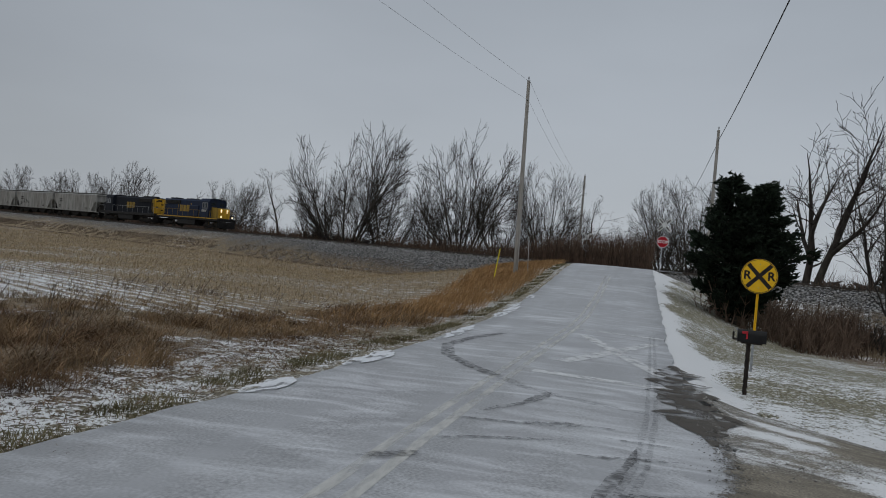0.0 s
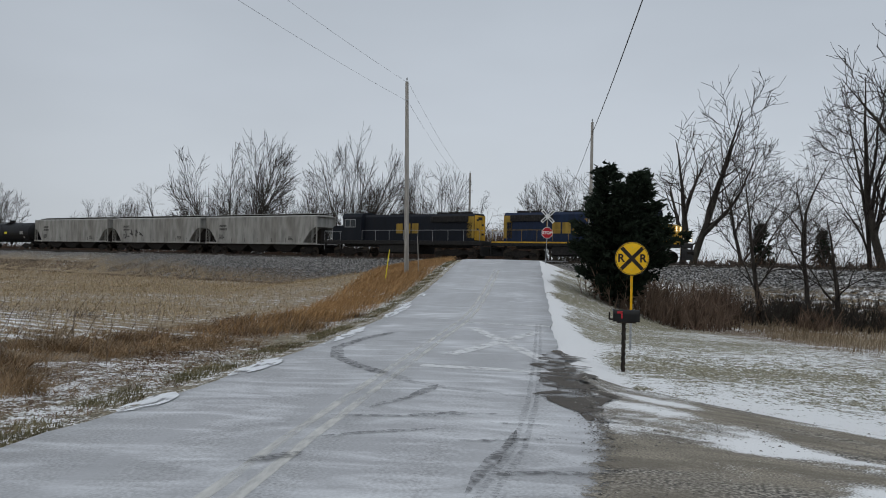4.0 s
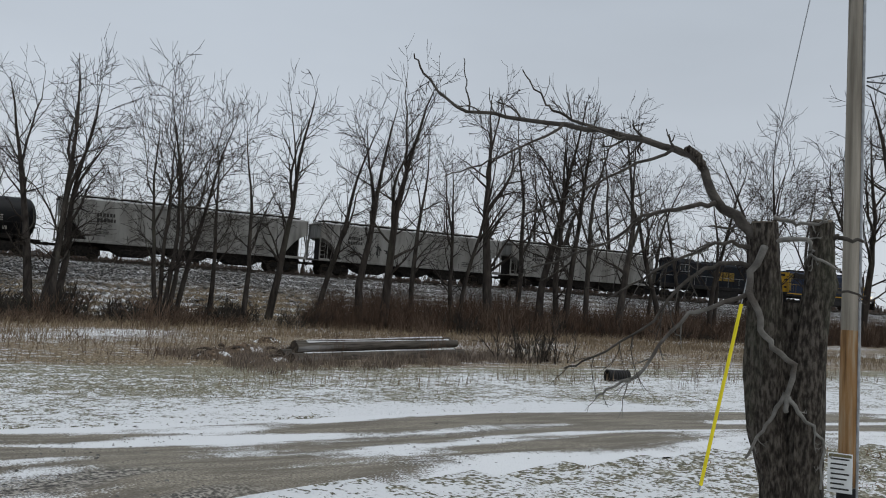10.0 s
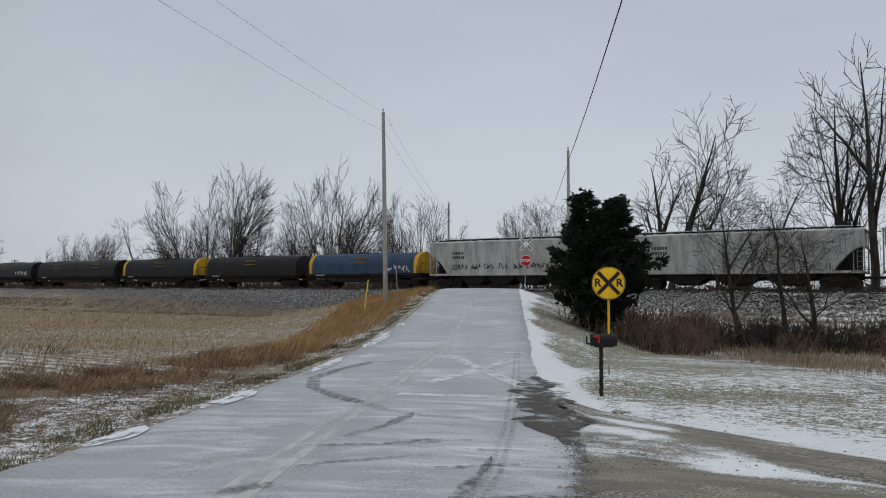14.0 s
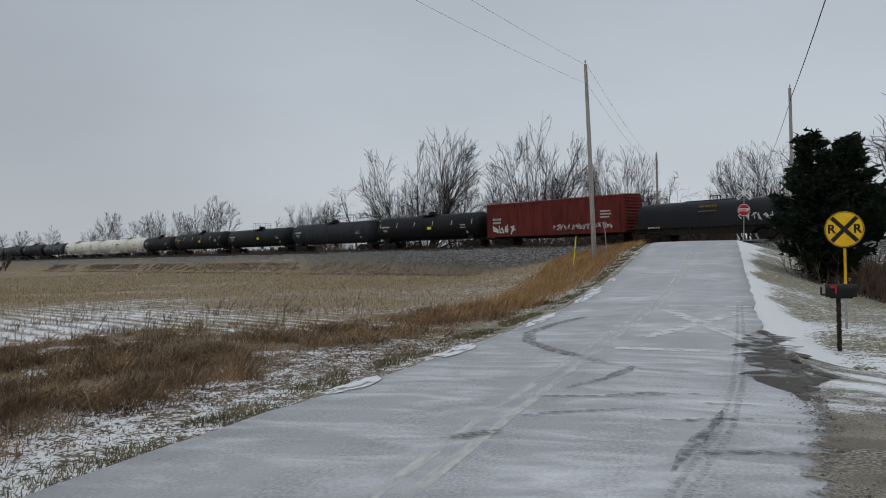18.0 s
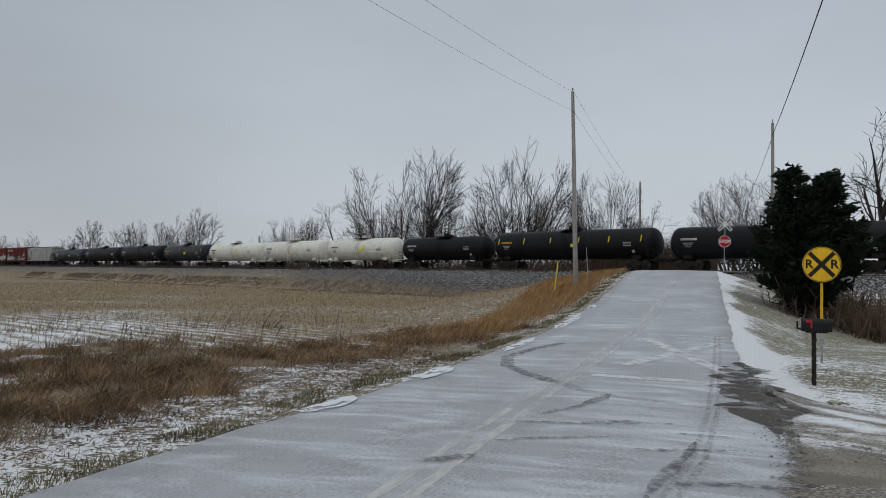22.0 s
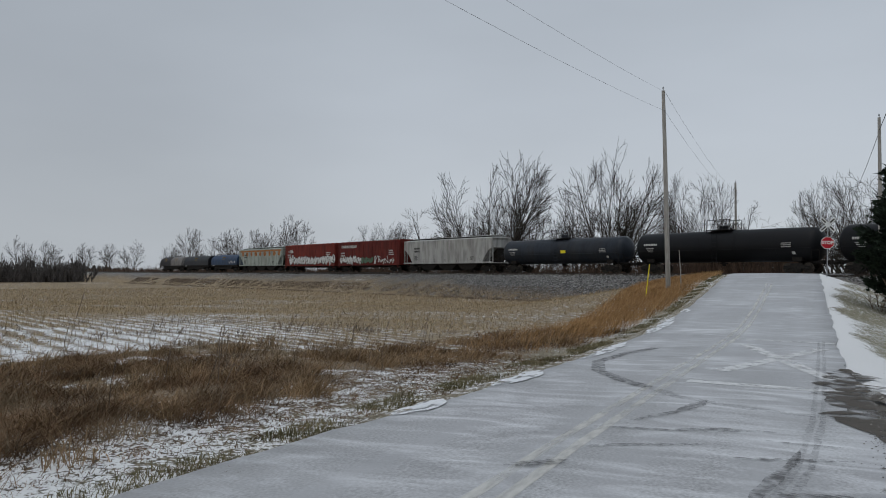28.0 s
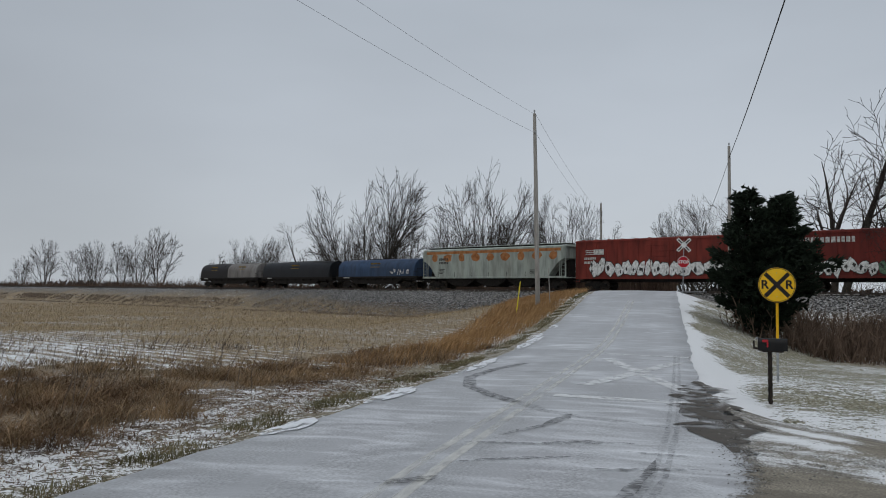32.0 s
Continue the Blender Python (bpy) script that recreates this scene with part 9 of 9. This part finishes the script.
for k, (x, y, z, L, r, turn) in enumerate(((13.9, 17.0, 0.16, 7.4, 0.17, 2), (14.0, 17.5, 0.16, 7.8, 0.16, 4), (14.3, 18.0, 0.17, 8.2, 0.18, 5), (14.2, 17.25, 0.45, 7.2, 0.15, 3), (14.6, 17.8, 0.46, 7.6, 0.15, 6), (15.2, 18.5, 0.16, 8.0, 0.16, 10), (15.4, 19.0, 0.18, 7.8, 0.17, 12), (16.2, 19.4, 0.16, 8.5, 0.16, 14))):
    log_at(x, y, z, L, r, turn, 0.0, k)


def debris(x, y, size, seed, label, mat):
    rnd = random.Random(seed)
    heap = thing("brush_heap", label, "debris")
    vs, fs = [], []
    for i in range(9):
        for j in range(24):
            a, u = 2 * math.pi * j / 24, i / 8
            w = 1 + 0.45 * noise.noise((math.cos(a) * 1.3, math.sin(a) * 1.3, seed))
            px_, py_ = 1.5 * size * w * (1 - u) * math.cos(a), 1.0 * size * w * (1 - u) * math.sin(a)
            vs.append((px_, py_, -0.12 + size * 0.55 * math.sin(u * math.pi / 2) ** 1.4 + 0.12 * size * noise.noise((px_ * 3, py_ * 3, seed))))
    for i in range(8):
        for j in range(24):
            fs.append((i * 24 + j, i * 24 + (j + 1) % 24, i * 24 + 24 + (j + 1) % 24, i * 24 + 24 + j))
    part("mound", Shape().add(vs, fs), M["mound"], heap, "mound of soil and leaves with a dusting of snow", smooth=True)
    for k in range(5):
        sh = Shape()
        a = Vector((rnd.gauss(0, size * 0.4), rnd.gauss(0, size * 0.3), rnd.uniform(0, size * 0.1)))
        b = a + Vector((rnd.gauss(0, size * 0.5), rnd.gauss(0, size * 0.5), rnd.gauss(0, size * 0.15)))
        a.z, b.z = a.z + 0.2 * size, max(b.z, 0) + 0.12 * size
        sh.tube([a, (a + b) / 2 + Vector((0, 0, 0.05)), b], [0.06 * size, 0.055 * size, 0.025 * size], 7)
        part("branch", sh, mat, heap, smooth=True)
    heap.matrix_world = pose(x, y, gz(x, y))


debris(14.2, 19.6, 0.75, 2, "dark heap of rotting branches", M["log_end"])
debris(12.6, 18.6, 0.6, 3, "low heap of broken wood", M["log_end"])
debris(13.4, 17.3, 0.5, 4, "upturned root stump beside the logs", M["log_end"])
debris(20.5, 27.0, 0.6, 5, "dark heap of rotting branches", M["log_end"])

lrs = np.random.RandomState(90)
lx, ly = lrs.uniform(11.5, 23.5, 700), lrs.uniform(14.8, 20.6, 700)
keep = (np.abs(ly - 17.9 - 0.12 * (lx - 14)) > 0.9) | (lx < 14) | (lrs.uniform(0, 1, 700) < 0.12)
tufts("dead_weeds", np.stack([lx[keep], ly[keep]], 1)[:420], 26, 0.34, 0.16, M["weed_grey"], "brown weeds grown up round the log pile", "weeds", 91, 0.45, (0.1, 0))
pipe = thing("culvert_pipe", "short black corrugated plastic pipe lying on the snow", "pipe")
prof = []
for k in range(17):
    prof.append((-0.42 + k * 0.0525, 0.235 if k % 2 else 0.215))
body = Shape().lathe_x(prof, 0, 0, 20)
body.f = body.f[:-2]
inner = Shape().lathe_x([(x, r - 0.03) for x, r in prof], 0, 0, 20)
inner.f = inner.f[:-2]
part("wall", body, M["steel_black"], pipe)
part("lining", inner, M["steel_black"], pipe)
ring = Shape()
for x in (-0.42, 0.42):
    ring.lathe_x([(x - 0.01, 0.19), (x - 0.01, 0.24), (x + 0.01, 0.24), (x + 0.01, 0.19)], 0, 0, 20)
    ring.f = ring.f[:-2]
part("rim", ring, M["steel_black"], pipe)
pipe.matrix_world = pose(19.6, 10.45, gz(19.6, 10.45) + 0.16, 0, 0, -30) @ Matrix.Diagonal((0.72, 0.72, 0.72, 1))

sap = []
for k in range(22):
    az = -41 - 30 * rnd.random()
    r = rnd.uniform(20, 38)
    x, y = ray_place(az, r)
    sap.append((x, y, rnd.uniform(0.9, 2.0), 0.35))
for az, r, h in ((-19.5, 25, 1.6), (-21, 24, 1.4), (-26, 22, 1.5), (-28.8, 21, 1.7), (-30.5, 22, 1.5), (-47.5, 26, 1.9), (-48.4, 26.5, 1.6)):
    x, y = ray_place(az, r)
    sap.append((x, y, h, 0.6))
x, y = ray_place(-55.2, 27)
bush = [(x, y, 2.1, 1.3), (x + 0.9, y - 0.4, 1.6, 1.1)]
thicket("shrub", bush, "bare dark shrub at the end of the log pile", M["bark"], 1, 26, 77, "saplings on the rough ground", 8, 0.014)
thicket("sapling", sap, "thin leafless sapling in the rough ground", M["brush"], 1, 9, 21, "saplings on the rough ground", 5, 0.012)


# ---- what moves ----
def motions():
    """The train runs from left to right along the track for the whole shot."""
    for car, mid, flip in CONSIST:
        turn = pose(0, 0, 0, 0, 0, 180 if flip else 0)
        walk(car, [(t, on_track(mid + s) @ turn) for t, s in TRAVEL])


motions()
